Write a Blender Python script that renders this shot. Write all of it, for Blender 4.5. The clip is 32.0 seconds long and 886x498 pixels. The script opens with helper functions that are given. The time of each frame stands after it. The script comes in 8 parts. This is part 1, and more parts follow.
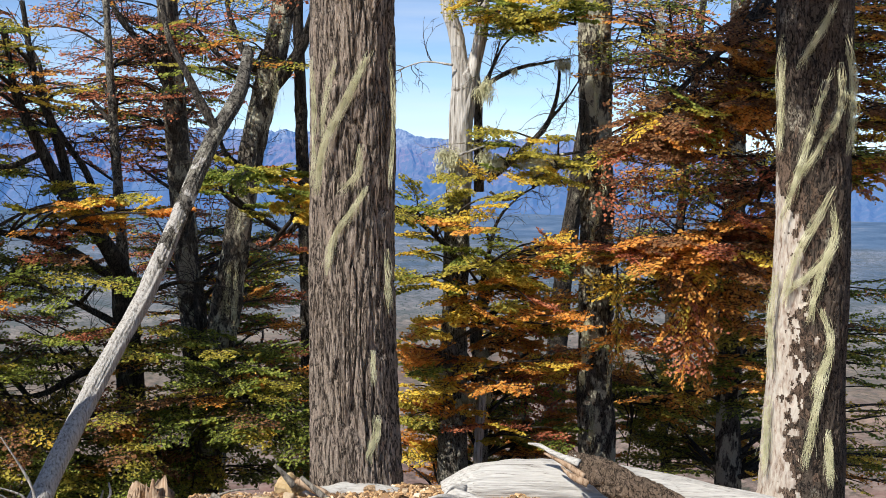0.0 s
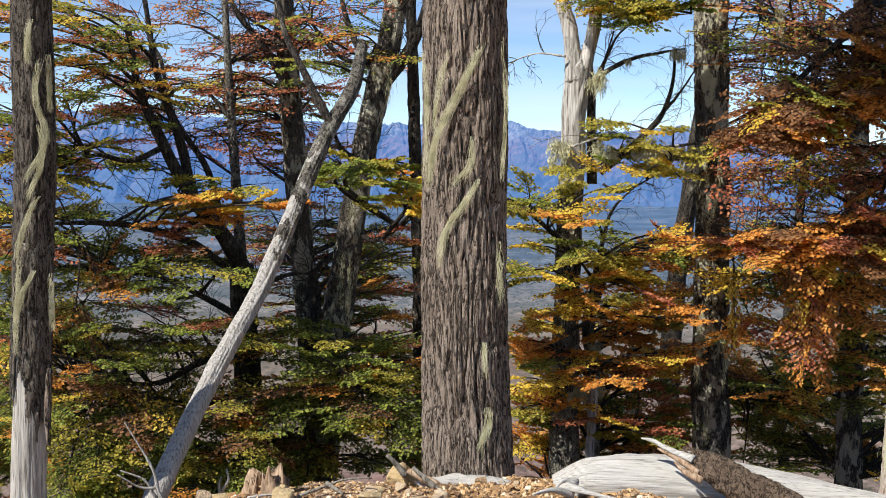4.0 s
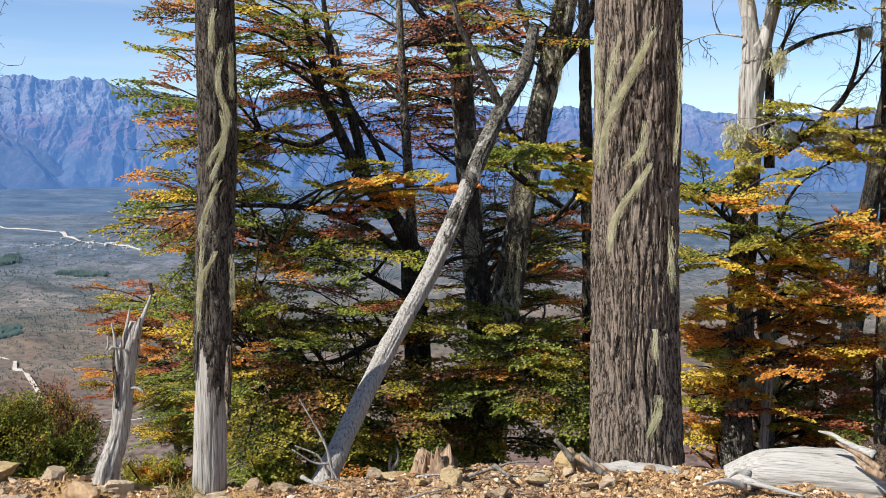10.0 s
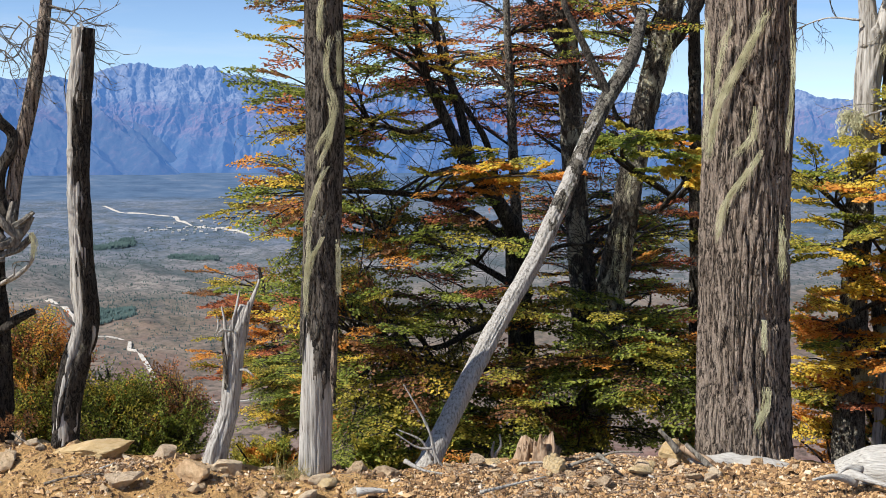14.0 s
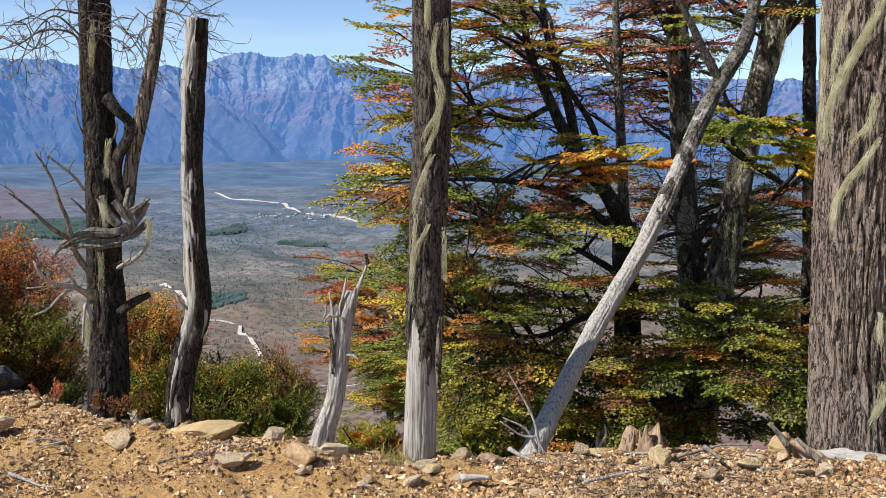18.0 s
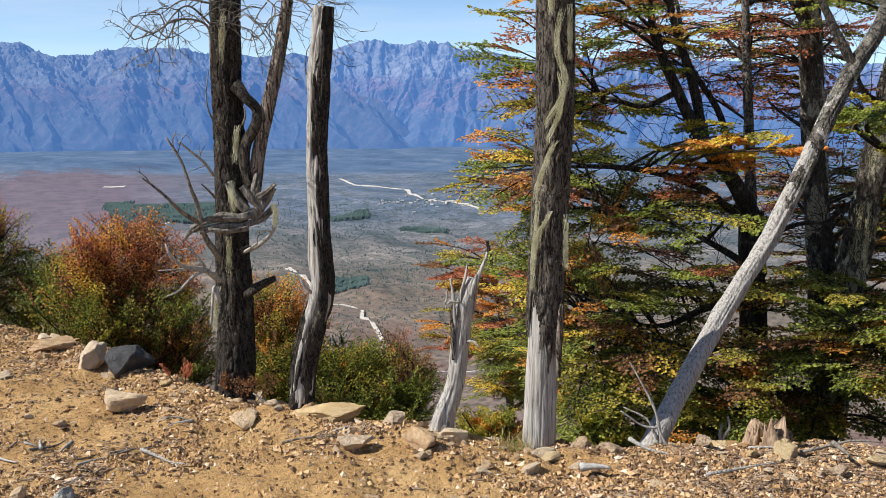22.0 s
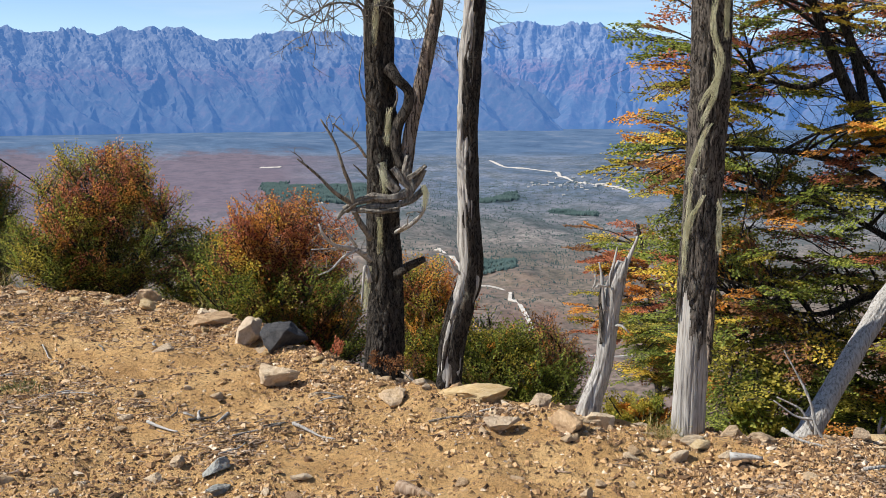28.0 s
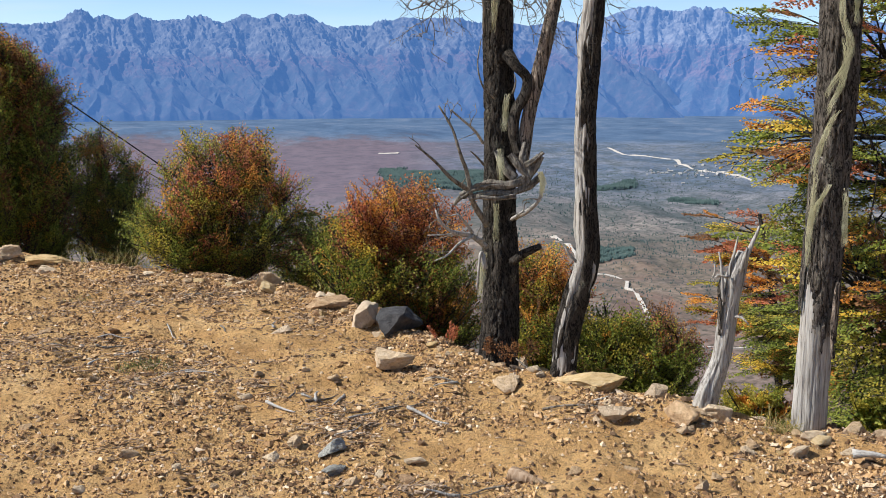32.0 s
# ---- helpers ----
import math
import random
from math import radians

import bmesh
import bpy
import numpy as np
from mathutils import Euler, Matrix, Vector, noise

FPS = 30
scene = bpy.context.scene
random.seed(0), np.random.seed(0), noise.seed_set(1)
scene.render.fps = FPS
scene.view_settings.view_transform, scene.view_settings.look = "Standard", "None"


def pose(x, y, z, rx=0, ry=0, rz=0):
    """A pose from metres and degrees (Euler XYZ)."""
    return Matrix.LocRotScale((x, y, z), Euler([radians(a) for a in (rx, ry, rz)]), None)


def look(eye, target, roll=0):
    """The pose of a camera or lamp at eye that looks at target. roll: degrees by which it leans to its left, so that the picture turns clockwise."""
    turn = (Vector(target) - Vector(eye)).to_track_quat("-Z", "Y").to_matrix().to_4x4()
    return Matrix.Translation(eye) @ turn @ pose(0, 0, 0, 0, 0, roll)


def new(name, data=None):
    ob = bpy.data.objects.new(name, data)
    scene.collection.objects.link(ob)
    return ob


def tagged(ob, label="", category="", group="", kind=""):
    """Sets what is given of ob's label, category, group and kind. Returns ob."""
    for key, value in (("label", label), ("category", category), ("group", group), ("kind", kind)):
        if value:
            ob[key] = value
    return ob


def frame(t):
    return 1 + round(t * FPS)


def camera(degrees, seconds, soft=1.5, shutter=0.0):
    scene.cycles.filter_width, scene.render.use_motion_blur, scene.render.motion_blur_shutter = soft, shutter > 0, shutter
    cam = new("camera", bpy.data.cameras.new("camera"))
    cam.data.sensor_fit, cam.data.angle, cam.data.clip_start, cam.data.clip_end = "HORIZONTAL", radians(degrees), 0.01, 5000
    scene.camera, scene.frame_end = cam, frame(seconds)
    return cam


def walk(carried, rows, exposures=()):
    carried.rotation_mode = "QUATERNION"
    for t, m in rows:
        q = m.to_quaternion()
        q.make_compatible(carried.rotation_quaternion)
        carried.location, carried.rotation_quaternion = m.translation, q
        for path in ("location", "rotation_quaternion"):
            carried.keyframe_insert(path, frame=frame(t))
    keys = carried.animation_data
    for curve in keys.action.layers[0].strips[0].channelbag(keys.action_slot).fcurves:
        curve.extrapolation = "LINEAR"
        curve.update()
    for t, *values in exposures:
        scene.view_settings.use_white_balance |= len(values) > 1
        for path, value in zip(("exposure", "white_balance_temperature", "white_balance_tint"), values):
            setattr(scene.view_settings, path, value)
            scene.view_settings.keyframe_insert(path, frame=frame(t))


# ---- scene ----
# ---------------------------------------------------------------- camera
EYE = 1.75
ROWS = [
    (0, 0.000, -4.200, -0.800),
    (0.5, -0.555, -4.239, -0.815),
    (1, -1.200, -4.294, -0.769),
    (1.5, -1.852, -4.339, -0.736),
    (2, -2.573, -4.391, -0.694),
    (2.5, -3.296, -4.447, -0.677),
    (3, -4.098, -4.510, -0.621),
    (3.5, -4.831, -4.576, -0.565),
    (5.5, -7.391, -4.821, -0.550),
    (6, -7.993, -4.890, -0.567),
    (6.5, -8.659, -4.950, -0.586),
    (7, -9.357, -5.028, -0.537),
    (7.5, -10.056, -5.077, -0.489),
    (8, -10.878, -5.162, -0.456),
    (8.5, -11.648, -5.244, -0.417),
    (9, -12.409, -5.316, -0.390),
    (9.5, -13.120, -5.395, -0.378),
    (10, -13.863, -5.482, -0.339),
    (10.5, -14.642, -5.577, -0.338),
    (11, -15.378, -5.669, -0.306),
    (11.5, -16.100, -5.748, -0.266),
    (12, -16.744, -5.824, -0.297),
    (12.5, -17.387, -5.900, -0.269),
    (13, -17.987, -6.001, -0.269),
    (13.5, -18.503, -6.077, -0.290),
    (14, -19.025, -6.155, -0.313),
    (14.5, -19.560, -6.221, -0.288),
    (16.5, -22.234, -6.545, -0.239),
    (17, -22.854, -6.614, -0.194),
    (17.5, -23.551, -6.707, -0.192),
    (18, -24.249, -6.780, -0.166),
    (18.5, -25.021, -6.861, -0.160),
    (19, -25.811, -6.926, -0.140),
    (19.5, -26.709, -7.004, -0.076),
    (20, -27.645, -7.091, -0.022),
    (20.5, -28.443, -7.183, -0.015),
    (21, -29.140, -7.263, 0.024),
    (21.5, -29.706, -7.351, 0.021),
    (22, -30.253, -7.434, -0.005),
    (22.5, -30.811, -7.523, 0.069),
    (23, -31.324, -7.597, 0.034),
    (23.5, -31.811, -7.689, 0.045),
    (24, -32.232, -7.750, 0.026),
    (24.5, -32.644, -7.823, 0.020),
    (25, -33.116, -7.891, -0.006),
    (25.5, -33.645, -7.951, 0.016),
    (27.5, -36.765, -8.226, 0.121),
    (28, -37.628, -8.302, 0.194),
    (28.5, -38.414, -8.376, 0.224),
    (29, -39.233, -8.457, 0.259),
    (29.5, -40.057, -8.539, 0.295),
    (30, -40.798, -8.599, 0.314),
    (30.5, -41.503, -8.692, 0.317),
    (31, -42.142, -8.768, 0.308),
    (31.5, -42.794, -8.840, 0.315),
    (32, -43.394, -8.934, 0.269),
]

cam = camera(41.65, 32.0, soft=0.5)
# seconds, heading (degrees to the right), pitch, roll: a hand-held pan on the spot
walk(cam, [(t, pose(0, 0, EYE, 0, 0, -h) @ pose(0, 0, 0, 90 + p) @ pose(0, 0, 0, 0, 0, -r)) for t, h, p, r in ROWS],
     exposures=[(0, 0.5), (6, 0.46), (14, 0.42), (32, 0.42)])

# ---------------------------------------------------------------- world and sun
SUN_AZ, SUN_EL = radians(-134), radians(44)
world = bpy.data.worlds.new("sky")
scene.world = world
world.use_nodes = True
wn = world.node_tree.nodes
wl = world.node_tree.links
wbg = wn["Background"]
sky = wn.new("ShaderNodeTexSky")
sky.sky_type = 'NISHITA'
sky.sun_disc = False
sky.sun_elevation = SUN_EL
sky.sun_rotation = SUN_AZ
sky.altitude = 1500
sky.air_density, sky.dust_density, sky.ozone_density = 0.62, 0.0, 3.0
wtc = wn.new("ShaderNodeTexCoord")
wmap = wn.new("ShaderNodeMapping")
wmap.inputs["Scale"].default_value = (1.5, 1.5, 14)
wmap.inputs["Rotation"].default_value = (0.05, 0.09, 0)
wno = wn.new("ShaderNodeTexNoise")
wno.inputs["Scale"].default_value = 2.2
wno.inputs["Detail"].default_value = 7
wno.inputs["Roughness"].default_value = 0.55
wra = wn.new("ShaderNodeValToRGB")
wra.color_ramp.elements[0].position, wra.color_ramp.elements[0].color = 0.45, (0, 0, 0, 1)
wra.color_ramp.elements[1].position, wra.color_ramp.elements[1].color = 0.78, (0.4, 0.4, 0.4, 1)
wmix = wn.new("ShaderNodeMix")
wmix.data_type = 'RGBA'
wmix.inputs[7].default_value = (5.6, 6.0, 6.4, 1)
wl.new(wtc.outputs["Generated"], wmap.inputs["Vector"])
wl.new(wmap.outputs["Vector"], wno.inputs["Vector"])
wl.new(wno.outputs["Fac"], wra.inputs["Fac"])
wl.new(wra.outputs["Color"], wmix.inputs[0])
wl.new(sky.outputs["Color"], wmix.inputs[6])
wl.new(wmix.outputs[2], wbg.inputs["Color"])
wbg.inputs["Strength"].default_value = 0.112

sun_data = bpy.data.lights.new("sun", 'SUN')
sun_data.energy = 4.9
sun_data.angle = radians(0.53)
sun_data.color = (1.0, 0.95, 0.86)
sun = new("sun", sun_data)
sun_way = Vector((math.sin(SUN_AZ) * math.cos(SUN_EL), math.cos(SUN_AZ) * math.cos(SUN_EL), math.sin(SUN_EL)))
sun.matrix_world = look(sun_way * 50, (0, 0, 0))

# ---------------------------------------------------------------- arithmetic helpers
def hash3(i, j, k, seed=0):
    h = (i.astype(np.int64) * 374761393 + j.astype(np.int64) * 668265263 + k.astype(np.int64) * 2147483647 + seed * 974711) & 0xFFFFFFFF
    h = ((h ^ (h >> 13)) * 1274126177) & 0xFFFFFFFF
    h = ((h ^ (h >> 16)) * 1103515245) & 0xFFFFFFFF
    return ((h ^ (h >> 15)) & 0xFFFFFF) / float(0xFFFFFF)


def vnoise(x, y, z=0.0, seed=0):
    """Smooth noise in -1..1 for arrays."""
    x, y, z = np.broadcast_arrays(np.asarray(x, float), np.asarray(y, float), np.asarray(z, float))
    i, j, k = np.floor(x), np.floor(y), np.floor(z)
    f, g, h = x - i, y - j, z - k
    f, g, h = f * f * (3 - 2 * f), g * g * (3 - 2 * g), h * h * (3 - 2 * h)
    out = 0
    for a in (0, 1):
        for b in (0, 1):
            for c in (0, 1):
                w = (f if a else 1 - f) * (g if b else 1 - g) * (h if c else 1 - h)
                out = out + w * hash3(i + a, j + b, k + c, seed)
    return out * 2 - 1


def fbm(x, y, z=0.0, octaves=4, seed=0, gain=0.5):
    out, amp = 0, 1.0
    for o in range(octaves):
        s = 2.03 ** o
        out = out + amp * vnoise(x * s, y * s, np.asarray(z) * s, seed + o * 17)
        amp *= gain
    return out


def smooth(a, b, x):
    t = np.clip((x - a) / (b - a), 0, 1)
    return t * t * (3 - 2 * t)


def polar(az, r):
    return r * np.sin(np.radians(az)), r * np.cos(np.radians(az))


def at(az, el, d):
    """A point seen at a heading and an elevation from the standpoint, d metres away along the level."""
    return Vector((d * math.sin(radians(az)), d * math.cos(radians(az)), EYE + d * math.tan(radians(el))))


# the shoulder of the track, by heading: where the flat ends and the slope falls away
EDGE_AZ = [-180, -100, -75, -64.5, -61, -56, -52, -48.6, -45.2, -41.5, -37.8, -34, -30, -25, -20, -14, -9, -4, 1, 7.5, 14, 20, 40, 80, 120, 180]
EDGE_R = [60, 24, 14, 11.7, 10.8, 9.9, 9.4, 8.7, 7.7, 6.9, 6.45, 6.0, 5.78, 5.7, 5.72, 5.9, 6.02, 6.1, 6.0, 5.95, 5.9, 5.9, 6.6, 12, 30, 60]


def edge(az):
    return np.interp(az, EDGE_AZ, EDGE_R)


def ground_z(x, y):
    """Height of the land, for arrays."""
    x, y = np.asarray(x, float), np.asarray(y, float)
    r = np.hypot(x, y)
    az = np.degrees(np.arctan2(x, y))
    e = edge(az) + 0.12 * vnoise(x * 1.3, y * 1.3, 0, 5)
    flat = 0.035 * fbm(x * 0.9, y * 0.9, 0, 3, 11) + 0.030 * fbm(x * 2.6, y * 2.6, 0, 3, 19) + 0.017 * fbm(x * 9, y * 9, 0, 3, 23)
    flat = flat + 0.03 * np.exp(-((r - e + 0.25) / 0.22) ** 2) * (1 + vnoise(x * 2.5, y * 2.5, 0, 41))
    s = np.maximum(r - e, 0)
    left = smooth(-44, -56, az)
    near = (0.62 - 0.28 * left)
    drop = near * s - near * 0.25 * (1 - np.exp(-s / 0.25))
    hill = np.minimum(drop, near * 14) + np.maximum(s - 14, 0) * 0.50
    hill = hill + smooth(20, 200, s) * 7 * fbm(x / 60, y / 60, 0, 4, 31)
    bump = fbm(x / 330, y / 330, 0, 5, 77)
    rise = smooth(600, 1000, r) * smooth(2600, 1700, r) * np.maximum(bump + 0.1, 0)
    floor_z = 205 - 13 * rise - (1.2 + 5.0 * smooth(450, 800, r) * smooth(3000, 2000, r)) * fbm(x / 75, y / 75, 0, 5, 78)
    floor_z = floor_z - 24 * smooth(2900, 4200, r)
    hx = (az + 53.0) / 9.0
    floor_z = floor_z - (34 + 9 * fbm(x / 240, y / 240, 0, 3, 91)) * np.exp(-((r - 3350) / 230) ** 2) * np.exp(-hx ** 4)
    gap = 12.0
    low = 0.5 * (hill + floor_z - np.sqrt((hill - floor_z) ** 2 + gap * gap)) + 0.5 * (np.sqrt(floor_z ** 2 + gap * gap) - floor_z)
    return flat * smooth(3, 0, s) - low


def mesh_np(name, verts, faces, mats, midx=None, shade=True):
    """A mesh out of arrays; faces: one array of quads or triangles, or a list of such."""
    me = bpy.data.meshes.new(name)
    verts = np.asarray(verts, np.float32)
    groups = faces if isinstance(faces, list) else [faces]
    groups = [np.asarray(g, np.int32) for g in groups if len(g)]
    loops = np.concatenate([g.ravel() for g in groups])
    sizes = np.concatenate([np.full(len(g), g.shape[1], np.int32) for g in groups])
    starts = np.concatenate([[0], np.cumsum(sizes)[:-1]]).astype(np.int32)
    me.vertices.add(len(verts))
    me.vertices.foreach_set("co", verts.ravel())
    me.loops.add(len(loops))
    me.loops.foreach_set("vertex_index", loops)
    me.polygons.add(len(sizes))
    me.polygons.foreach_set("loop_start", starts)
    me.polygons.foreach_set("loop_total", sizes)
    if midx is not None:
        me.polygons.foreach_set("material_index", np.asarray(midx, np.int32))
    me.polygons.foreach_set("use_smooth", np.full(len(sizes), shade))
    for m in (mats if isinstance(mats, (list, tuple)) else [mats]):
        me.materials.append(m)
    me.update(calc_edges=True)
    me.validate()
    return me


def part(name, me, parent, label=""):
    ob = new(name, me)
    ob.parent = parent
    if label:
        tagged(ob, label)
    return ob


def thing(name, place, label, category, group="", kind=""):
    ob = new(name)
    ob.location = place
    ob.empty_display_size = 0.2
    return tagged(ob, label, category, group, kind)


class Soup:
    """Collects arrays of vertices and faces for one mesh."""
    def __init__(self):
        self.v, self.q, self.t, self.mq, self.mt, self.n = [], [], [], [], [], 0

    def add(self, v, f, m=0):
        v, f = np.asarray(v, float).reshape(-1, 3), np.asarray(f, int)
        if f.shape[1] == 4:
            self.q.append(f + self.n)
            self.mq.append(np.full(len(f), m) if np.isscalar(m) else np.asarray(m))
        else:
            self.t.append(f + self.n)
            self.mt.append(np.full(len(f), m) if np.isscalar(m) else np.asarray(m))
        self.v.append(v)
        self.n += len(v)

    def mesh(self, name, mats, origin=(0, 0, 0), shade=True):
        v = np.concatenate(self.v) - np.asarray(origin, float)
        fs, ms = [], []
        if self.q:
            fs.append(np.concatenate(self.q))
            ms.append(np.concatenate(self.mq))
        if self.t:
            fs.append(np.concatenate(self.t))
            ms.append(np.concatenate(self.mt))
        return mesh_np(name, v, fs, mats, np.concatenate(ms), shade)


def resample(pts, rad, step):
    p = np.asarray(pts, float)
    rr = np.asarray(rad, float)
    # rounded path through the points
    d = np.concatenate([[0], np.cumsum(np.linalg.norm(np.diff(p, axis=0), axis=1))])
    n = max(2, int(d[-1] / step) + 1)
    s = np.linspace(0, d[-1], n)
    tan = np.gradient(p, d, axis=0) if len(p) > 2 else np.repeat((p[1:] - p[:-1]) / max(d[-1], 1e-6), 2, 0)
    k = np.clip(np.searchsorted(d, s, side="right") - 1, 0, len(p) - 2)
    h = (d[k + 1] - d[k])[:, None]
    u = ((s - d[k]) / (d[k + 1] - d[k]))[:, None]
    out = ((2 * u ** 3 - 3 * u ** 2 + 1) * p[k] + (u ** 3 - 2 * u ** 2 + u) * h * tan[k]
           + (-2 * u ** 3 + 3 * u ** 2) * p[k + 1] + (u ** 3 - u ** 2) * h * tan[k + 1])
    return out, np.interp(s, d, rr), s


def tube(pts, rad, sides=8, step=0.05, rough=0.0, furrow=0.0, count=14, seed=0, cap=True, knots=0.0, long=2.2):
    """A bent, tapered limb with bark relief: rough is lumpiness, furrow the depth of count lengthwise ridges."""
    c, rr, s = resample(pts, rad, step)
    n = len(c)
    t = np.gradient(c, axis=0)
    t /= np.linalg.norm(t, axis=1)[:, None] + 1e-9
    axes = np.array([(0, -1, 0), (0, 0, 1), (1, 0, 0), (0.7, 0.7, 0), (0.7, -0.7, 0), (0.6, 0, 0.8), (0, 0.7, 0.7)], float)
    up = axes[np.argmin(np.abs(t @ axes.T).max(0))]
    a = np.cross(t, up)
    a /= np.linalg.norm(a, axis=1)[:, None] + 1e-9
    b = np.cross(t, a)
    th = np.linspace(0, 2 * np.pi, sides, endpoint=False)
    ct, st = np.cos(th)[None, :], np.sin(th)[None, :]
    R = rr[:, None] * np.ones((1, sides))
    if rough:
        R = R * (1 + rough * fbm(ct * 1.3 + seed, st * 1.3, (s / max(rr.mean(), 0.02) * 0.35)[:, None], 3, seed))
    if furrow:
        k = count / (2 * np.pi)
        w = 0.6 * vnoise(ct * 2, st * 2, s[:, None] * 3.0, seed + 3)
        u, v2 = ct * k + w, st * k + w
        f1 = np.abs(vnoise(u, v2, s[:, None] * long, seed + 5))
        f2 = np.abs(vnoise(u * 1.9, v2 * 1.9, s[:, None] * long * 3.0, seed + 9))
        f3 = vnoise(u * 3.5, v2 * 3.5, s[:, None] * long * 9, seed + 12)
        lift = 0.5 + 0.5 * vnoise(u * 0.5, v2 * 0.5, s[:, None] * long * 0.6, seed + 14)
        R = R + furrow * (smooth(0.0, 0.22, f1) * (0.55 + 0.35 * lift) + smooth(0, 0.25, f2) * 0.25 + f3 * 0.13 - 0.8)
    if knots:
        R = R + knots * np.maximum(vnoise(ct * 1.5, st * 1.5, s[:, None] * 4, seed + 21) - 0.45, 0) * 3
    v = c[:, None, :] + R[:, :, None] * (ct[:, :, None] * a[:, None, :] + st[:, :, None] * b[:, None, :])
    v = v.reshape(-1, 3)
    i = np.arange(n - 1)[:, None] * sides
    j = np.arange(sides)[None, :]
    j2 = (j + 1) % sides
    f = np.stack([i + j, i + j2, i + sides + j2, i + sides + j], -1).reshape(-1, 4)
    if cap:
        v = np.concatenate([v, c[:1], c[-1:]])
        k0, k1 = len(v) - 2, len(v) - 1
        e = (n - 1) * sides
        jj, kk = np.arange(sides), (np.arange(sides) + 1) % sides
        f = np.concatenate([f, np.stack([kk, jj, jj * 0 + k0, jj * 0 + k0], -1), np.stack([e + jj, e + kk, jj * 0 + k1, jj * 0 + k1], -1)])
        tri = f[-2 * sides:, :3]
        return v, f[:-2 * sides], tri
    return v, f, np.zeros((0, 3), int)


def add_tube(soup, pts, rad, m=0, **kw):
    v, q, t = tube(pts, rad, **kw)
    n0 = soup.n
    soup.add(v, q, m)
    if len(t):
        soup.t.append(t + n0)
        soup.mt.append(np.full(len(t), m))


def tube_mesh(name, pts, rad, mat, origin=(0, 0, 0), **kw):
    s = Soup()
    add_tube(s, pts, rad, 0, **kw)
    return s.mesh(name, [mat], origin)

# ---------------------------------------------------------------- materials
def material(name, rough=0.85):
    m = bpy.data.materials.new(name)
    m.use_nodes = True
    nt = m.node_tree
    b = nt.nodes["Principled BSDF"]
    b.inputs["Roughness"].default_value = rough
    b.inputs["Specular IOR Level"].default_value = 0.25
    return m, nt, b


def n_coord(nt, scale=(1, 1, 1), source="Object"):
    tc = nt.nodes.new("ShaderNodeTexCoord")
    mp = nt.nodes.new("ShaderNodeMapping")
    mp.inputs["Scale"].default_value = scale
    nt.links.new(tc.outputs[source], mp.inputs["Vector"])
    return mp.outputs["Vector"]


def n_noise(nt, vec, scale, detail=5, rough=0.55, distort=0.0):
    n = nt.nodes.new("ShaderNodeTexNoise")
    n.inputs["Scale"].default_value = scale
    n.inputs["Detail"].default_value = detail
    n.inputs["Roughness"].default_value = rough
    n.inputs["Distortion"].default_value = distort
    nt.links.new(vec, n.inputs["Vector"])
    return n.outputs["Fac"]


def n_ramp(nt, fac, stops):
    r = nt.nodes.new("ShaderNodeValToRGB")
    cr = r.color_ramp
    while len(cr.elements) < len(stops):
        cr.elements.new(0.5)
    for e, (p, c) in zip(cr.elements, stops):
        e.position = p
        e.color = (*c, 1) if not np.isscalar(c) else (c, c, c, 1)
    nt.links.new(fac, r.inputs["Fac"])
    return r.outputs["Color"]


def n_mix(nt, fac, a, b, mode='MIX'):
    m = nt.nodes.new("ShaderNodeMix")
    m.data_type, m.blend_type = 'RGBA', mode
    for sock, val in ((m.inputs[0], fac), (m.inputs[6], a), (m.inputs[7], b)):
        if isinstance(val, (int, float)):
            sock.default_value = val
        elif isinstance(val, tuple):
            sock.default_value = (*val, 1)
        else:
            nt.links.new(val, sock)
    return m.outputs[2]


def n_bump(nt, b, height, strength=0.5, distance=0.02):
    u = nt.nodes.new("ShaderNodeBump")
    u.inputs["Strength"].default_value = strength
    u.inputs["Distance"].default_value = distance
    nt.links.new(height, u.inputs["Height"])
    nt.links.new(u.outputs["Normal"], b.inputs["Normal"])


def n_math(nt, op, a, b=None, clamp=False):
    m = nt.nodes.new("ShaderNodeMath")
    m.operation, m.use_clamp = op, clamp
    for sock, val in zip(m.inputs, (a, b)):
        if val is None:
            continue
        if isinstance(val, (int, float)):
            sock.default_value = val
        else:
            nt.links.new(val, sock)
    return m.outputs[0]


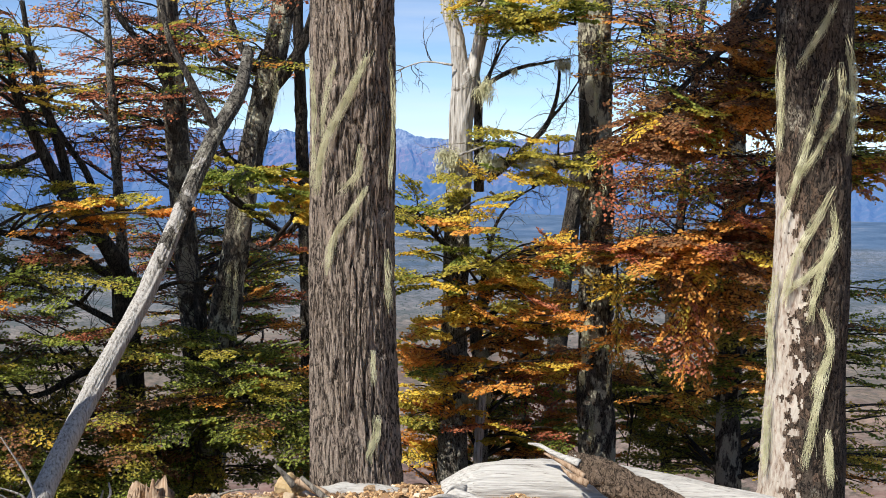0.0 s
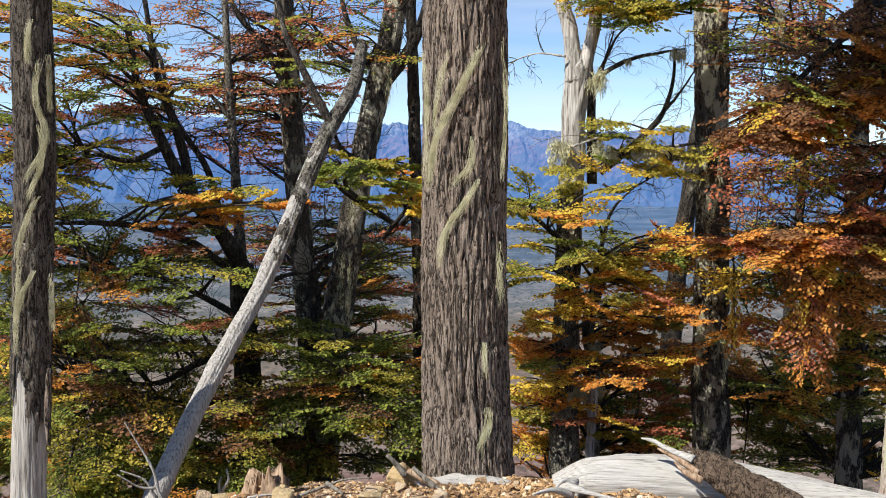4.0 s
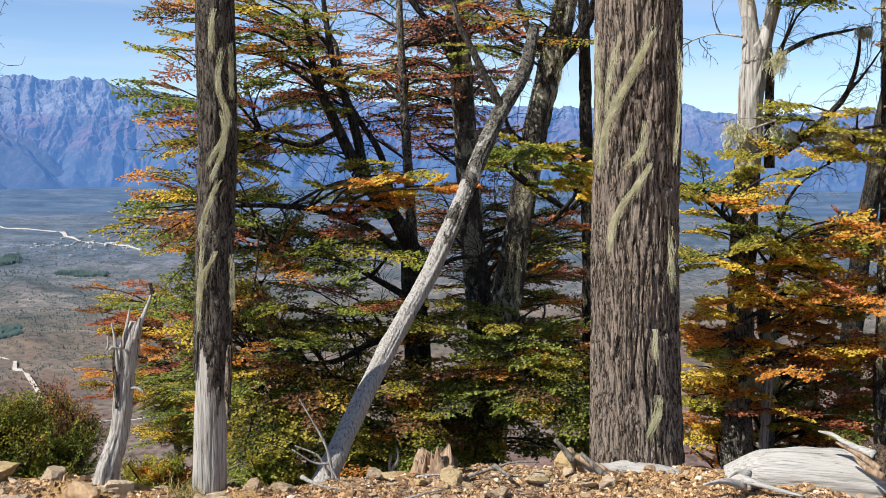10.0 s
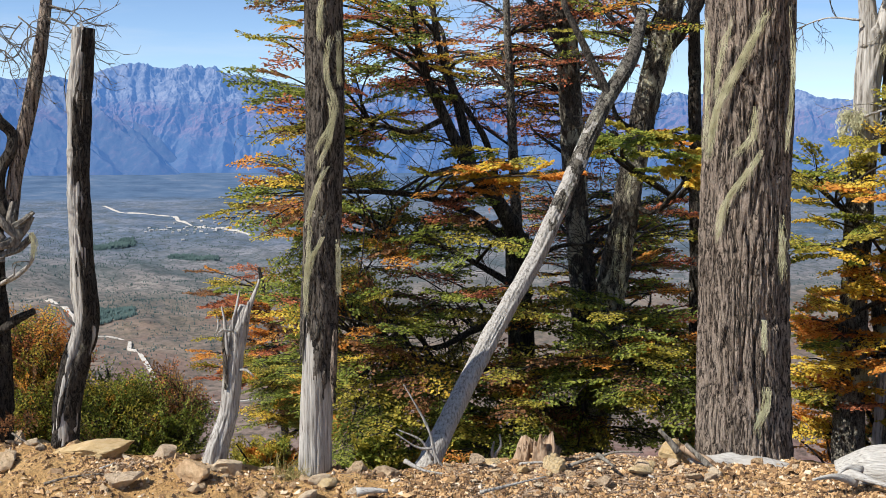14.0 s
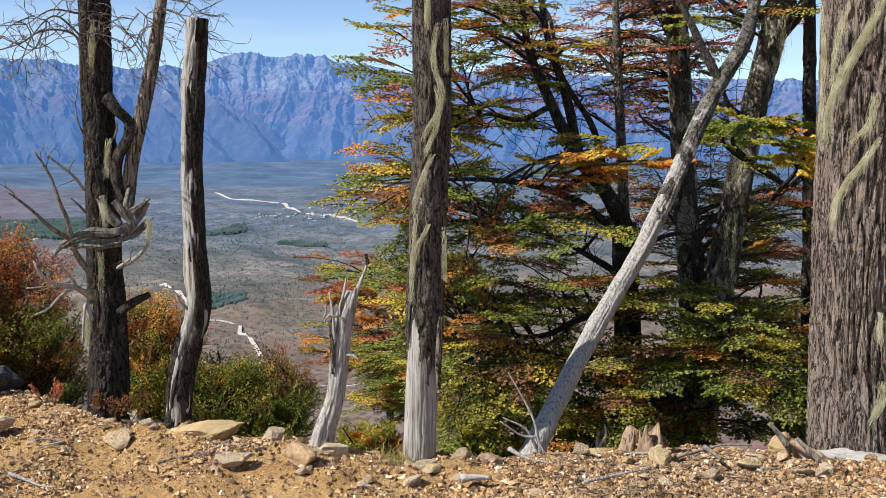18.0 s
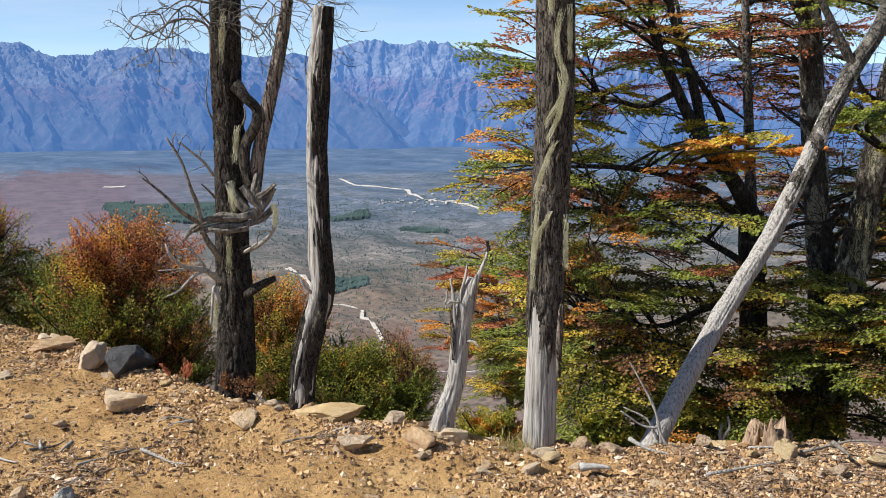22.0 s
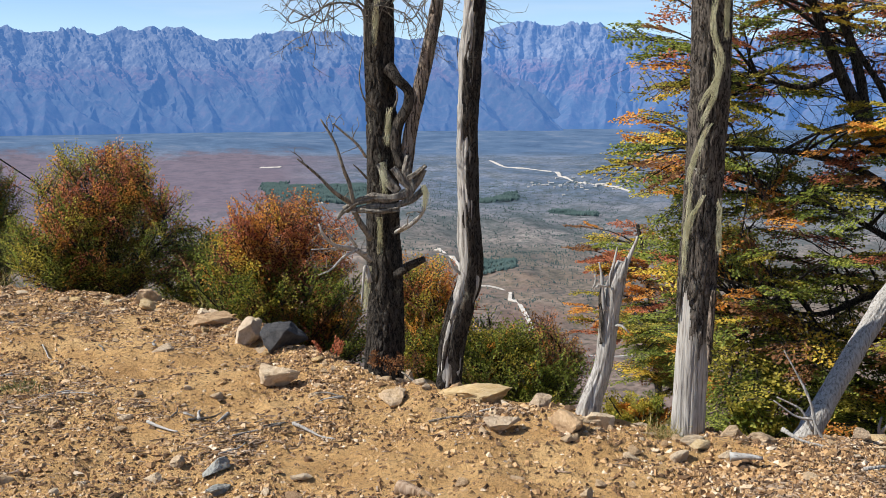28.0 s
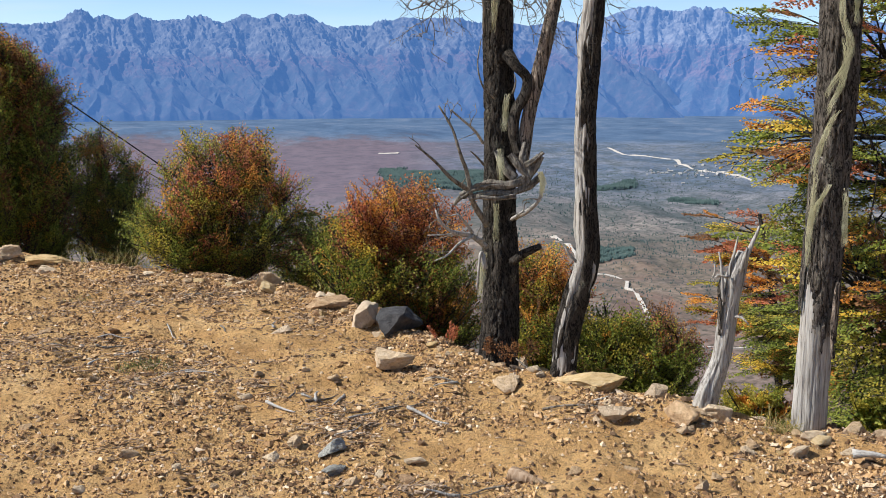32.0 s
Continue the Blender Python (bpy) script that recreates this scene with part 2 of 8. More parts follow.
def bark_material(name, dark, mid, light, patch, patch_at=0.62, patch_w=0.14, stretch=0.16, scale=30, bump=1.0, grain=0.45):
    """Furrowed bark: narrow dark fissures between weathered plates, patches of pale lichen crust."""
    m, nt, b = material(name, 0.93)
    n1 = n_noise(nt, n_coord(nt, (1, 1, stretch)), scale, 4, 0.62, 0.8)
    n4 = n_noise(nt, n_coord(nt, (1, 1, stretch * 2)), scale * 2.3, 4, 0.6, 0.5)
    n2 = n_noise(nt, n_coord(nt, (1, 1, 0.45)), 9, 6, 0.65)
    n3 = n_noise(nt, n_coord(nt, (1, 1, 0.6)), 140, 5, 0.7)
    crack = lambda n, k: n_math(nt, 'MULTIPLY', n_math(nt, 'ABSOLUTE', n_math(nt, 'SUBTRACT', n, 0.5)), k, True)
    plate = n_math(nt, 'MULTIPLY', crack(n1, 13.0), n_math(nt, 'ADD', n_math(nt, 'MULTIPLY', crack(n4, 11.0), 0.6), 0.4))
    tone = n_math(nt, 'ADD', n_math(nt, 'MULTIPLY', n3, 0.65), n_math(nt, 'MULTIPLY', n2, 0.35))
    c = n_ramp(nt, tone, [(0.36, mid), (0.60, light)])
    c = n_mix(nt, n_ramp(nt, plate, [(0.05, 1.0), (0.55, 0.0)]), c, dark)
    p = n_ramp(nt, n2, [(patch_at, 0.0), (patch_at + patch_w, 1.0)])
    p = n_mix(nt, 1.0, p, n_ramp(nt, n3, [(grain, 0.0), (grain + 0.1, 1.0)]), 'MULTIPLY')
    c = n_mix(nt, p, c, patch)
    nt.links.new(c, b.inputs["Base Color"])
    n_bump(nt, b, n_math(nt, 'ADD', plate, n_math(nt, 'MULTIPLY', n3, 0.9)), bump, 0.012)
    return m


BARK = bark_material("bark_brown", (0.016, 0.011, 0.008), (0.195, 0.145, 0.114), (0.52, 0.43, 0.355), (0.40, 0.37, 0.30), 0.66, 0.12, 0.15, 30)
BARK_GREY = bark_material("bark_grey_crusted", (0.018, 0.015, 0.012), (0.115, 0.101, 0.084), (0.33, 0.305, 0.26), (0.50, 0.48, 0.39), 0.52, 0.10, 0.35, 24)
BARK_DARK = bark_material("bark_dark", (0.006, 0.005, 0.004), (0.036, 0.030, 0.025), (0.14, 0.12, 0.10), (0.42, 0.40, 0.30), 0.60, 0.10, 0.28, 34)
# brown bark, darkened further for the shade on the broad trunk's top
BARK_SHADED = bark_material("bark_brown_shaded", (0.008, 0.006, 0.005), (0.050, 0.038, 0.030), (0.17, 0.132, 0.105), (0.46, 0.42, 0.33), 0.60, 0.08, 0.30, 30)
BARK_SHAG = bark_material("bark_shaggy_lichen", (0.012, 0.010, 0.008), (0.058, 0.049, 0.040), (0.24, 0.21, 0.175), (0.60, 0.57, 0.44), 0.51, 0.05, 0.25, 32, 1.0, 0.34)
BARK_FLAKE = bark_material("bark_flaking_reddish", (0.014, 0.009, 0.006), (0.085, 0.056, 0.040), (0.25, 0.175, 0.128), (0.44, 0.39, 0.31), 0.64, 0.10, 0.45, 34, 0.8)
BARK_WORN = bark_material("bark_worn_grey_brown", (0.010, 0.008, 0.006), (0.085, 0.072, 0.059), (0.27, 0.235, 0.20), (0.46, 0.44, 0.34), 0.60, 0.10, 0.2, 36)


def wood_material(name, dark, mid, light, stretch=0.06, scale=34, axis=2, bump=0.4, rough=0.8, crack=0.37):
    m, nt, b = material(name, rough)
    sc = [1.0, 1.0, 1.0]
    sc[axis] = stretch
    n1 = n_noise(nt, n_coord(nt, tuple(sc)), scale * 1.6, 7, 0.66, 0.4)
    n2 = n_noise(nt, n_coord(nt), 5, 4, 0.6)
    c = n_ramp(nt, n1, [(crack, dark), (crack + 0.08, mid), (0.60, light)])
    c = n_mix(nt, n_ramp(nt, n2, [(0.35, 0.0), (0.75, 0.45)]), c, mid)
    nt.links.new(c, b.inputs["Base Color"])
    n_bump(nt, b, n1, bump * 2, 0.012)
    return m


BARK_PALE = wood_material("peeled_pale_wood", (0.17, 0.11, 0.075), (0.37, 0.31, 0.26), (0.52, 0.48, 0.42), 0.3, 26)
ROTTEN = bark_material("rotten_brown_bark", (0.022, 0.014, 0.009), (0.15, 0.10, 0.07), (0.36, 0.265, 0.19), (0.42, 0.35, 0.26), 0.66, 0.12, 0.6, 34)
DEADWOOD = wood_material("silver_deadwood", (0.10, 0.088, 0.076), (0.31, 0.292, 0.268), (0.50, 0.48, 0.45), 0.05, 60, crack=0.37)
SILVER = wood_material("silver_snag_wood", (0.10, 0.086, 0.072), (0.33, 0.31, 0.285), (0.56, 0.54, 0.51), 0.06, 30)
LOGWOOD = wood_material("bleached_logwood", (0.14, 0.126, 0.11), (0.40, 0.382, 0.355), (0.56, 0.545, 0.515), 0.012, 70, 0, crack=0.34)
CUTWOOD = wood_material("broken_heartwood", (0.09, 0.05, 0.028), (0.28, 0.185, 0.115), (0.46, 0.345, 0.245), 0.1, 30)
LITTER = wood_material("wood_litter", (0.06, 0.038, 0.024), (0.23, 0.155, 0.10), (0.50, 0.39, 0.29), 0.3, 14)
TWIGWOOD = wood_material("grey_twig", (0.035, 0.03, 0.025), (0.14, 0.123, 0.103), (0.29, 0.265, 0.225), 0.3, 40)


def leaf_material(name, a, b_, c_):
    """Thin autumn leaves: each leaf its own tone, light shining through."""
    m, nt, b = material(name, 0.55)
    g = nt.nodes.new("ShaderNodeNewGeometry")
    n = n_noise(nt, n_coord(nt), 2.3, 2)
    f = n_math(nt, 'ADD', n_math(nt, 'MULTIPLY', g.outputs["Random Per Island"], 0.75), n_math(nt, 'MULTIPLY', n, 0.5))
    c = n_ramp(nt, f, [(0.2, a), (0.55, b_), (0.95, c_)])
    nt.links.new(c, b.inputs["Base Color"])
    tr = nt.nodes.new("ShaderNodeBsdfTranslucent")
    nt.links.new(c, tr.inputs["Color"])
    mx = nt.nodes.new("ShaderNodeMixShader")
    mx.inputs[0].default_value = 0.5
    nt.links.new(b.outputs[0], mx.inputs[1])
    nt.links.new(tr.outputs[0], mx.inputs[2])
    nt.links.new(mx.outputs[0], nt.nodes["Material Output"].inputs["Surface"])
    return m


LEAVES = [
    leaf_material("leaf_green", (0.0894, 0.131, 0.021), (0.2, 0.252, 0.042), (0.399, 0.42, 0.0787)),
    leaf_material("leaf_olive", (0.187, 0.187, 0.0291), (0.383, 0.343, 0.0519), (0.602, 0.498, 0.0884)),
    leaf_material("leaf_yellow", (0.512, 0.342, 0.0427), (0.805, 0.525, 0.0671), (0.85, 0.695, 0.122)),
    leaf_material("leaf_orange", (0.464, 0.177, 0.0366), (0.769, 0.317, 0.061), (0.85, 0.476, 0.11)),
    leaf_material("leaf_red", (0.31, 0.085, 0.045), (0.52, 0.165, 0.08), (0.68, 0.29, 0.15)),
    leaf_material("leaf_russet", (0.15, 0.066, 0.032), (0.27, 0.125, 0.054), (0.40, 0.215, 0.092)),
]
GREEN, OLIVE, YELLOW, ORANGE, RED, RUSSET = range(6)
TWIG = bark_material("twig_bark", (0.012, 0.010, 0.009), (0.035, 0.029, 0.025), (0.075, 0.065, 0.055), (0.2, 0.2, 0.14), 0.72, 0.1, 0.4, 20, 0.4)
lm, lnt, lb = material("beard_lichen", 0.9)
lc = n_ramp(lnt, n_noise(lnt, n_coord(lnt), 14, 4), [(0.3, (0.34, 0.33, 0.19)), (0.5, (0.54, 0.52, 0.33)), (0.7, (0.72, 0.70, 0.50))])
lnt.links.new(lc, lb.inputs["Base Color"])
LICHEN = lm


def rock_material(name, a, b_, c_, scale=7):
    m, nt, b = material(name, 0.9)
    oi = nt.nodes.new("ShaderNodeObjectInfo")
    n1 = n_noise(nt, n_coord(nt), scale, 6, 0.6, 0.3)
    n2 = n_noise(nt, n_coord(nt), scale * 9, 4, 0.65)
    c = n_ramp(nt, n_math(nt, 'ADD', n_math(nt, 'MULTIPLY', n1, 0.8), n_math(nt, 'MULTIPLY', oi.outputs["Random"], 0.25)), [(0.28, a), (0.5, b_), (0.75, c_)])
    c = n_mix(nt, n_ramp(nt, n2, [(0.3, 0.3), (0.5, 0.0)]), c, a)
    nt.links.new(c, b.inputs["Base Color"])
    n_bump(nt, b, n_math(nt, 'ADD', n1, n_math(nt, 'MULTIPLY', n2, 0.6)), 0.8, 0.03)
    return m


ROCK_TAN = rock_material("rock_tan", (0.42, 0.265, 0.145), (0.66, 0.47, 0.285), (0.82, 0.64, 0.44))
ROCK_BROWN = rock_material("rock_brown", (0.24, 0.14, 0.075), (0.44, 0.275, 0.155), (0.6, 0.42, 0.265))
ROCK_GREY = rock_material("rock_grey", (0.34, 0.24, 0.155), (0.60, 0.455, 0.31), (0.76, 0.62, 0.46))
ROCK_YELLOW = rock_material("rock_yellow", (0.42, 0.27, 0.12), (0.68, 0.49, 0.25), (0.78, 0.63, 0.40))
# near-black stone: a boulder's shaded side put into colour
ROCK_SHADED = rock_material("rock_shaded", (0.022, 0.022, 0.024), (0.055, 0.055, 0.06), (0.11, 0.108, 0.11))
ROCK_BLUE = rock_material("rock_bluegrey", (0.28, 0.275, 0.25), (0.50, 0.50, 0.46), (0.70, 0.69, 0.64))
ROCK_PALE = rock_material("rock_pale", (0.50, 0.35, 0.21), (0.76, 0.59, 0.40), (0.88, 0.74, 0.56))
gm, gnt, gb = material("gravel", 0.92)
gg = gnt.nodes.new("ShaderNodeNewGeometry")
gc = n_ramp(gnt, gg.outputs["Random Per Island"], [(0.0, (0.055, 0.034, 0.022)), (0.30, (0.23, 0.132, 0.066)), (0.62, (0.50, 0.305, 0.142)), (0.90, (0.64, 0.44, 0.245)), (1.0, (0.86, 0.72, 0.55))])
gc = n_mix(gnt, n_ramp(gnt, n_noise(gnt, n_coord(gnt), 60, 4), [(0.3, 0.4), (0.6, 0.0)]), gc, (0.16, 0.11, 0.07))
gnt.links.new(gc, gb.inputs["Base Color"])
n_bump(gnt, gb, n_noise(gnt, n_coord(gnt), 110, 4), 0.5, 0.01)
GRAVEL = gm

# the land: ochre soil on the track, brush on the slope, moor and woods in the valley
em, ent, eb = material("land", 0.95)
ev = n_coord(ent)
sep = ent.nodes.new("ShaderNodeSeparateXYZ")
tc0 = ent.nodes.new("ShaderNodeTexCoord")
ent.links.new(tc0.outputs["Object"], sep.inputs[0])
vlen = ent.nodes.new("ShaderNodeVectorMath")
vlen.operation = 'LENGTH'
ent.links.new(tc0.outputs["Object"], vlen.inputs[0])
dist = vlen.outputs["Value"]
so1 = n_noise(ent, ev, 2.2, 5, 0.6)
so2 = n_noise(ent, ev, 38, 6, 0.7)
so3 = n_noise(ent, ev, 170, 4, 0.7)
soil = n_ramp(ent, so1, [(0.3, (0.53, 0.305, 0.118)), (0.5, (0.70, 0.43, 0.18)), (0.7, (0.83, 0.555, 0.26))])
soil = n_mix(ent, n_ramp(ent, so2, [(0.38, 0.6), (0.53, 0.0)]), soil, (0.302, 0.174, 0.0832))
soil = n_mix(ent, n_ramp(ent, so3, [(0.60, 0.0), (0.75, 0.5)]), soil, (0.58, 0.432, 0.269))
br1 = n_noise(ent, ev, 0.11, 8, 0.68)
br2 = n_noise(ent, ev, 0.017, 6, 0.6)
brush = n_ramp(ent, br1, [(0.38, (0.045, 0.048, 0.036)), (0.48, (0.145, 0.108, 0.092)), (0.60, (0.25, 0.19, 0.16))])
brush = n_mix(ent, n_ramp(ent, br2, [(0.48, 0.0), (0.64, 0.5)]), brush, (0.23, 0.115, 0.10))
va1 = n_noise(ent, n_coord(ent, (1, 1, 0)), 0.0075, 9, 0.72)
va2 = n_noise(ent, n_coord(ent, (1, 1, 0)), 0.0011, 5, 0.55)
va3 = n_noise(ent, n_coord(ent, (1, 1, 0)), 0.11, 6, 0.75)
va4 = n_noise(ent, n_coord(ent, (1, 1, 0)), 0.022, 8, 0.75)
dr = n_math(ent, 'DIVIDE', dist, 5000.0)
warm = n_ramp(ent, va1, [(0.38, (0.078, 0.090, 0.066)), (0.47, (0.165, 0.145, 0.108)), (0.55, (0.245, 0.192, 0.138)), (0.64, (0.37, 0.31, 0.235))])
# floor turns blue with distance: haze put into the base colour
haze_blue = n_ramp(ent, va1, [(0.38, (0.060, 0.105, 0.175)), (0.48, (0.118, 0.160, 0.238)), (0.6, (0.20, 0.228, 0.29))])
valley = n_mix(ent, n_ramp(ent, n_math(ent, 'ADD', dr, n_math(ent, 'MULTIPLY', va1, 0.15)), [(0.31, 0.0), (0.52, 1.0)]), warm, haze_blue)
valley = n_mix(ent, n_ramp(ent, va4, [(0.42, 0.65), (0.52, 0.0)]), valley, (0.0576, 0.0794, 0.087))
valley = n_mix(ent, n_ramp(ent, va3, [(0.43, 0.7), (0.50, 0.0)]), valley, (0.0448, 0.0576, 0.0576))
# moor: russet flats on the valley floor, towards the range
ax = n_math(ent, 'DIVIDE', sep.outputs["X"], n_math(ent, 'MAXIMUM', sep.outputs["Y"], 1.0))
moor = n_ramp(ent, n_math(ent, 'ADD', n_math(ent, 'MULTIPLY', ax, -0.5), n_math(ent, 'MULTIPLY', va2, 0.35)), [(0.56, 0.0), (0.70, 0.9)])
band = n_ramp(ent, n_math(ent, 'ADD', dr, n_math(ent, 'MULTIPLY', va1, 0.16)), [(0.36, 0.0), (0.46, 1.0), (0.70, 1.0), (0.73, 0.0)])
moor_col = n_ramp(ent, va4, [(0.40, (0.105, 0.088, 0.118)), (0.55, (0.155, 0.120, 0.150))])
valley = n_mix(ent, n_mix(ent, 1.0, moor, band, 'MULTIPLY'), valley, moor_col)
# woods at the far end, distance haze mixed into their blue
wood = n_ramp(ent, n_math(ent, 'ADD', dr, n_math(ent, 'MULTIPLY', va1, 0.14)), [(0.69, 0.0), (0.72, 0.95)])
hazy_wood_col = n_ramp(ent, va1, [(0.38, (0.045, 0.090, 0.175)), (0.52, (0.075, 0.135, 0.235)), (0.64, (0.14, 0.185, 0.27))])
valley = n_mix(ent, wood, valley, hazy_wood_col)
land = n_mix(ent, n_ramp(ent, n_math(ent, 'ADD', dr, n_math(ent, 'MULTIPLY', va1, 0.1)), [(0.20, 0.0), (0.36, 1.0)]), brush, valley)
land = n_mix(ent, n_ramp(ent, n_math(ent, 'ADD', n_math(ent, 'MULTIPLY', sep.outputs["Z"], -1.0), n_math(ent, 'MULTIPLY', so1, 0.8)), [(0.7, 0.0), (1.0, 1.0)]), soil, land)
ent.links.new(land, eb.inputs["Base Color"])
n_bump(ent, eb, n_math(ent, 'ADD', so2, n_math(ent, 'MULTIPLY', so3, 0.9)), 0.9, 0.03)
LAND = em

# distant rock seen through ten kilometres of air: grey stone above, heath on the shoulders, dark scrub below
def mountain_material(name, haze, tone, stone_at, heath_at, tint=(1, 1, 1)):
    m, nt, b = material(name, 0.95)
    v = n_coord(nt)
    n1 = n_noise(nt, v, 0.03, 8, 0.72, 0.5)
    n2 = n_noise(nt, v, 0.006, 6, 0.65)
    sp = nt.nodes.new("ShaderNodeSeparateXYZ")
    nt.links.new(v, sp.inputs[0])
    geo = nt.nodes.new("ShaderNodeNewGeometry")
    sn = nt.nodes.new("ShaderNodeSeparateXYZ")
    nt.links.new(geo.outputs["Normal"], sn.inputs[0])
    rag = n_math(nt, 'ADD', n_math(nt, 'MULTIPLY', n2, 150.0), n_math(nt, 'MULTIPLY', n1, 70.0))
    high = n_math(nt, 'ADD', sp.outputs["Z"], rag)
    k = lambda *c: tuple(q * tone * t for q, t in zip(c, tint))
    stone = n_ramp(nt, n1, [(0.36, k(0.06, 0.075, 0.09)), (0.5, k(0.145, 0.155, 0.165)), (0.62, k(0.25, 0.25, 0.25))])
    scrub = n_ramp(nt, n1, [(0.38, k(0.035, 0.055, 0.065)), (0.52, k(0.06, 0.075, 0.085)), (0.62, k(0.105, 0.095, 0.10))])
    heath = n_ramp(nt, n1, [(0.38, k(0.11, 0.068, 0.075)), (0.6, k(0.20, 0.125, 0.12))])
    steep = n_ramp(nt, sn.outputs["Z"], [(0.60, 0.85), (0.80, 0.0)])
    low = n_ramp(nt, n_math(nt, 'DIVIDE', n_math(nt, 'SUBTRACT', high, heath_at - 30.0), 60.0), [(0.0, 0.0), (1.0, 0.85)])
    c = n_mix(nt, low, scrub, heath)
    c = n_mix(nt, steep, c, scrub)
    c = n_mix(nt, n_ramp(nt, n_math(nt, 'DIVIDE', n_math(nt, 'SUBTRACT', high, stone_at - 22.0), 44.0), [(0.0, 0.0), (1.0, 1.0)]), c, stone)
    nt.links.new(c, b.inputs["Base Color"])
    n_bump(nt, b, n1, 0.35, 8)
    # the air's blue haze, put in as an even glow of the rock
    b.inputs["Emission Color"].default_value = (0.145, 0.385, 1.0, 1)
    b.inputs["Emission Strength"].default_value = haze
    return m


# the far range has stronger haze glow and a paler rock tone
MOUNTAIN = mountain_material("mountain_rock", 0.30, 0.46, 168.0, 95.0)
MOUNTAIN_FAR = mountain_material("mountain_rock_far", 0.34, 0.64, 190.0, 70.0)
rm, rnt, rb = material("pale_gravel_road", 0.95)
rnt.links.new(n_ramp(rnt, n_noise(rnt, n_coord(rnt), 0.2, 4), [(0.3, (0.44, 0.41, 0.37)), (0.7, (0.62, 0.585, 0.535))]), rb.inputs["Base Color"])
ROAD = rm
# pines lightened towards teal: distance haze carried in the base colour
pm, pnt, pb = material("hazy_pines", 0.95)
pnt.links.new(n_ramp(pnt, n_noise(pnt, n_coord(pnt), 0.05, 5), [(0.3, (0.048, 0.085, 0.085)), (0.7, (0.078, 0.122, 0.118))]), pb.inputs["Base Color"])
PINES = pm
hm, hnt, hb = material("whitewashed_walls", 0.9)
hnt.links.new(n_ramp(hnt, n_noise(hnt, n_coord(hnt), 0.1, 3), [(0.3, (0.30, 0.295, 0.29)), (0.7, (0.56, 0.545, 0.52))]), hb.inputs["Base Color"])
HOUSE = hm
cm, cnt, cb = material("black_cable", 0.6)
cnt.links.new(n_ramp(cnt, n_noise(cnt, n_coord(cnt), 20, 3), [(0.3, (0.012, 0.012, 0.013)), (0.7, (0.03, 0.03, 0.032))]), cb.inputs["Base Color"])
CABLE = cm

# ---------------------------------------------------------------- the land
azs = np.concatenate([np.arange(-180, -76, 4.0), np.arange(-76, 30, 0.22), np.arange(30, 180, 4.0)])
rs = np.concatenate([[0.02, 0.5, 1, 1.6, 2.2, 2.8, 3.2], np.arange(3.5, 8.2, 0.03), np.arange(8.2, 14, 0.07),
                     14 * np.exp(np.linspace(0.01, math.log(4990 / 14), 190))])
A, R = np.meshgrid(azs, rs)
X, Y = polar(A, R)
Z = ground_z(X, Y)
na, nr = len(azs), len(rs)
i = np.arange(nr - 1)[:, None] * na
j = np.arange(na)[None, :]
F = np.stack([i + j, i + (j + 1) % na, i + na + (j + 1) % na, i + na + j], -1).reshape(-1, 4)[:, ::-1]
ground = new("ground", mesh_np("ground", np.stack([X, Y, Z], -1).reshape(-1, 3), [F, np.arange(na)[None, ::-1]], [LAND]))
tagged(ground, "ochre gravel track falling away to a brushy slope and wide valley", "ground", kind="structure")


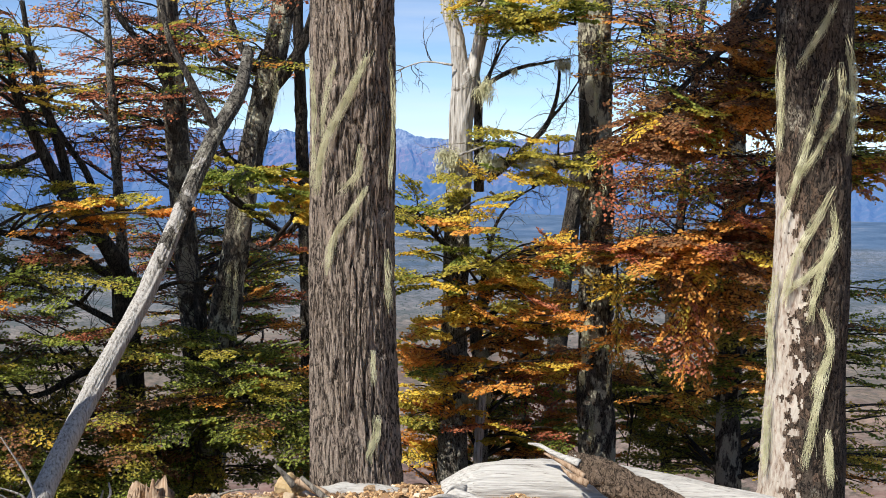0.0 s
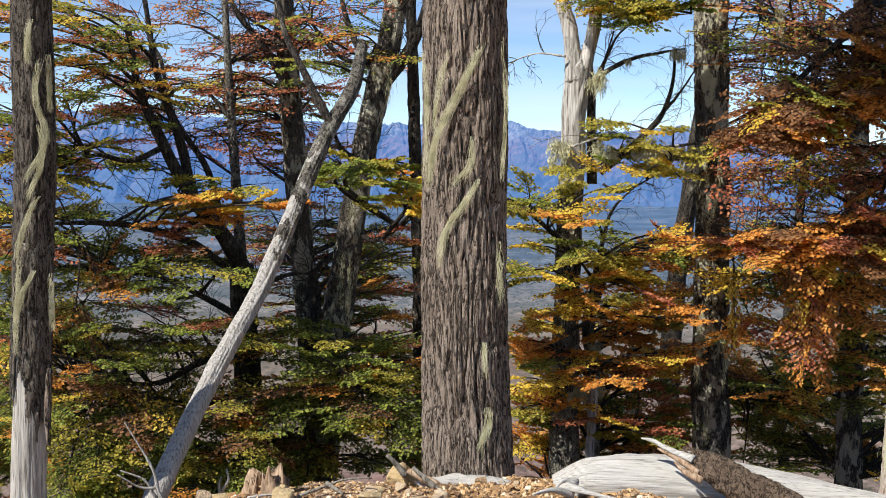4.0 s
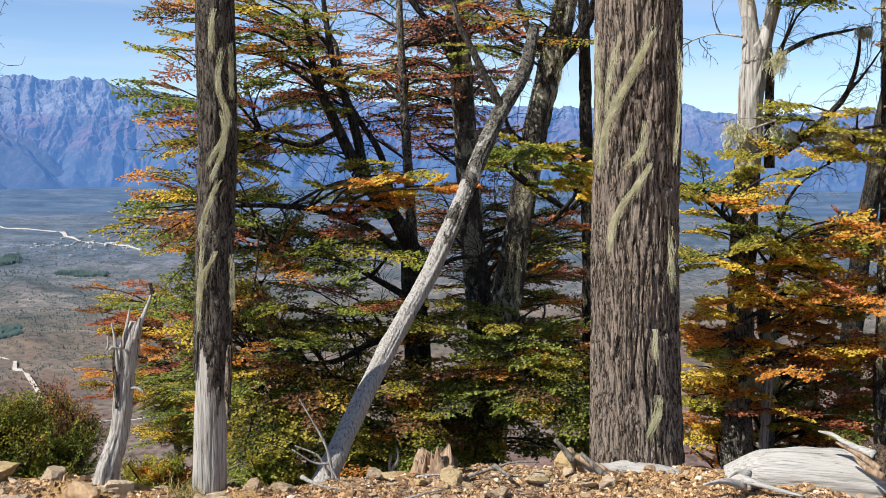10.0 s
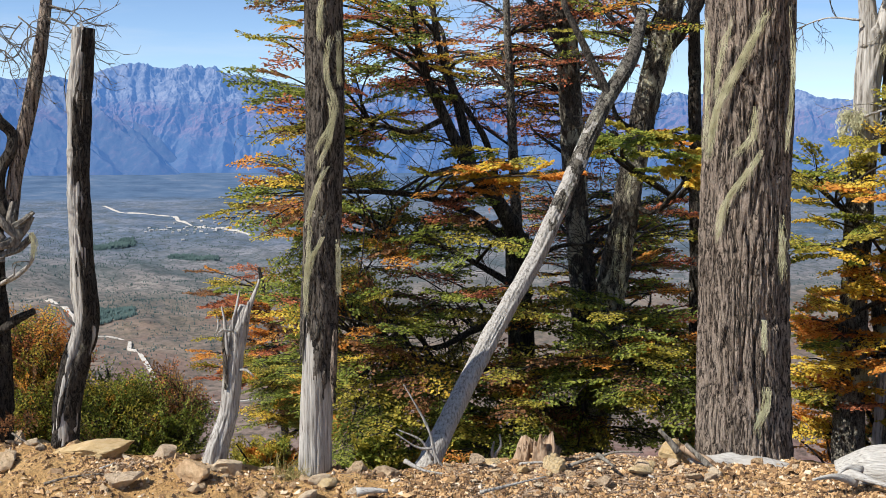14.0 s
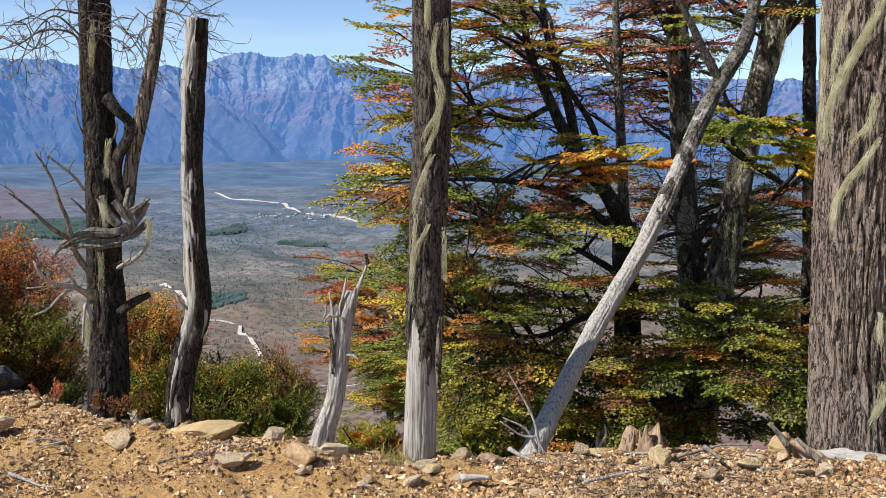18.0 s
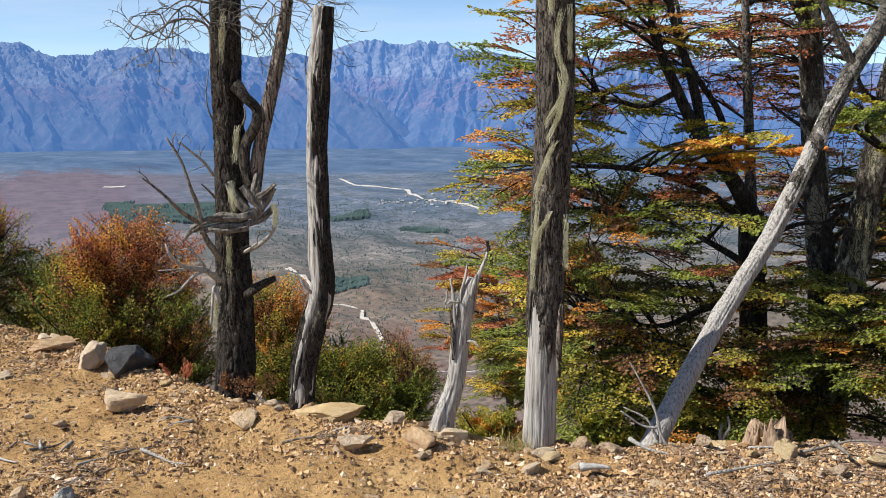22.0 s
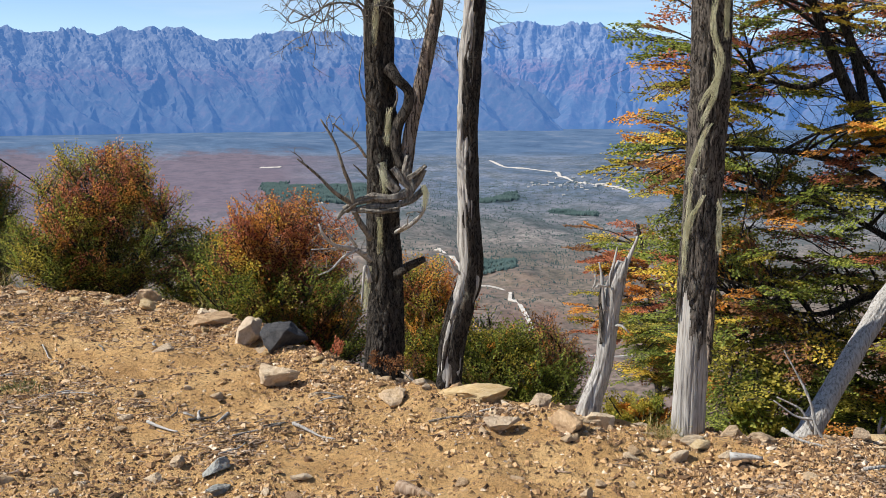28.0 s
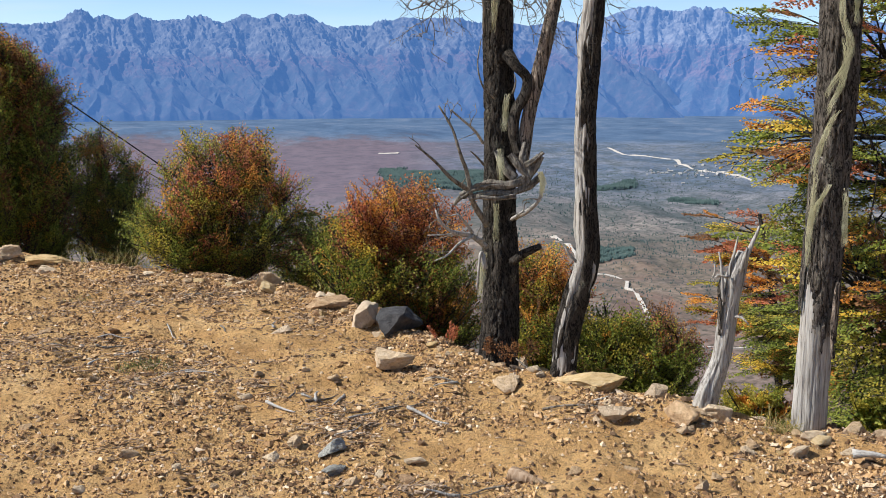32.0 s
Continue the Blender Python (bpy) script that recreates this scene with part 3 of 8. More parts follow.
def mountain(name, skyline, r0, r1, az0, az1, seed, label, base_z=-184.0, step=0.03, rows=260, comb=15.0, lean=0.3, mat=None, fade=None):
    """A range under a given skyline: broken crest, cliffs cut by gullies, spurs that run out into smooth fans of scree."""
    az = np.arange(az0, az1, step)
    sa, se = [p[0] for p in skyline], [p[1] for p in skyline]
    crest = EYE + r1 * np.tan(np.radians(np.interp(az, sa, se)))
    spire = lambda f, k: (1 - np.abs(vnoise(az * f, 0 * az, 0, seed + k))) ** 3
    wild = smooth(-0.2, 0.5, vnoise(az * 0.6, 0 * az, 0, seed + 11))
    crest = crest + comb * wild * (0.7 * spire(5.5, 1) + 0.5 * spire(13.0, 2) - 0.45) + 0.8 * fbm(az * 12, 0 * az, 0, 2, seed + 4)
    u = np.concatenate([np.linspace(0, 1, rows), [1.03, 1.08]])
    U, AZ = np.meshgrid(u, az, indexing="ij")
    V = np.clip(U, 0, 1)
    H = np.broadcast_to(crest, U.shape) - base_z
    deep = r1 - r0
    down = (1 - V) * deep
    xm = AZ * 82.0
    xw = xm + 14 * fbm(xm / 90, down / 90, 0, 4, seed + 5)
    dw = down + 24 * fbm(xm / 110, down / 110, 0, 3, seed + 6)
    rng = np.random.default_rng(seed)
    sky_z = lambda q: EYE + r1 * math.tan(radians(np.interp(q, sa, se)))
    zz = np.full(U.shape, base_z - 8.0)

    def peak(q, d, h, sx, sy, slant):
        px = (xw - q * 82.0) - slant * (dw - d)
        return h - np.abs(px) * sx - np.maximum(dw - d, 0) * sy - np.maximum(d - dw, 0) * 1.6

    # peaks with spurs running down to the foot, lesser spurs between, and steps on the way down
    for gap0, gap1, hi, lo, sx0, sx1, sy0, sy1 in ((1.2, 2.4, 2, 0, 0.42, 0.75, 0.9, 1.15), (0.16, 0.42, 0, -14, 0.55, 1.2, 1.0, 1.7)):
        q = az0
        while q < az1:
            h = sky_z(q) + rng.uniform(lo, hi)
            zz = np.maximum(zz, peak(q, rng.uniform(0, 22), h, rng.uniform(sx0, sx1), (h - base_z) / deep * rng.uniform(sy0, sy1), rng.normal(lean, 0.3)))
            q += rng.uniform(gap0, gap1)
    for k in range(int((az1 - az0) * 3.0)):
        q, d = rng.uniform(az0, az1), deep * rng.uniform(0.10, 0.72)
        h = base_z + (sky_z(q) - base_z) * (1 - d / deep) ** 1.1 * rng.uniform(0.86, 1.06)
        zz = np.maximum(zz, peak(q, d, h, rng.uniform(0.5, 1.0), (h - base_z) / (deep - d) * rng.uniform(0.9, 1.3), rng.normal(lean, 0.4)))
    # gullies running down the faces, then broken rock on the heights
    rel = np.clip((zz - base_z) / 360, 0, 1)
    xs = xw - lean * dw
    gully = 0
    for k, (lam, amp) in enumerate(((38, 7.0), (19, 4.6), (9.5, 2.6), (5, 1.3))):
        gully = gully + amp * (0.5 - 2 * np.abs(vnoise(xs / lam, dw / lam / 3.0, 0, seed + 40 + k)))
    zz = zz + gully * smooth(0.10, 0.5, rel)
    crag = 0
    for k, lam in enumerate((26, 13, 6.5)):
        crag = crag + 0.6 ** k * (1 - 2 * np.abs(vnoise(xw / lam, dw / lam, zz / lam / 1.4, seed + 60 + k)))
    zz = zz + crag * 6.5 * smooth(0.42, 0.8, rel)
    fan = base_z - 10 + 0.60 * H * V ** 0.82 + 3 * fbm(xs / 70, down / 260, 0, 4, seed + 9)
    zz = np.maximum(zz, fan) + 0.25 * np.maximum(np.minimum(zz, fan) - fan + 20, 0)
    # the crest keeps to the skyline
    tops = (zz * (4700.0 / (r0 + deep * U))).max(0)
    lift = (crest * 4700.0 / r1 - tops)
    wide = int(0.5 / step)
    broad = np.convolve(np.pad(lift, wide, mode="edge"), np.ones(2 * wide + 1) / (2 * wide + 1), "valid")
    zz = zz + broad[None, :] * smooth(0.5, 0.95, V) + (lift - broad)[None, :] * smooth(0.92, 1.0, V)
    if fade:
        zz = base_z - 14 + (zz - base_z + 14) * smooth(fade[1], fade[0], AZ)
    zz = base_z - 14 + (zz - base_z + 14) * smooth(-0.005, 0.05, V)
    zz = np.where(U > 1, zz - (U - 1) * 1500, zz)
    XX, YY = polar(AZ, r0 + deep * U)
    m_, n_ = U.shape
    ii = np.arange(m_ - 1)[:, None] * n_
    jj = np.arange(n_ - 1)[None, :]
    ff = np.stack([ii + jj, ii + jj + 1, ii + n_ + jj + 1, ii + n_ + jj], -1).reshape(-1, 4)[:, ::-1]
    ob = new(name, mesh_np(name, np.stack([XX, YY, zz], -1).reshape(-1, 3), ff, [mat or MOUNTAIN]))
    return tagged(ob, label, "mountain range", kind="structure")


FRONT = [(-180, 1.8), (-75, 2), (-63.71, 2.01), (-63.23, 2.01), (-62.63, 1.94), (-61.89, 2.07), (-61.4, 2.13), (-61.07, 2.26), (-60.81, 2.54), (-60.38, 2.69), (-60.01, 2.6), (-59.77, 2.29), (-59.31, 2.45), (-58.77, 2.25), (-58.39, 2.2), (-58.05, 2.41), (-57.79, 2.56), (-57.57, 2.28), (-57.18, 2.31), (-56.85, 2.15), (-56.2, 2.23), (-55.68, 2.26), (-55.29, 2.42), (-54.71, 2.45), (-54.38, 2.19), (-53.86, 2.11), (-53.32, 2.27), (-52.7, 2.51), (-52.26, 2.24), (-51.72, 2.43), (-51.32, 2.54), (-51, 2.32), (-50.73, 2.51), (-50.38, 2.43), (-49.98, 2.51), (-49.58, 2.32), (-49.18, 2), (-48.51, 1.9), (-47.69, 1.95), (-46.88, 2), (-46.27, 2.24), (-45.78, 2.18), (-45.37, 2.34), (-44.83, 2.31), (-44.42, 2.21), (-43.87, 2.31), (-42.57, 2.31), (-41.91, 2.1), (-41.37, 2.1), (-40.16, 2.08), (-39.21, 1.89), (-38.4, 1.98), (-37.31, 2.11), (-36.76, 1.93), (-35.72, 1.51), (-34.63, 0.43), (-33.27, -0.65), (-31.91, -1.72), (-31.1, -2.25), (-31.1, -2.6), (-30.41, -3.4)]
BACK = [(-40.17, 1), (-36.9, 1.7), (-35.26, 2.39), (-34.44, 2.66), (-33.48, 2.79), (-32.93, 2.57), (-31.97, 2.52), (-31.56, 2.65), (-31.24, 2.73), (-30.88, 2.65), (-30.66, 2.68), (-30.47, 2.57), (-30.06, 2.7), (-29.65, 2.38), (-29.24, 2.27), (-28.84, 2.32), (-28.43, 2.11), (-28.02, 2.29), (-28, 2.09), (-27.75, 2.19), (-26.48, 1.78), (-22, 1.9), (-14, 1.6), (-8, 1.5), (-4.06, 1.36), (-2.27, 1.69), (-1.29, 1.3), (0.09, 1.21), (3.13, 1.19), (5.88, 1.5), (8.07, 1.14), (14, 0.6), (24, 0.2), (60, 0.2)]
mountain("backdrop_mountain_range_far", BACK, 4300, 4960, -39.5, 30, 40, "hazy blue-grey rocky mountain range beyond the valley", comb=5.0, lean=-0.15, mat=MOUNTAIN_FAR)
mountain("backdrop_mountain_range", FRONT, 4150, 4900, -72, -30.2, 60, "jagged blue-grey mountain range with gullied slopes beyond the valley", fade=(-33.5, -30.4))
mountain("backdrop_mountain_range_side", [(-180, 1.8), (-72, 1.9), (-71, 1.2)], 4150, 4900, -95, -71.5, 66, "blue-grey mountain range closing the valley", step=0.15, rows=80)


def road(name, pts, width, label):
    p, _, _ = resample([(x, y, 0) for x, y in pts], [1] * len(pts), 6.0)
    t = np.gradient(p, axis=0)
    t /= np.linalg.norm(t, axis=1)[:, None]
    nrm = np.stack([-t[:, 1], t[:, 0], 0 * t[:, 0]], -1)
    w = width * (1 + 0.3 * vnoise(np.arange(len(p)) * 0.5, 0 * p[:, 0], 0, 9))[:, None]
    l, r_ = p + nrm * w, p - nrm * w
    zt = np.maximum(np.maximum(ground_z(l[:, 0], l[:, 1]), ground_z(r_[:, 0], r_[:, 1])), ground_z(p[:, 0], p[:, 1])) + 0.8
    l[:, 2] = r_[:, 2] = zt
    l0, r0 = l - (0, 0, 2.5), r_ - (0, 0, 2.5)
    n = len(p)
    v = np.concatenate([l, r_, l0, r0])
    k = np.arange(n - 1)
    f = np.concatenate([np.stack([k, k + n, k + n + 1, k + 1], -1), np.stack([k + n, k + 3 * n, k + 3 * n + 1, k + n + 1], -1),
                        np.stack([k + 2 * n, k, k + 1, k + 2 * n + 1], -1)])
    ob = new(name, mesh_np(name, v, f, [ROAD], shade=False))
    return tagged(ob, label, "road", kind="structure")


road("road_1", [(-863, 1094), (-744, 990), (-657, 914), (-634, 916), (-592, 869), (-553, 827), (-517, 789), (-498, 753)], 1.5,
     "pale unpaved road winding across the valley floor")
road("road_2", [(-459, 739), (-447, 753), (-434, 764), (-416, 777)], 1.1, "pale dirt road at the foot of the slope")
road("road_3", [(-1718, 2426), (-1519, 2256), (-1419, 2233), (-1293, 2093), (-1124, 1960), (-1021, 1885)], 3.2, "pale far road towards the village")
road("road_4", [(-1287, 1343), (-1244, 1315), (-1193, 1250)], 2.5, "pale gravel track beside the pine plantation")

road("water", [(-2031, 1925), (-2010, 1942), (-1993, 1956)], 16.0, "pale sheet of water on the moor")

# far plantations: many small conifers
def conifers(name, corners, count, height, label, seed):
    rng = np.random.default_rng(seed)
    c = np.asarray(corners, float)
    w = rng.random((count, 2))
    p = (c[0] * (1 - w[:, :1]) + c[1] * w[:, :1]) * (1 - w[:, 1:]) + (c[3] * (1 - w[:, :1]) + c[2] * w[:, :1]) * w[:, 1:]
    p += rng.normal(0, height * 0.5, p.shape)
    z = ground_z(p[:, 0], p[:, 1])
    h = height * (0.7 + 0.6 * rng.random(count))
    th = np.arange(6) * np.pi / 3
    ring = np.stack([np.cos(th), np.sin(th), 0 * th], -1)
    v = np.zeros((count, 13, 3))
    base = np.stack([p[:, 0], p[:, 1], z], -1)
    v[:, 0:6] = base[:, None] + ring * (h * 0.34)[:, None, None]
    v[:, 6:12] = base[:, None] + ring * (h * 0.2)[:, None, None] + np.array([0, 0, 1]) * (h * 0.45)[:, None, None]
    v[:, 12] = base + np.array([0, 0, 1]) * h[:, None]
    j = np.arange(6)
    quads = np.stack([j, (j + 1) % 6, 6 + (j + 1) % 6, 6 + j], -1)
    tris = np.stack([6 + j, 6 + (j + 1) % 6, 0 * j + 12], -1)
    off = (np.arange(count) * 13)[:, None, None]
    s = Soup()
    s.v, s.n = [v.reshape(-1, 3)], count * 13
    s.q, s.mq = [(quads + off).reshape(-1, 4)], [np.zeros(count * 6)]
    s.t, s.mt = [(tris + off).reshape(-1, 3)], [np.zeros(count * 6)]
    o = Vector((*base.mean(0),))
    ob = new(name, s.mesh(name, [PINES], o))
    ob.location = o
    return tagged(ob, label, "pine wood", kind="stuff")


conifers("pine_wood", [(-685, 952), (-668, 991), (-727, 1075), (-766, 1065)], 1300, 3.2, "dark green pine wood on the valley floor", 3)
conifers("pine_wood", [(-1262, 1219), (-1106, 1318), (-1475, 1731), (-1712, 1630)], 15000, 5, "dark green square pine plantation on the moor", 4)
conifers("pine_wood", [(-1620, 1539), (-1577, 1564), (-1689, 1675), (-1732, 1649)], 1200, 5, "dark green pine plantation on the russet moor", 5)
conifers("pine_wood", [(-1161, 1571), (-1108, 1646), (-1151, 1710), (-1217, 1647)], 900, 4.5, "dark strip of pines across the valley", 6)
conifers("pine_wood", [(-943, 1493), (-869, 1503), (-914, 1581), (-984, 1558)], 800, 4.5, "dark strip of pines across the valley", 7)

conifers("scrub", [(-824, 978), (-624, 1156), (-1172, 2088), (-1489, 1818)], 2600, 2.4, "scattered dark bushes on the valley floor", 21)
conifers("scrub", [(-531, 1125), (475, 1247), (1232, 3544), (-962, 2146)], 2600, 2.4, "scattered dark bushes on the valley floor", 22)
conifers("scrub", [(-554, 771), (-434, 831), (-705, 1349), (-866, 1208)], 1500, 1.8, "scattered dark bushes on the valley floor", 23)

# the village: small pale houses with pitched roofs
def house(place, w, d, h, turn, label):
    o = thing("house", place, label, "house", "houses of the far village")
    o.rotation_euler = (0, 0, turn)
    bm = bmesh.new()
    bmesh.ops.create_cube(bm, size=1, matrix=Matrix.Translation((0, 0, h / 2)) @ Matrix.Diagonal((w, d, h, 1)))
    me = bpy.data.meshes.new("wall")
    bm.to_mesh(me)
    bm.free()
    me.materials.append(HOUSE)
    part("wall", me, o)
    v = [(-w / 2 - .5, -d / 2 - .5, h), (w / 2 + .5, -d / 2 - .5, h), (w / 2 + .5, d / 2 + .5, h), (-w / 2 - .5, d / 2 + .5, h), (-w / 2, 0, h * 1.6), (w / 2, 0, h * 1.6)]
    me = bpy.data.meshes.new("roof")
    me.from_pydata([Vector(p) for p in v], [], [(0, 1, 5, 4), (2, 3, 4, 5), (0, 4, 3), (1, 2, 5), (0, 3, 2, 1)])
    me.materials.append(HOUSE)
    part("roof", me, o)
    return o


rng = np.random.default_rng(8)
for k in range(52):
    u, w = rng.random(), rng.normal(0, 1)
    c0, c1 = np.array((-1259, 2003)), np.array((-1038, 1852))
    p = c0 * (1 - u) + c1 * u + rng.normal(0, 34, 2) + np.array([0, 40 * w])
    house((p[0], p[1], float(ground_z(p[0], p[1])) - 0.5), 3.6 + 3.4 * rng.random(), 3 + 2 * rng.random(), 1.8 + 1.0 * rng.random(), 3 * rng.random(), "small pale house in the far valley village")

# ---------------------------------------------------------------- leaf sprays
def prism(q, r0, r1):
    """A thin three-sided twig along a line of points."""
    q = np.asarray(q, float)
    n = len(q)
    d = q[-1] - q[0]
    a = np.cross(d, (0.3, 0.2, 1.0))
    a /= np.linalg.norm(a) + 1e-9
    b = np.cross(d, a)
    b /= np.linalg.norm(b) + 1e-9
    rr = np.linspace(r0, r1, n)[:, None]
    v = np.stack([q + a * rr, q + (-0.5 * a + 0.87 * b) * rr, q + (-0.5 * a - 0.87 * b) * rr], 1).reshape(-1, 3)
    k = np.arange(n - 1)[:, None] * 3
    j = np.arange(3)[None, :]
    return v, np.stack([k + j, k + (j + 1) % 3, k + 3 + (j + 1) % 3, k + 3 + j], -1).reshape(-1, 4)


def spray_pattern(seed, pairs=7, per=6):
    """A flat lenga spray one metre long along +x: leaf bases, ways, sizes; and twig lines."""
    rng = np.random.default_rng(seed)
    pos, way, twigs = [], [], []
    main = lambda u: np.array([u, 0.06 * math.sin(3 * u + seed), -0.10 * u * u])
    twigs.append([main(0), main(0.5), main(1.0)])
    for k in range(pairs):
        for side in (-1, 1):
            u = 0.12 + 0.8 * (k + 0.3 * rng.random()) / pairs
            a = side * radians(rng.uniform(38, 62))
            ln = (0.42 * (1 - u * 0.72) + 0.08) * rng.uniform(0.75, 1.2)
            d = np.array([math.cos(a), math.sin(a), rng.uniform(-0.16, 0.08)])
            b = main(u)
            tip = b + d * ln
            twigs.append([b, (b + tip) / 2 + (0, 0, 0.012), tip])
            for q in range(per):
                s = (q + 0.9) / per
                pp = b + d * ln * s
                for lr in (-1, 1):
                    if rng.random() < 0.13:
                        continue
                    aa = a + lr * radians(rng.uniform(25, 75))
                    pos.append(pp + rng.normal(0, 0.008, 3))
                    way.append((math.cos(aa), math.sin(aa), rng.uniform(-0.5, 0.25)))
    for q in range(10):
        u = 0.3 + 0.7 * q / 9
        for lr in (-1, 1):
            aa = lr * radians(rng.uniform(25, 70))
            pos.append(main(u) + rng.normal(0, 0.008, 3))
            way.append((math.cos(aa), math.sin(aa), rng.uniform(-0.4, 0.2)))
    way = np.asarray(way)
    way /= np.linalg.norm(way, axis=1)[:, None]
    tv, tf = [], []
    for k, q in enumerate(twigs):
        v, f = prism(q, 0.008 if k == 0 else 0.006, 0.003)
        tf.append(f + 9 * k)
        tv.append(v)
    return np.asarray(pos), way, np.concatenate(tv), np.concatenate(tf)


PATTERNS = [spray_pattern(s) for s in range(6)]
THIN = [spray_pattern(20 + s, 5, 3) for s in range(4)]


def basis(way, up=(0, 0, 1)):
    x = np.asarray(way, float)
    x = x / np.linalg.norm(x)
    y = np.cross(up, x)
    y = y / (np.linalg.norm(y) + 1e-9)
    return np.stack([x, y, np.cross(x, y)], 1)


class Crown:
    """Collects limbs, twigs and leaves of one tree."""
    def __init__(self, seed, leaf=0.028):
        self.rng = np.random.default_rng(seed)
        self.wood, self.leaf = Soup(), Soup()
        self.size = leaf

    def spray(self, base, way, length, hue, thin=False, roll=0.25, up=(0, 0, 1)):
        rng = self.rng
        pos, lw, tv, tf = (THIN if thin else PATTERNS)[rng.integers(4)]
        up = np.asarray(up, float) + rng.normal(0, roll, 3)
        b = basis(way, up)
        if rng.random() < 0.5:
            b = b * np.array([1, -1, 1])
        p = base + (pos * length) @ b.T
        w = lw @ b.T
        n = len(p)
        nrm = 0.75 * b[:, 2] + np.array([-0.55, -0.60, 0.1]) + rng.normal(0, 0.45, (n, 3))
        s = np.cross(nrm, w)
        s /= np.linalg.norm(s, axis=1)[:, None] + 1e-9
        nn = np.cross(w, s)
        sz = self.size * rng.uniform(0.7, 1.25, n)[:, None]
        v = np.stack([p, p + w * sz * 0.5 + s * sz * 0.36 + nn * sz * 0.08, p + w * sz, p + w * sz * 0.5 - s * sz * 0.36 + nn * sz * 0.08], 1)
        f = np.arange(n * 4).reshape(n, 4)
        hues = np.full(n, hue)
        self.leaf.add(v, f, hues)
        self.wood.add(base + (tv * length) @ b.T, tf, 0)

    def stick(self, q, r0, r1):
        v, f = prism(q, r0, r1)
        self.wood.add(v, f, 0)

    def limb(self, a, b, r0, hue, sag=0.08, spacing=0.2, size=0.62, thin=False, bare=0.25, tilt=0.0, roll=0.25, flatten=0.35):
        """A bough from a to b with sprays along its outer part."""
        rng = self.rng
        a, b = np.asarray(a, float), np.asarray(b, float)
        d = b - a
        ln = np.linalg.norm(d)
        side = np.cross(d, (0, 0, 1.0))
        side /= np.linalg.norm(side) + 1e-9
        bend = rng.normal(0, 0.08) * ln
        pts = [a, a + d * 0.35 + side * bend + np.array([0, 0, sag * ln]), a + d * 0.7 + side * bend * 0.6 + np.array([0, 0, sag * ln * 0.8]), b]
        c, rr, s = resample(pts, [r0, r0 * 0.75, r0 * 0.5, 0.004], 0.12)
        add_tube(self.wood, pts, [r0, r0 * 0.72, r0 * 0.45, 0.004], sides=5, step=0.14, cap=False)
        n = max(2, int(ln * (1 - bare) / spacing))
        flat = d * np.array([1, 1, flatten])
        for k in range(n):
            u = bare + (1 - bare) * (k + rng.random() * 0.7) / n
            base = c[min(int(u * (len(c) - 1)), len(c) - 1)]
            ang = rng.choice((-1, 1)) * radians(rng.uniform(25, 75))
            w = flat * math.cos(ang) + np.cross((0, 0, 1.0), flat) * math.sin(ang)
            w = w / np.linalg.norm(w) + np.array([0, 0, rng.normal(tilt, 0.13)])
            self.spray(base, w, size * rng.uniform(0.6, 1.15) * (1 - 0.35 * u), hue if np.isscalar(hue) else rng.choice(6, p=hue), thin, roll)
        self.spray(c[-2], flat / np.linalg.norm(flat) + np.array([0, 0, tilt]), size * 0.7, hue if np.isscalar(hue) else rng.choice(6, p=hue), thin, roll)

    def fill(self, poly, d0, depth, count, hue, bones, r0=0.014, rise=0.25, reach=2.6, **kw):
        """Boughs that end inside an outline of headings and elevations, at d0 metres and up to depth before or behind it; they grow from the nearest bone."""
        rng = self.rng
        P = np.asarray(poly, float)
        lo, hi = P.min(0), P.max(0)
        bones = np.asarray(bones, float)
        made = 0
        hue = np.asarray(hue, float) / np.sum(hue)
        for _ in range(count * 30):
            if made >= count:
                break
            q = lo + (hi - lo) * rng.random(2)
            x, y = P[:, 0], P[:, 1]
            x2, y2 = np.roll(x, -1), np.roll(y, -1)
            cross = ((y > q[1]) != (y2 > q[1])) & (q[0] < (x2 - x) * (q[1] - y) / (y2 - y + 1e-12) + x)
            if cross.sum() % 2 == 0:
                continue
            end = np.asarray(at(q[0], q[1], d0 + depth * rng.uniform(-1, 1)))
            dd = bones - end
            hor = np.hypot(dd[:, 0], dd[:, 1])
            cost = hor + 1.2 * np.abs(dd[:, 2] + rise * hor) + rng.random(len(bones)) * 0.35
            k = int(np.argmin(cost))
            st = bones[k]
            vec = end - st
            ln = np.linalg.norm(vec)
            if ln > reach:
                st = end - vec / ln * reach
            h = rng.choice(6, p=hue)
            mixed = 0.9 * hue + 1.1 * (np.arange(6) == h)
            self.limb(st, end, r0 * min(1.6, 0.5 + ln * 0.5), mixed / mixed.sum(), **kw)
            made += 1

    def parts(self, ob, label=""):
        o = np.asarray(ob.location)
        if self.wood.v:
            tagged(part("twigwork", self.wood.mesh("twigwork", [TWIG], o), ob), kind="stuff")
        if self.leaf.v:
            tagged(part("crown", self.leaf.mesh("crown", LEAVES, o, shade=False), ob, label), kind="stuff")


def bones_of(*paths, step=0.15):
    out = []
    for p in paths:
        out.append(resample(p, [1] * len(p), step)[0])
    return np.concatenate(out)

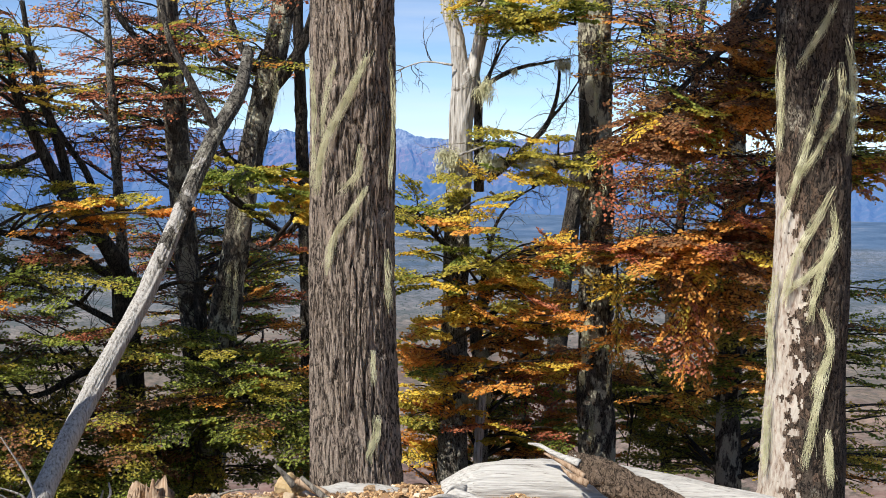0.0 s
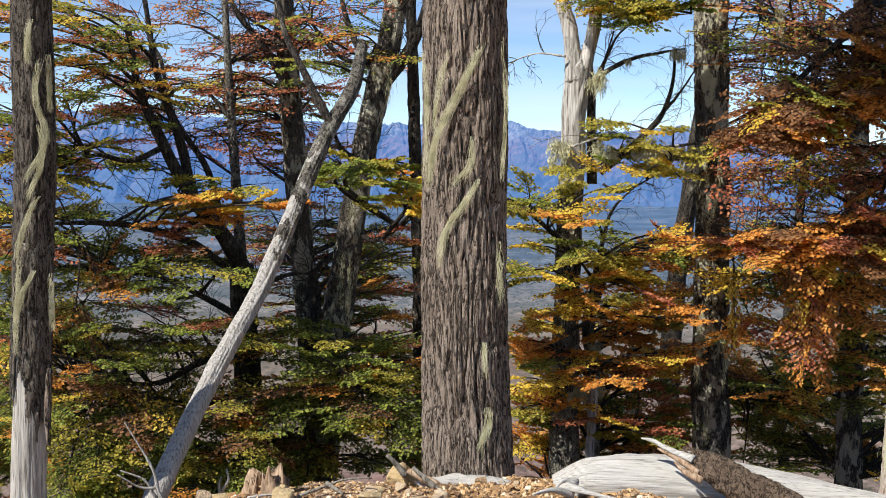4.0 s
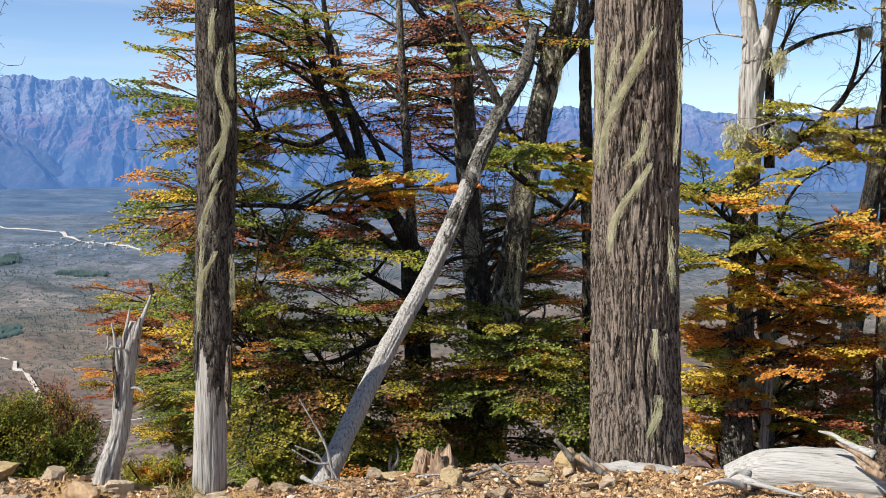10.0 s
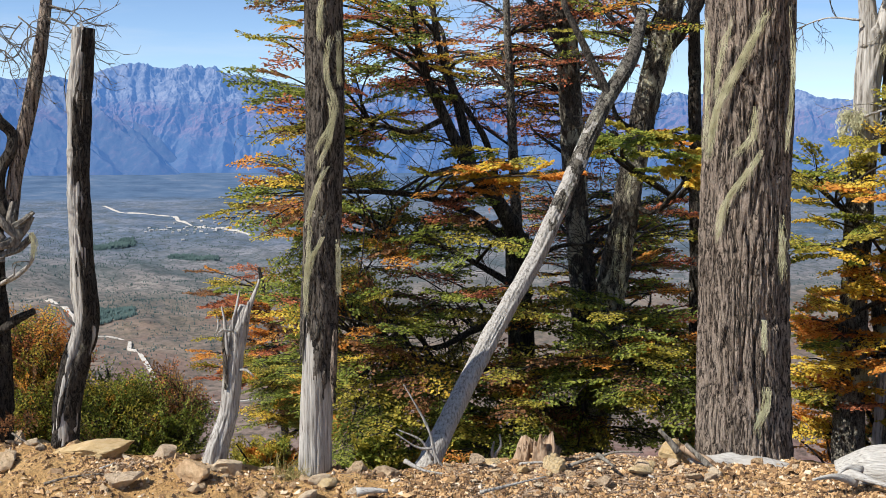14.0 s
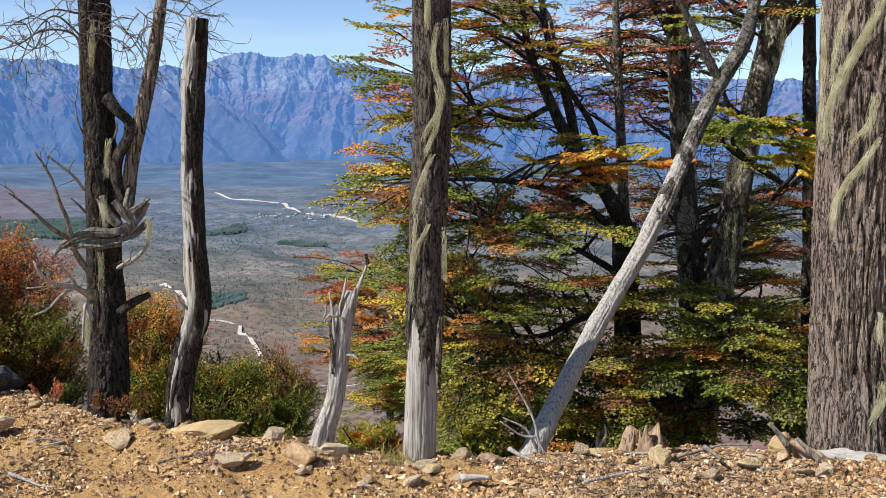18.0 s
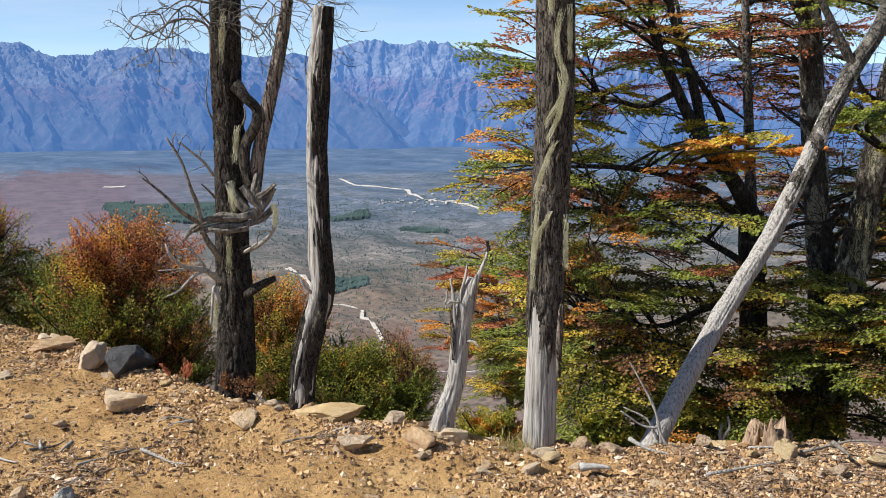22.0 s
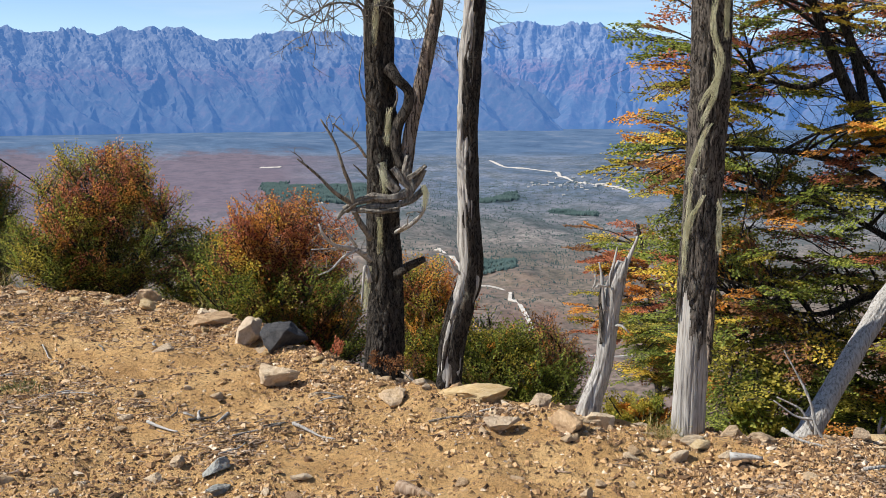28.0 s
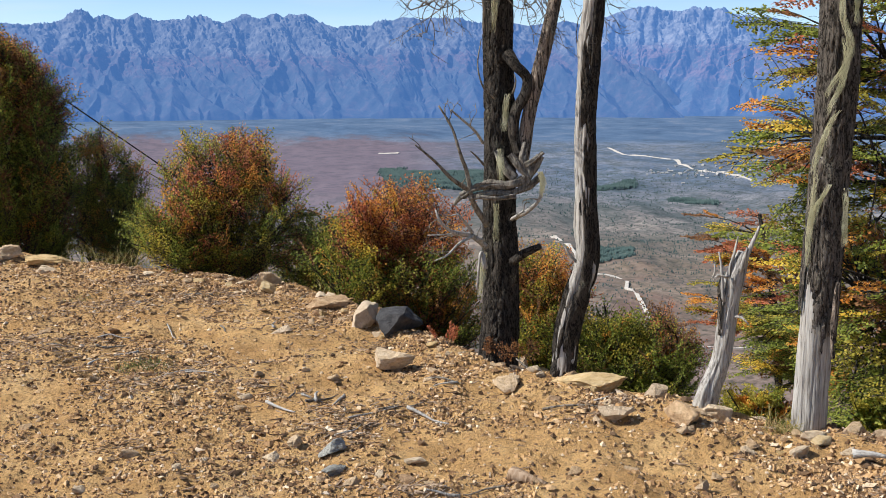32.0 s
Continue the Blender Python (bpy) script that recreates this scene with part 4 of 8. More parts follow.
# ---------------------------------------------------------------- trunks by the track
def rooted(pts, rad, top=None, flare=1.35):
    """Lengthens a trunk down into the ground and, if asked, up to a height."""
    p = [np.asarray(q, float) for q in pts]
    r = list(rad)
    g = float(ground_z(p[0][0], p[0][1]))
    d = p[0] - p[1]
    if p[0][2] > g - 0.1:
        foot = p[0] + d / abs(d[2]) * max(p[0][2] - g + 0.12, 0.05)
        p.insert(0, foot)
        r.insert(0, r[0] * flare)
    if top:
        d = p[-1] - p[-2]
        k = (top - p[-1][2]) / d[2]
        p.append(p[-1] + d * k)
        r.append(r[-1] * 0.6)
    return p, r


def lichen(ob, name, path, width, count, seed, hang=0.06, origin=None):
    """A hank of pale beard lichen: many fine strands along a path."""
    rng = np.random.default_rng(seed)
    c, _, s = resample(path, [1] * len(path), 0.02)
    n = len(c)
    width *= 0.58
    count = int(count * 0.68)
    out = Soup()
    view = np.asarray(c.mean(0)) * np.array([1, 1, 0])
    view /= np.linalg.norm(view)
    side = np.cross(view, (0, 0, 1))
    for k in range(count):
        a = rng.integers(0, max(1, n - 4))
        m = int(rng.uniform(5, 5 + n * 0.45))
        b = min(n, a + m)
        if b - a < 3:
            continue
        w = width * np.interp((a + b) / 2 / n, [0, 0.25, 0.75, 1], [0.4, 1, 0.9, 0.35])
        q = c[a:b] + side * rng.normal(0, w * 0.55) - view * rng.uniform(-0.004, 0.014)
        t = np.linspace(0, 1, b - a)[:, None]
        q = q + side * (rng.normal(0, w * 0.7) * t ** 2 + 0.010 * np.sin(t * rng.uniform(2, 8) + rng.random() * 6))
        q = q + np.array([0, 0, -1.0]) * hang * t ** 2 * rng.random() - view * 0.012 * t * rng.random()
        wd = rng.uniform(0.0004, 0.0011)
        dirv = np.gradient(q, axis=0)
        sd = np.cross(dirv, view)
        sd /= np.linalg.norm(sd, axis=1)[:, None] + 1e-9
        tw = wd * (1 - 0.7 * t)
        v = np.concatenate([q + sd * tw, q - sd * tw, q - view * tw])
        mm_ = len(q)
        kk = np.arange(mm_ - 1)
        f = np.concatenate([np.stack([kk, kk + 2 * mm_, kk + 2 * mm_ + 1, kk + 1], -1), np.stack([kk + 2 * mm_, kk + mm_, kk + mm_ + 1, kk + 2 * mm_ + 1], -1)])
        out.add(v, f)
    return part(name, out.mesh(name, [LICHEN], np.asarray(ob.location)), ob, "pale yellow-green beard lichen")


def lichen_wad(ob, place, w, count, seed):
    """A shaggy wad of lichen: short tangled strands, the lower ones hanging."""
    rng = np.random.default_rng(seed)
    out = Soup()
    for k in range(count):
        b = np.asarray(place) + rng.normal(0, 1, 3) * np.array([0.38, 0.2, 0.42]) * w
        d = rng.normal(0, 0.8, 3) - np.array([0, 0, 0.7])
        d *= w * rng.uniform(0.25, 0.75) / np.linalg.norm(d)
        q = [b, b + d * 0.5 + rng.normal(0, 0.1 * w, 3), b + d - np.array([0, 0, 0.25 * w])]
        v, f = prism(q, 0.0034, 0.0012)
        out.add(v, f)
    return part("lichen", out.mesh("lichen", [LICHEN], np.asarray(ob.location)), ob, "shaggy wad of pale lichen")


def bare_twigs(ob, path, count, seed, length=0.35, mat=None, droop=0.12):
    """Fine leafless twigs along a limb, each a curved, forking switch."""
    cr = Crown(seed)
    rng = cr.rng
    c, _, _ = resample(path, [1] * len(path), 0.05)
    tan = np.gradient(c, axis=0)
    tan /= np.linalg.norm(tan, axis=1)[:, None] + 1e-9

    def switch(b, d, ln, r, depth):
        n = 6 if depth == 0 else 4
        curl = rng.normal(0, 0.20, 3)
        q = [b]
        for k in range(n):
            d = d + curl + rng.normal(0, 0.13, 3) - np.array([0, 0, droop * (k + 1) / n])
            d = d / np.linalg.norm(d)
            q.append(q[-1] + d * ln / n)
            if depth < 2 and k > 0 and rng.random() < 0.62:
                e = d + rng.normal(0, 0.55, 3)
                switch(q[-1], e / np.linalg.norm(e), ln * rng.uniform(0.3, 0.55), r * 0.6, depth + 1)
        cr.stick(q, r, max(0.0008, r * 0.3))

    for k in range(count):
        j = rng.integers(len(c) // 4, len(c))
        d = tan[j] * rng.uniform(0.2, 0.9) + rng.normal(0, 0.6, 3) + np.array([0, 0, 0.15])
        switch(c[j], d / np.linalg.norm(d), length * rng.uniform(0.5, 1.25), 0.0042, 0)
    return tagged(part("twigwork", cr.wood.mesh("twigwork", [mat or TWIG], np.asarray(ob.location)), ob), kind="stuff")


# big furrowed trunk
P, Rr = rooted([(-0.449, 6.284, -0.055), (-0.474, 6.282, 0.412), (-0.496, 6.3, 1.283), (-0.497, 6.32, 1.955), (-0.507, 6.34, 2.62)], [0.257, 0.232, 0.229, 0.229, 0.223], 3.4)
tree = thing("tree", P[0], "thick furrowed brown trunk wound with pale beard lichen", "tree")
part("trunk", tube_mesh("trunk", P, Rr, BARK, P[0], sides=300, step=0.0085, rough=0.035, furrow=0.029, count=48, seed=3, long=2.8), tree)
lichen(tree, "lichen", [(-0.392, 6.087, 2.327), (-0.462, 6.062, 2.179), (-0.549, 6.075, 2.004), (-0.621, 6.068, 1.857), (-0.665, 6.084, 1.622)], 0.026, 300, 1)
lichen(tree, "lichen", [(-0.563, 6.074, 2.294), (-0.608, 6.07, 2.149), (-0.643, 6.086, 1.916)], 0.02, 90, 2)
lichen(tree, "lichen", [(-0.404, 6.067, 1.626), (-0.47, 6.052, 1.508), (-0.558, 6.064, 1.388), (-0.611, 6.069, 1.21)], 0.022, 200, 3)
lichen(tree, "lichen", [(-0.441, 6.064, 1.845), (-0.457, 6.063, 1.684), (-0.545, 6.066, 1.624)], 0.02, 90, 4)
lichen(tree, "lichen", [(-0.334, 6.071, 0.42), (-0.339, 6.071, 0.314), (-0.386, 6.068, 0.223), (-0.415, 6.066, 0.132)], 0.03, 220, 5)
lichen(tree, "lichen", [(-0.361, 6.069, 0.766), (-0.354, 6.07, 0.631)], 0.012, 60, 6)
lichen(tree, "lichen", [(-0.293, 6.153, 2.364), (-0.269, 6.174, 2.012), (-0.286, 6.173, 1.626)], 0.006, 70, 7, 0.02)
lichen(tree, "lichen", [(-0.298, 6.133, 1.298), (-0.284, 6.153, 0.996)], 0.02, 80, 8)
lichen(tree, "lichen", [(-0.707, 6.16, 2.3), (-0.685, 6.142, 2.005), (-0.695, 6.141, 1.621)], 0.008, 90, 9)

# shaggy grey trunk behind the log
P, Rr = rooted([(1.239, 9.116, -0.519), (1.214, 9.12, 0.206), (1.211, 9.12, 1.102), (1.175, 9.125, 2.072), (1.144, 9.129, 3.029)], [0.147, 0.134, 0.125, 0.125, 0.134], 3.8)
tree = thing("tree", P[0], "slim dark trunk shaggy with pale grey-green lichen", "tree")
part("trunk", tube_mesh("trunk", P, Rr, BARK_SHAG, P[0], sides=150, step=0.011, rough=0.09, furrow=0.022, count=22, seed=13, long=8), tree)
PS = [((1.07, 8.856, 0.664), (1.075, 8.855, 0.03)), ((1.148, 8.805, 0.736), (1.091, 8.833, 0.384)), ((1.254, 8.831, 0.43), (1.277, 8.828, -0.006)), ((1.135, 8.807, 0.389), (1.093, 8.833, 0.078)),
      ((1.123, 8.809, -0.004), (1.153, 8.805, -0.398)), ((1.163, 8.824, 2.903), (1.193, 8.82, 2.526)), ((1.09, 8.833, 2.442), (1.14, 8.827, 2.104)), ((1.081, 8.834, 1.934), (1.132, 8.828, 1.551)),
      ((1.181, 8.821, 1.594), (1.139, 8.827, 1.251)), ((1.129, 8.828, 1.294), (1.195, 8.819, 0.994)), ((1.196, 8.819, 0.951), (1.152, 8.825, 0.69)), ((1.22, 8.856, 1.979), (1.221, 8.856, 1.551))]
for k, (a, b) in enumerate(PS):
    m_ = (np.asarray(a) + np.asarray(b)) / 2 + np.array([0.02 * (-1) ** k, 0, 0])
    lichen(tree, "lichen", [a, m_, b], 0.03, 70, 30 + k, 0.03)

# broad peeling trunk at the end of the row
P, Rr = rooted([(1.953, 6.2, 0.005), (1.958, 6.198, 0.532), (1.963, 6.196, 1.022), (1.964, 6.196, 1.506), (1.953, 6.2, 2.044), (1.939, 6.204, 2.635)], [0.224, 0.208, 0.202, 0.189, 0.192, 0.196], 3.4)
tree = thing("tree", P[0], "broad trunk with pale peeling bark wound with beard lichen", "tree")
s = Soup()
add_tube(s, P, Rr, 0, sides=240, step=0.009, rough=0.03, furrow=0.010, count=52, seed=23, long=9)
me = s.mesh("trunk", [BARK_SHADED, BARK_PALE, BARK_FLAKE], P[0])
cen = np.empty(len(me.polygons) * 3, np.float32)
me.polygons.foreach_get("center", cen)
cen = cen.reshape(-1, 3) + P[0]
zz = cen[:, 2] + 0.25 * fbm(cen[:, 0] * 7, cen[:, 1] * 7, cen[:, 2] * 3, 3, 4)
xr = cen[:, 0] - np.interp(cen[:, 2], [p[2] for p in P], [p[0] for p in P])
flake = 0.10 * fbm(cen[:, 0] * 34, cen[:, 1] * 34, cen[:, 2] * 22, 3, 8) + 0.04 * vnoise(cen[:, 2] * 6, cen[:, 0] * 6, 0, 3)
yr = cen[:, 1] - np.interp(cen[:, 2], [p[2] for p in P], [p[1] for p in P])
lat = (xr * 0.956 - yr * 0.292) + flake
# peeled and flaking coats low down; above, the bark with shade in its colour
coat = np.where((zz < 1.62) & (lat < -0.052), 1, np.where((zz < 1.9) & (lat < 0.03), 2, 0))
me.polygons.foreach_set("material_index", coat.astype(np.int32))
part("trunk", me, tree)
LP = [[(1.975, 5.982, 2.605), (1.897, 5.987, 2.434), (1.813, 6.023, 2.294)], [(1.974, 5.983, 2.264), (1.887, 5.99, 1.977), (1.816, 6.012, 1.716), (1.757, 6.06, 1.48)], [(2.012, 5.97, 2.292), (2.008, 5.971, 2.035), (1.917, 5.98, 1.862), (1.797, 6.038, 1.657)],
      [(2.008, 5.971, 1.662), (1.929, 5.977, 1.515), (1.817, 6.011, 1.278), (1.776, 6.045, 1.068)], [(1.985, 5.979, 1.574), (2.012, 5.97, 1.401), (1.912, 5.982, 1.224), (1.787, 6.041, 1.128)], [(2.004, 5.973, 1.401), (1.94, 5.973, 1.196), (1.899, 5.986, 0.988)],
      [(1.745, 6.106, 2.445), (1.749, 6.115, 2.155), (1.753, 6.114, 1.862)], [(2.059, 6.039, 2.442), (2.106, 6.043, 2.156), (2.099, 6.046, 1.866)], [(1.755, 6.082, 1.212), (1.732, 6.099, 0.971), (1.735, 6.098, 0.7)],
      [(2.011, 5.97, 0.815), (1.949, 5.97, 0.519), (1.906, 5.984, 0.216)], [(2.012, 5.97, 0.4), (2.035, 5.962, 0.134)], [(1.95, 5.97, 1.05), (2.009, 5.971, 0.874), (1.933, 5.975, 0.606)], [(1.735, 6.098, 0.549), (1.725, 6.101, 0.153)]]
for k, q in enumerate(LP):
    lichen(tree, "lichen", q, 0.028, 170, 60 + k, 0.05)

# unseen boughs added overhead, to shade the trunk's top and the russet fan
SHADE_LIMBS = [[(1.95, 6.2, 3.3), (1.5, 5.9, 3.9), (0.8, 5.6, 4.3), (0.1, 5.4, 4.5)], [(1.95, 6.2, 3.3), (1.7, 6.7, 4.1), (1.0, 7.0, 4.6), (0.3, 7.0, 4.9)],
              [(1.95, 6.2, 3.3), (2.0, 5.6, 4.0), (1.7, 5.0, 4.5)]]
for k, q in enumerate(SHADE_LIMBS):
    part("limb", tube_mesh("limb", q, np.linspace(0.05, 0.012, len(q)), BARK_SHADED, np.asarray(tree.location), sides=12, step=0.06, rough=0.12, seed=680 + k), tree)
shade_crown = Crown(307)
shade_crown.fill([(2, 16), (16, 15), (20, 24), (14, 30), (0, 30)], 6.0, 0.9, 105, (0.4, 1.0, 1.0, 3.5, 0.5, 6.0), bones_of(*SHADE_LIMBS), size=0.6, spacing=0.16, reach=1.6)
shade_crown.parts(tree, "unseen russet and golden leaf sprays, added overhead for shade")

# small mossy trunk beyond, bearing the russet crown
E_PTS = [(2.313, 9.214, -0.759), (2.305, 9.216, -0.069), (2.306, 9.216, 0.749), (2.293, 9.219, 1.736), (2.291, 9.22, 2.62), (2.294, 9.219, 3.057)]
P, Rr = rooted(E_PTS, [0.101, 0.097, 0.092, 0.083, 0.069, 0.065], 6)
russet = thing("tree", P[0], "slim mossy trunk under a russet and orange autumn crown", "tree")
part("trunk", tube_mesh("trunk", P, Rr, BARK_SHAG, P[0], sides=60, step=0.02, rough=0.08, furrow=0.016, count=16, seed=33, long=6), russet)
E_BONES = bones_of(P)

# grey forked tree, half dead, with yellow boughs
B_PTS = [(0.099, 8.999, -0.7), (0.101, 8.999, -0.094), (0.099, 8.999, 0.527), (0.102, 8.999, 1.099), (0.107, 8.999, 1.579)]
P, Rr = rooted(B_PTS, [0.112, 0.106, 0.096, 0.102, 0.094])
forked = thing("tree", P[0], "forked grey half-dead tree with thin yellow and green boughs", "tree")
part("trunk", tube_mesh("trunk", P, Rr, BARK_GREY, P[0], sides=90, step=0.014, rough=0.10, furrow=0.018, count=22, seed=43, long=6), forked)
UPPER = [(0.11, 8.999, 1.47), (0.123, 8.999, 1.708), (0.121, 8.999, 2.011), (0.138, 8.999, 2.267), (0.152, 8.999, 2.417), (0.151, 8.999, 2.545)]
part("upper_trunk", tube_mesh("upper_trunk", UPPER, [0.092, 0.098, 0.090, 0.092, 0.098, 0.03], SILVER, P[0], sides=80, step=0.014, rough=0.09, furrow=0.012, count=16, seed=46, long=2), forked, "barkless silver upper trunk")
for k, (q, w0, w1) in enumerate((([(0.129, 8.979, 2.31), (0.108, 8.979, 2.523), (0.074, 8.98, 2.735), (0.024, 8.98, 2.905), (-0.019, 8.98, 3.2), (-0.047, 8.98, 3.577)], 0.068, 0.045), ([(0.18, 8.978, 2.31), (0.227, 8.977, 2.545), (0.274, 8.976, 2.778), (0.279, 8.976, 2.988), (0.306, 8.975, 3.325), (0.335, 8.974, 3.575)], 0.060, 0.036))):
    part("fork", tube_mesh("fork", q, np.linspace(w0, w1, len(q)), SILVER, P[0], sides=40, step=0.02, rough=0.10, furrow=0.010, count=10, seed=47 + k), forked)
B2 = [(0.338, 9.144, -0.757), (0.327, 9.144, -0.21), (0.307, 9.145, 0.151), (0.271, 9.146, 0.422), (0.332, 9.144, 0.691), (0.437, 9.14, 0.917), (0.576, 9.132, 1.052)]
part("second_stem", tube_mesh("second_stem", B2, [0.046, 0.046, 0.052, 0.050, 0.045, 0.036, 0.028], BARK_GREY, P[0], sides=36, step=0.02, rough=0.12, furrow=0.014, count=10, seed=44), forked)
B3 = [(0.275, 9.116, 1.533), (0.264, 9.116, 1.928), (0.253, 9.116, 2.276), (0.221, 9.117, 2.578)]
part("third_stem", tube_mesh("third_stem", B3, [0.040, 0.036, 0.030, 0.024], BARK_WORN, P[0], sides=28, step=0.03, rough=0.10, furrow=0.008, count=8, seed=45), forked)
part("dead_stub", tube_mesh("dead_stub", [(0.295, 8.945, -0.658), (0.301, 8.945, -0.344), (0.317, 8.944, -0.034)], [0.036, 0.036, 0.032], SILVER, P[0], sides=24, step=0.02, rough=0.12, furrow=0.008, count=8, seed=48), forked, "silver dead stub")
B_LIMBS = [([(0.21, 8.898, 2.241), (0.314, 8.894, 2.347), (0.522, 8.885, 2.466), (0.729, 8.87, 2.516), (0.935, 8.851, 2.549)], 0.026, 0.006), ([(0.292, 8.895, 2.347), (0.373, 8.892, 2.516), (0.435, 8.889, 2.643), (0.577, 8.881, 2.767)], 0.016, 0.004), ([(0.308, 8.945, 2.308), (0.354, 8.943, 2.478), (0.414, 8.94, 2.689)], 0.014, 0.005), ([(0.176, 8.848, 1.667), (0.366, 8.842, 1.721), (0.533, 8.834, 1.773), (0.784, 8.815, 1.809), (1.029, 8.79, 1.853)], 0.034, 0.008),
           ([(0.351, 8.893, 1.54), (0.458, 8.888, 1.478), (0.625, 8.878, 1.543), (0.833, 8.861, 1.674)], 0.012, 0.004), ([(0.33, 8.944, 1.625), (0.559, 8.933, 1.82), (0.786, 8.915, 2.077), (0.855, 8.909, 2.31), (0.867, 8.908, 2.541)], 0.030, 0.008), ([(0.786, 8.915, 2.077), (0.908, 8.904, 2.225), (1.027, 8.891, 2.415)], 0.014, 0.004),
           ([(0.19, 8.848, 0.938), (-0.006, 8.85, 1.151), (-0.181, 8.848, 1.299), (-0.354, 8.843, 1.404)], 0.026, 0.008), ([(0.3, 8.895, 0.807), (0.359, 8.893, 1.11), (0.418, 8.89, 1.327), (0.604, 8.879, 1.543)], 0.022, 0.006), ([(0.056, 8.9, 2.494), (-0.157, 8.899, 2.515), (-0.411, 8.89, 2.429)], 0.010, 0.003), ([(0.109, 8.799, 1.815), (0.276, 8.796, 1.879), (0.444, 8.789, 1.944)], 0.010, 0.003)]
for k, (q, w0, w1) in enumerate(B_LIMBS):
    part("limb", tube_mesh("limb", q, np.linspace(w0, w1, len(q)), SILVER if k in (9, 10) else BARK_SHAG if k in (0, 3) else BARK_DARK, P[0], sides=12, step=0.03, rough=0.22, furrow=0.004, count=6, seed=50 + k), forked)
    bare_twigs(forked, q, 7, 700 + k, 0.34, BARK_GREY)
for k, (a, w, n) in enumerate([((0.003, 8.86, 1.857), 0.10, 150), ((0.068, 8.85, 1.827), 0.09, 120), ((-0.037, 8.86, 1.728), 0.06, 60), ((0.321, 8.844, 1.83), 0.10, 140), ((0.404, 8.791, 1.788), 0.08, 110), ((0.29, 8.845, 2.344), 0.10, 140), ((0.32, 8.844, 2.378), 0.06, 60), ((0.519, 8.845, 2.463), 0.04, 40), ((0.655, 8.776, 1.799), 0.06, 60), ((0.716, 8.771, 1.808), 0.10, 90), ((0.592, 8.78, 1.778), 0.05, 50), ((0.819, 8.762, 1.822), 0.05, 50), ((0.897, 8.804, 2.532), 0.07, 90), ((0.848, 8.809, 2.527), 0.05, 50), ((0.313, 8.995, 0.312), 0.08, 100), ((0.273, 8.946, 0.009), 0.10, 150), ((0.208, 8.898, -0.027), 0.08, 110), ((0.142, 8.849, -0.063), 0.06, 60), ((0.068, 8.86, 0.546), 0.05, 60), ((0.009, 8.86, 0.151), 0.05, 60), ((0.363, 8.993, -0.042), 0.06, 70)]):
    lichen_wad(forked, np.asarray(a) - np.array([0, 0, 0.4 * w]), w * 0.85, int(n * 1.6), 80 + k)
B_BONES = bones_of(P, B2, B3)
B_BONES2 = bones_of(*[q[0] for q in B_LIMBS[3:9]])

# dark trunks further down the slope
for k, (q, w, top, words) in enumerate((([(1.087, 10.946, -1.228), (1.093, 10.946, -0.146), (1.131, 10.942, 0.604), (1.196, 10.935, 1.135), (1.295, 10.924, 1.921)], [0.098, 0.094, 0.088, 0.084, 0.08], 6, "slim dark trunk leaning behind a shaggy one"),
                                        ([(0.768, 11.174, -1.301), (0.775, 11.173, -0.468), (0.793, 11.172, 0.026)], [0.075, 0.07, 0.06], None, "short dark trunk under orange leaves"),
                                        ([(2.236, 11.281, -1.273), (2.161, 11.295, -0.49), (2.22, 11.284, 0.295)], [0.05, 0.045, 0.04], 5, "thin dark trunk in the shade of other trees"))):
    P, Rr = rooted(q, w, top)
    tree = thing("tree", P[0], words, "tree")
    part("trunk", tube_mesh("trunk", P, Rr, BARK_DARK, P[0], sides=48, step=0.02, rough=0.10, furrow=0.016, count=14, seed=340 + k, long=5), tree)

# leaning silver pole, dead and barkless
F_PTS = [(-2.009, 5.505, -0.075), (-1.938, 5.731, 0.184), (-1.808, 6.139, 0.613), (-1.671, 6.54, 1.002), (-1.536, 6.778, 1.432), (-1.434, 7.158, 1.85), (-1.326, 7.585, 2.204), (-1.323, 7.89, 2.486)]
P, Rr = rooted(F_PTS, [0.063, 0.054, 0.051, 0.051, 0.049, 0.05, 0.047, 0.035])
pole = thing("leaning_dead_trunk", P[0], "bare silver-grey dead trunk leaning against the trees", "dead tree")
PL = tube_mesh("trunk", P, Rr, DEADWOOD, P[0], sides=80, step=0.014, rough=0.05, furrow=0.007, count=14, seed=53, knots=0.006, long=2)
# mottled grey coat higher up; its darkness is shade put into the colour
PL.materials.append(BARK_GREY)
cen = np.empty(len(PL.polygons) * 3, np.float32)
PL.polygons.foreach_get("center", cen)
cen = cen.reshape(-1, 3) + P[0]
PL.polygons.foreach_set("material_index", (cen[:, 2] + 0.55 * fbm(cen[:, 0] * 20, cen[:, 1] * 20, cen[:, 2] * 12, 3, 5) > F_PTS[4][2]).astype(np.int32))
part("trunk", PL, pole)
part("stub", tube_mesh("stub", [(-1.4, 7.215, 1.92), (-1.494, 7.248, 2.077), (-1.615, 7.324, 2.289), (-1.738, 7.399, 2.504), (-1.811, 7.484, 2.76)], [0.029, 0.027, 0.022, 0.02, 0.016], BARK_DARK, P[0], sides=14, step=0.04, rough=0.1, seed=54), pole)
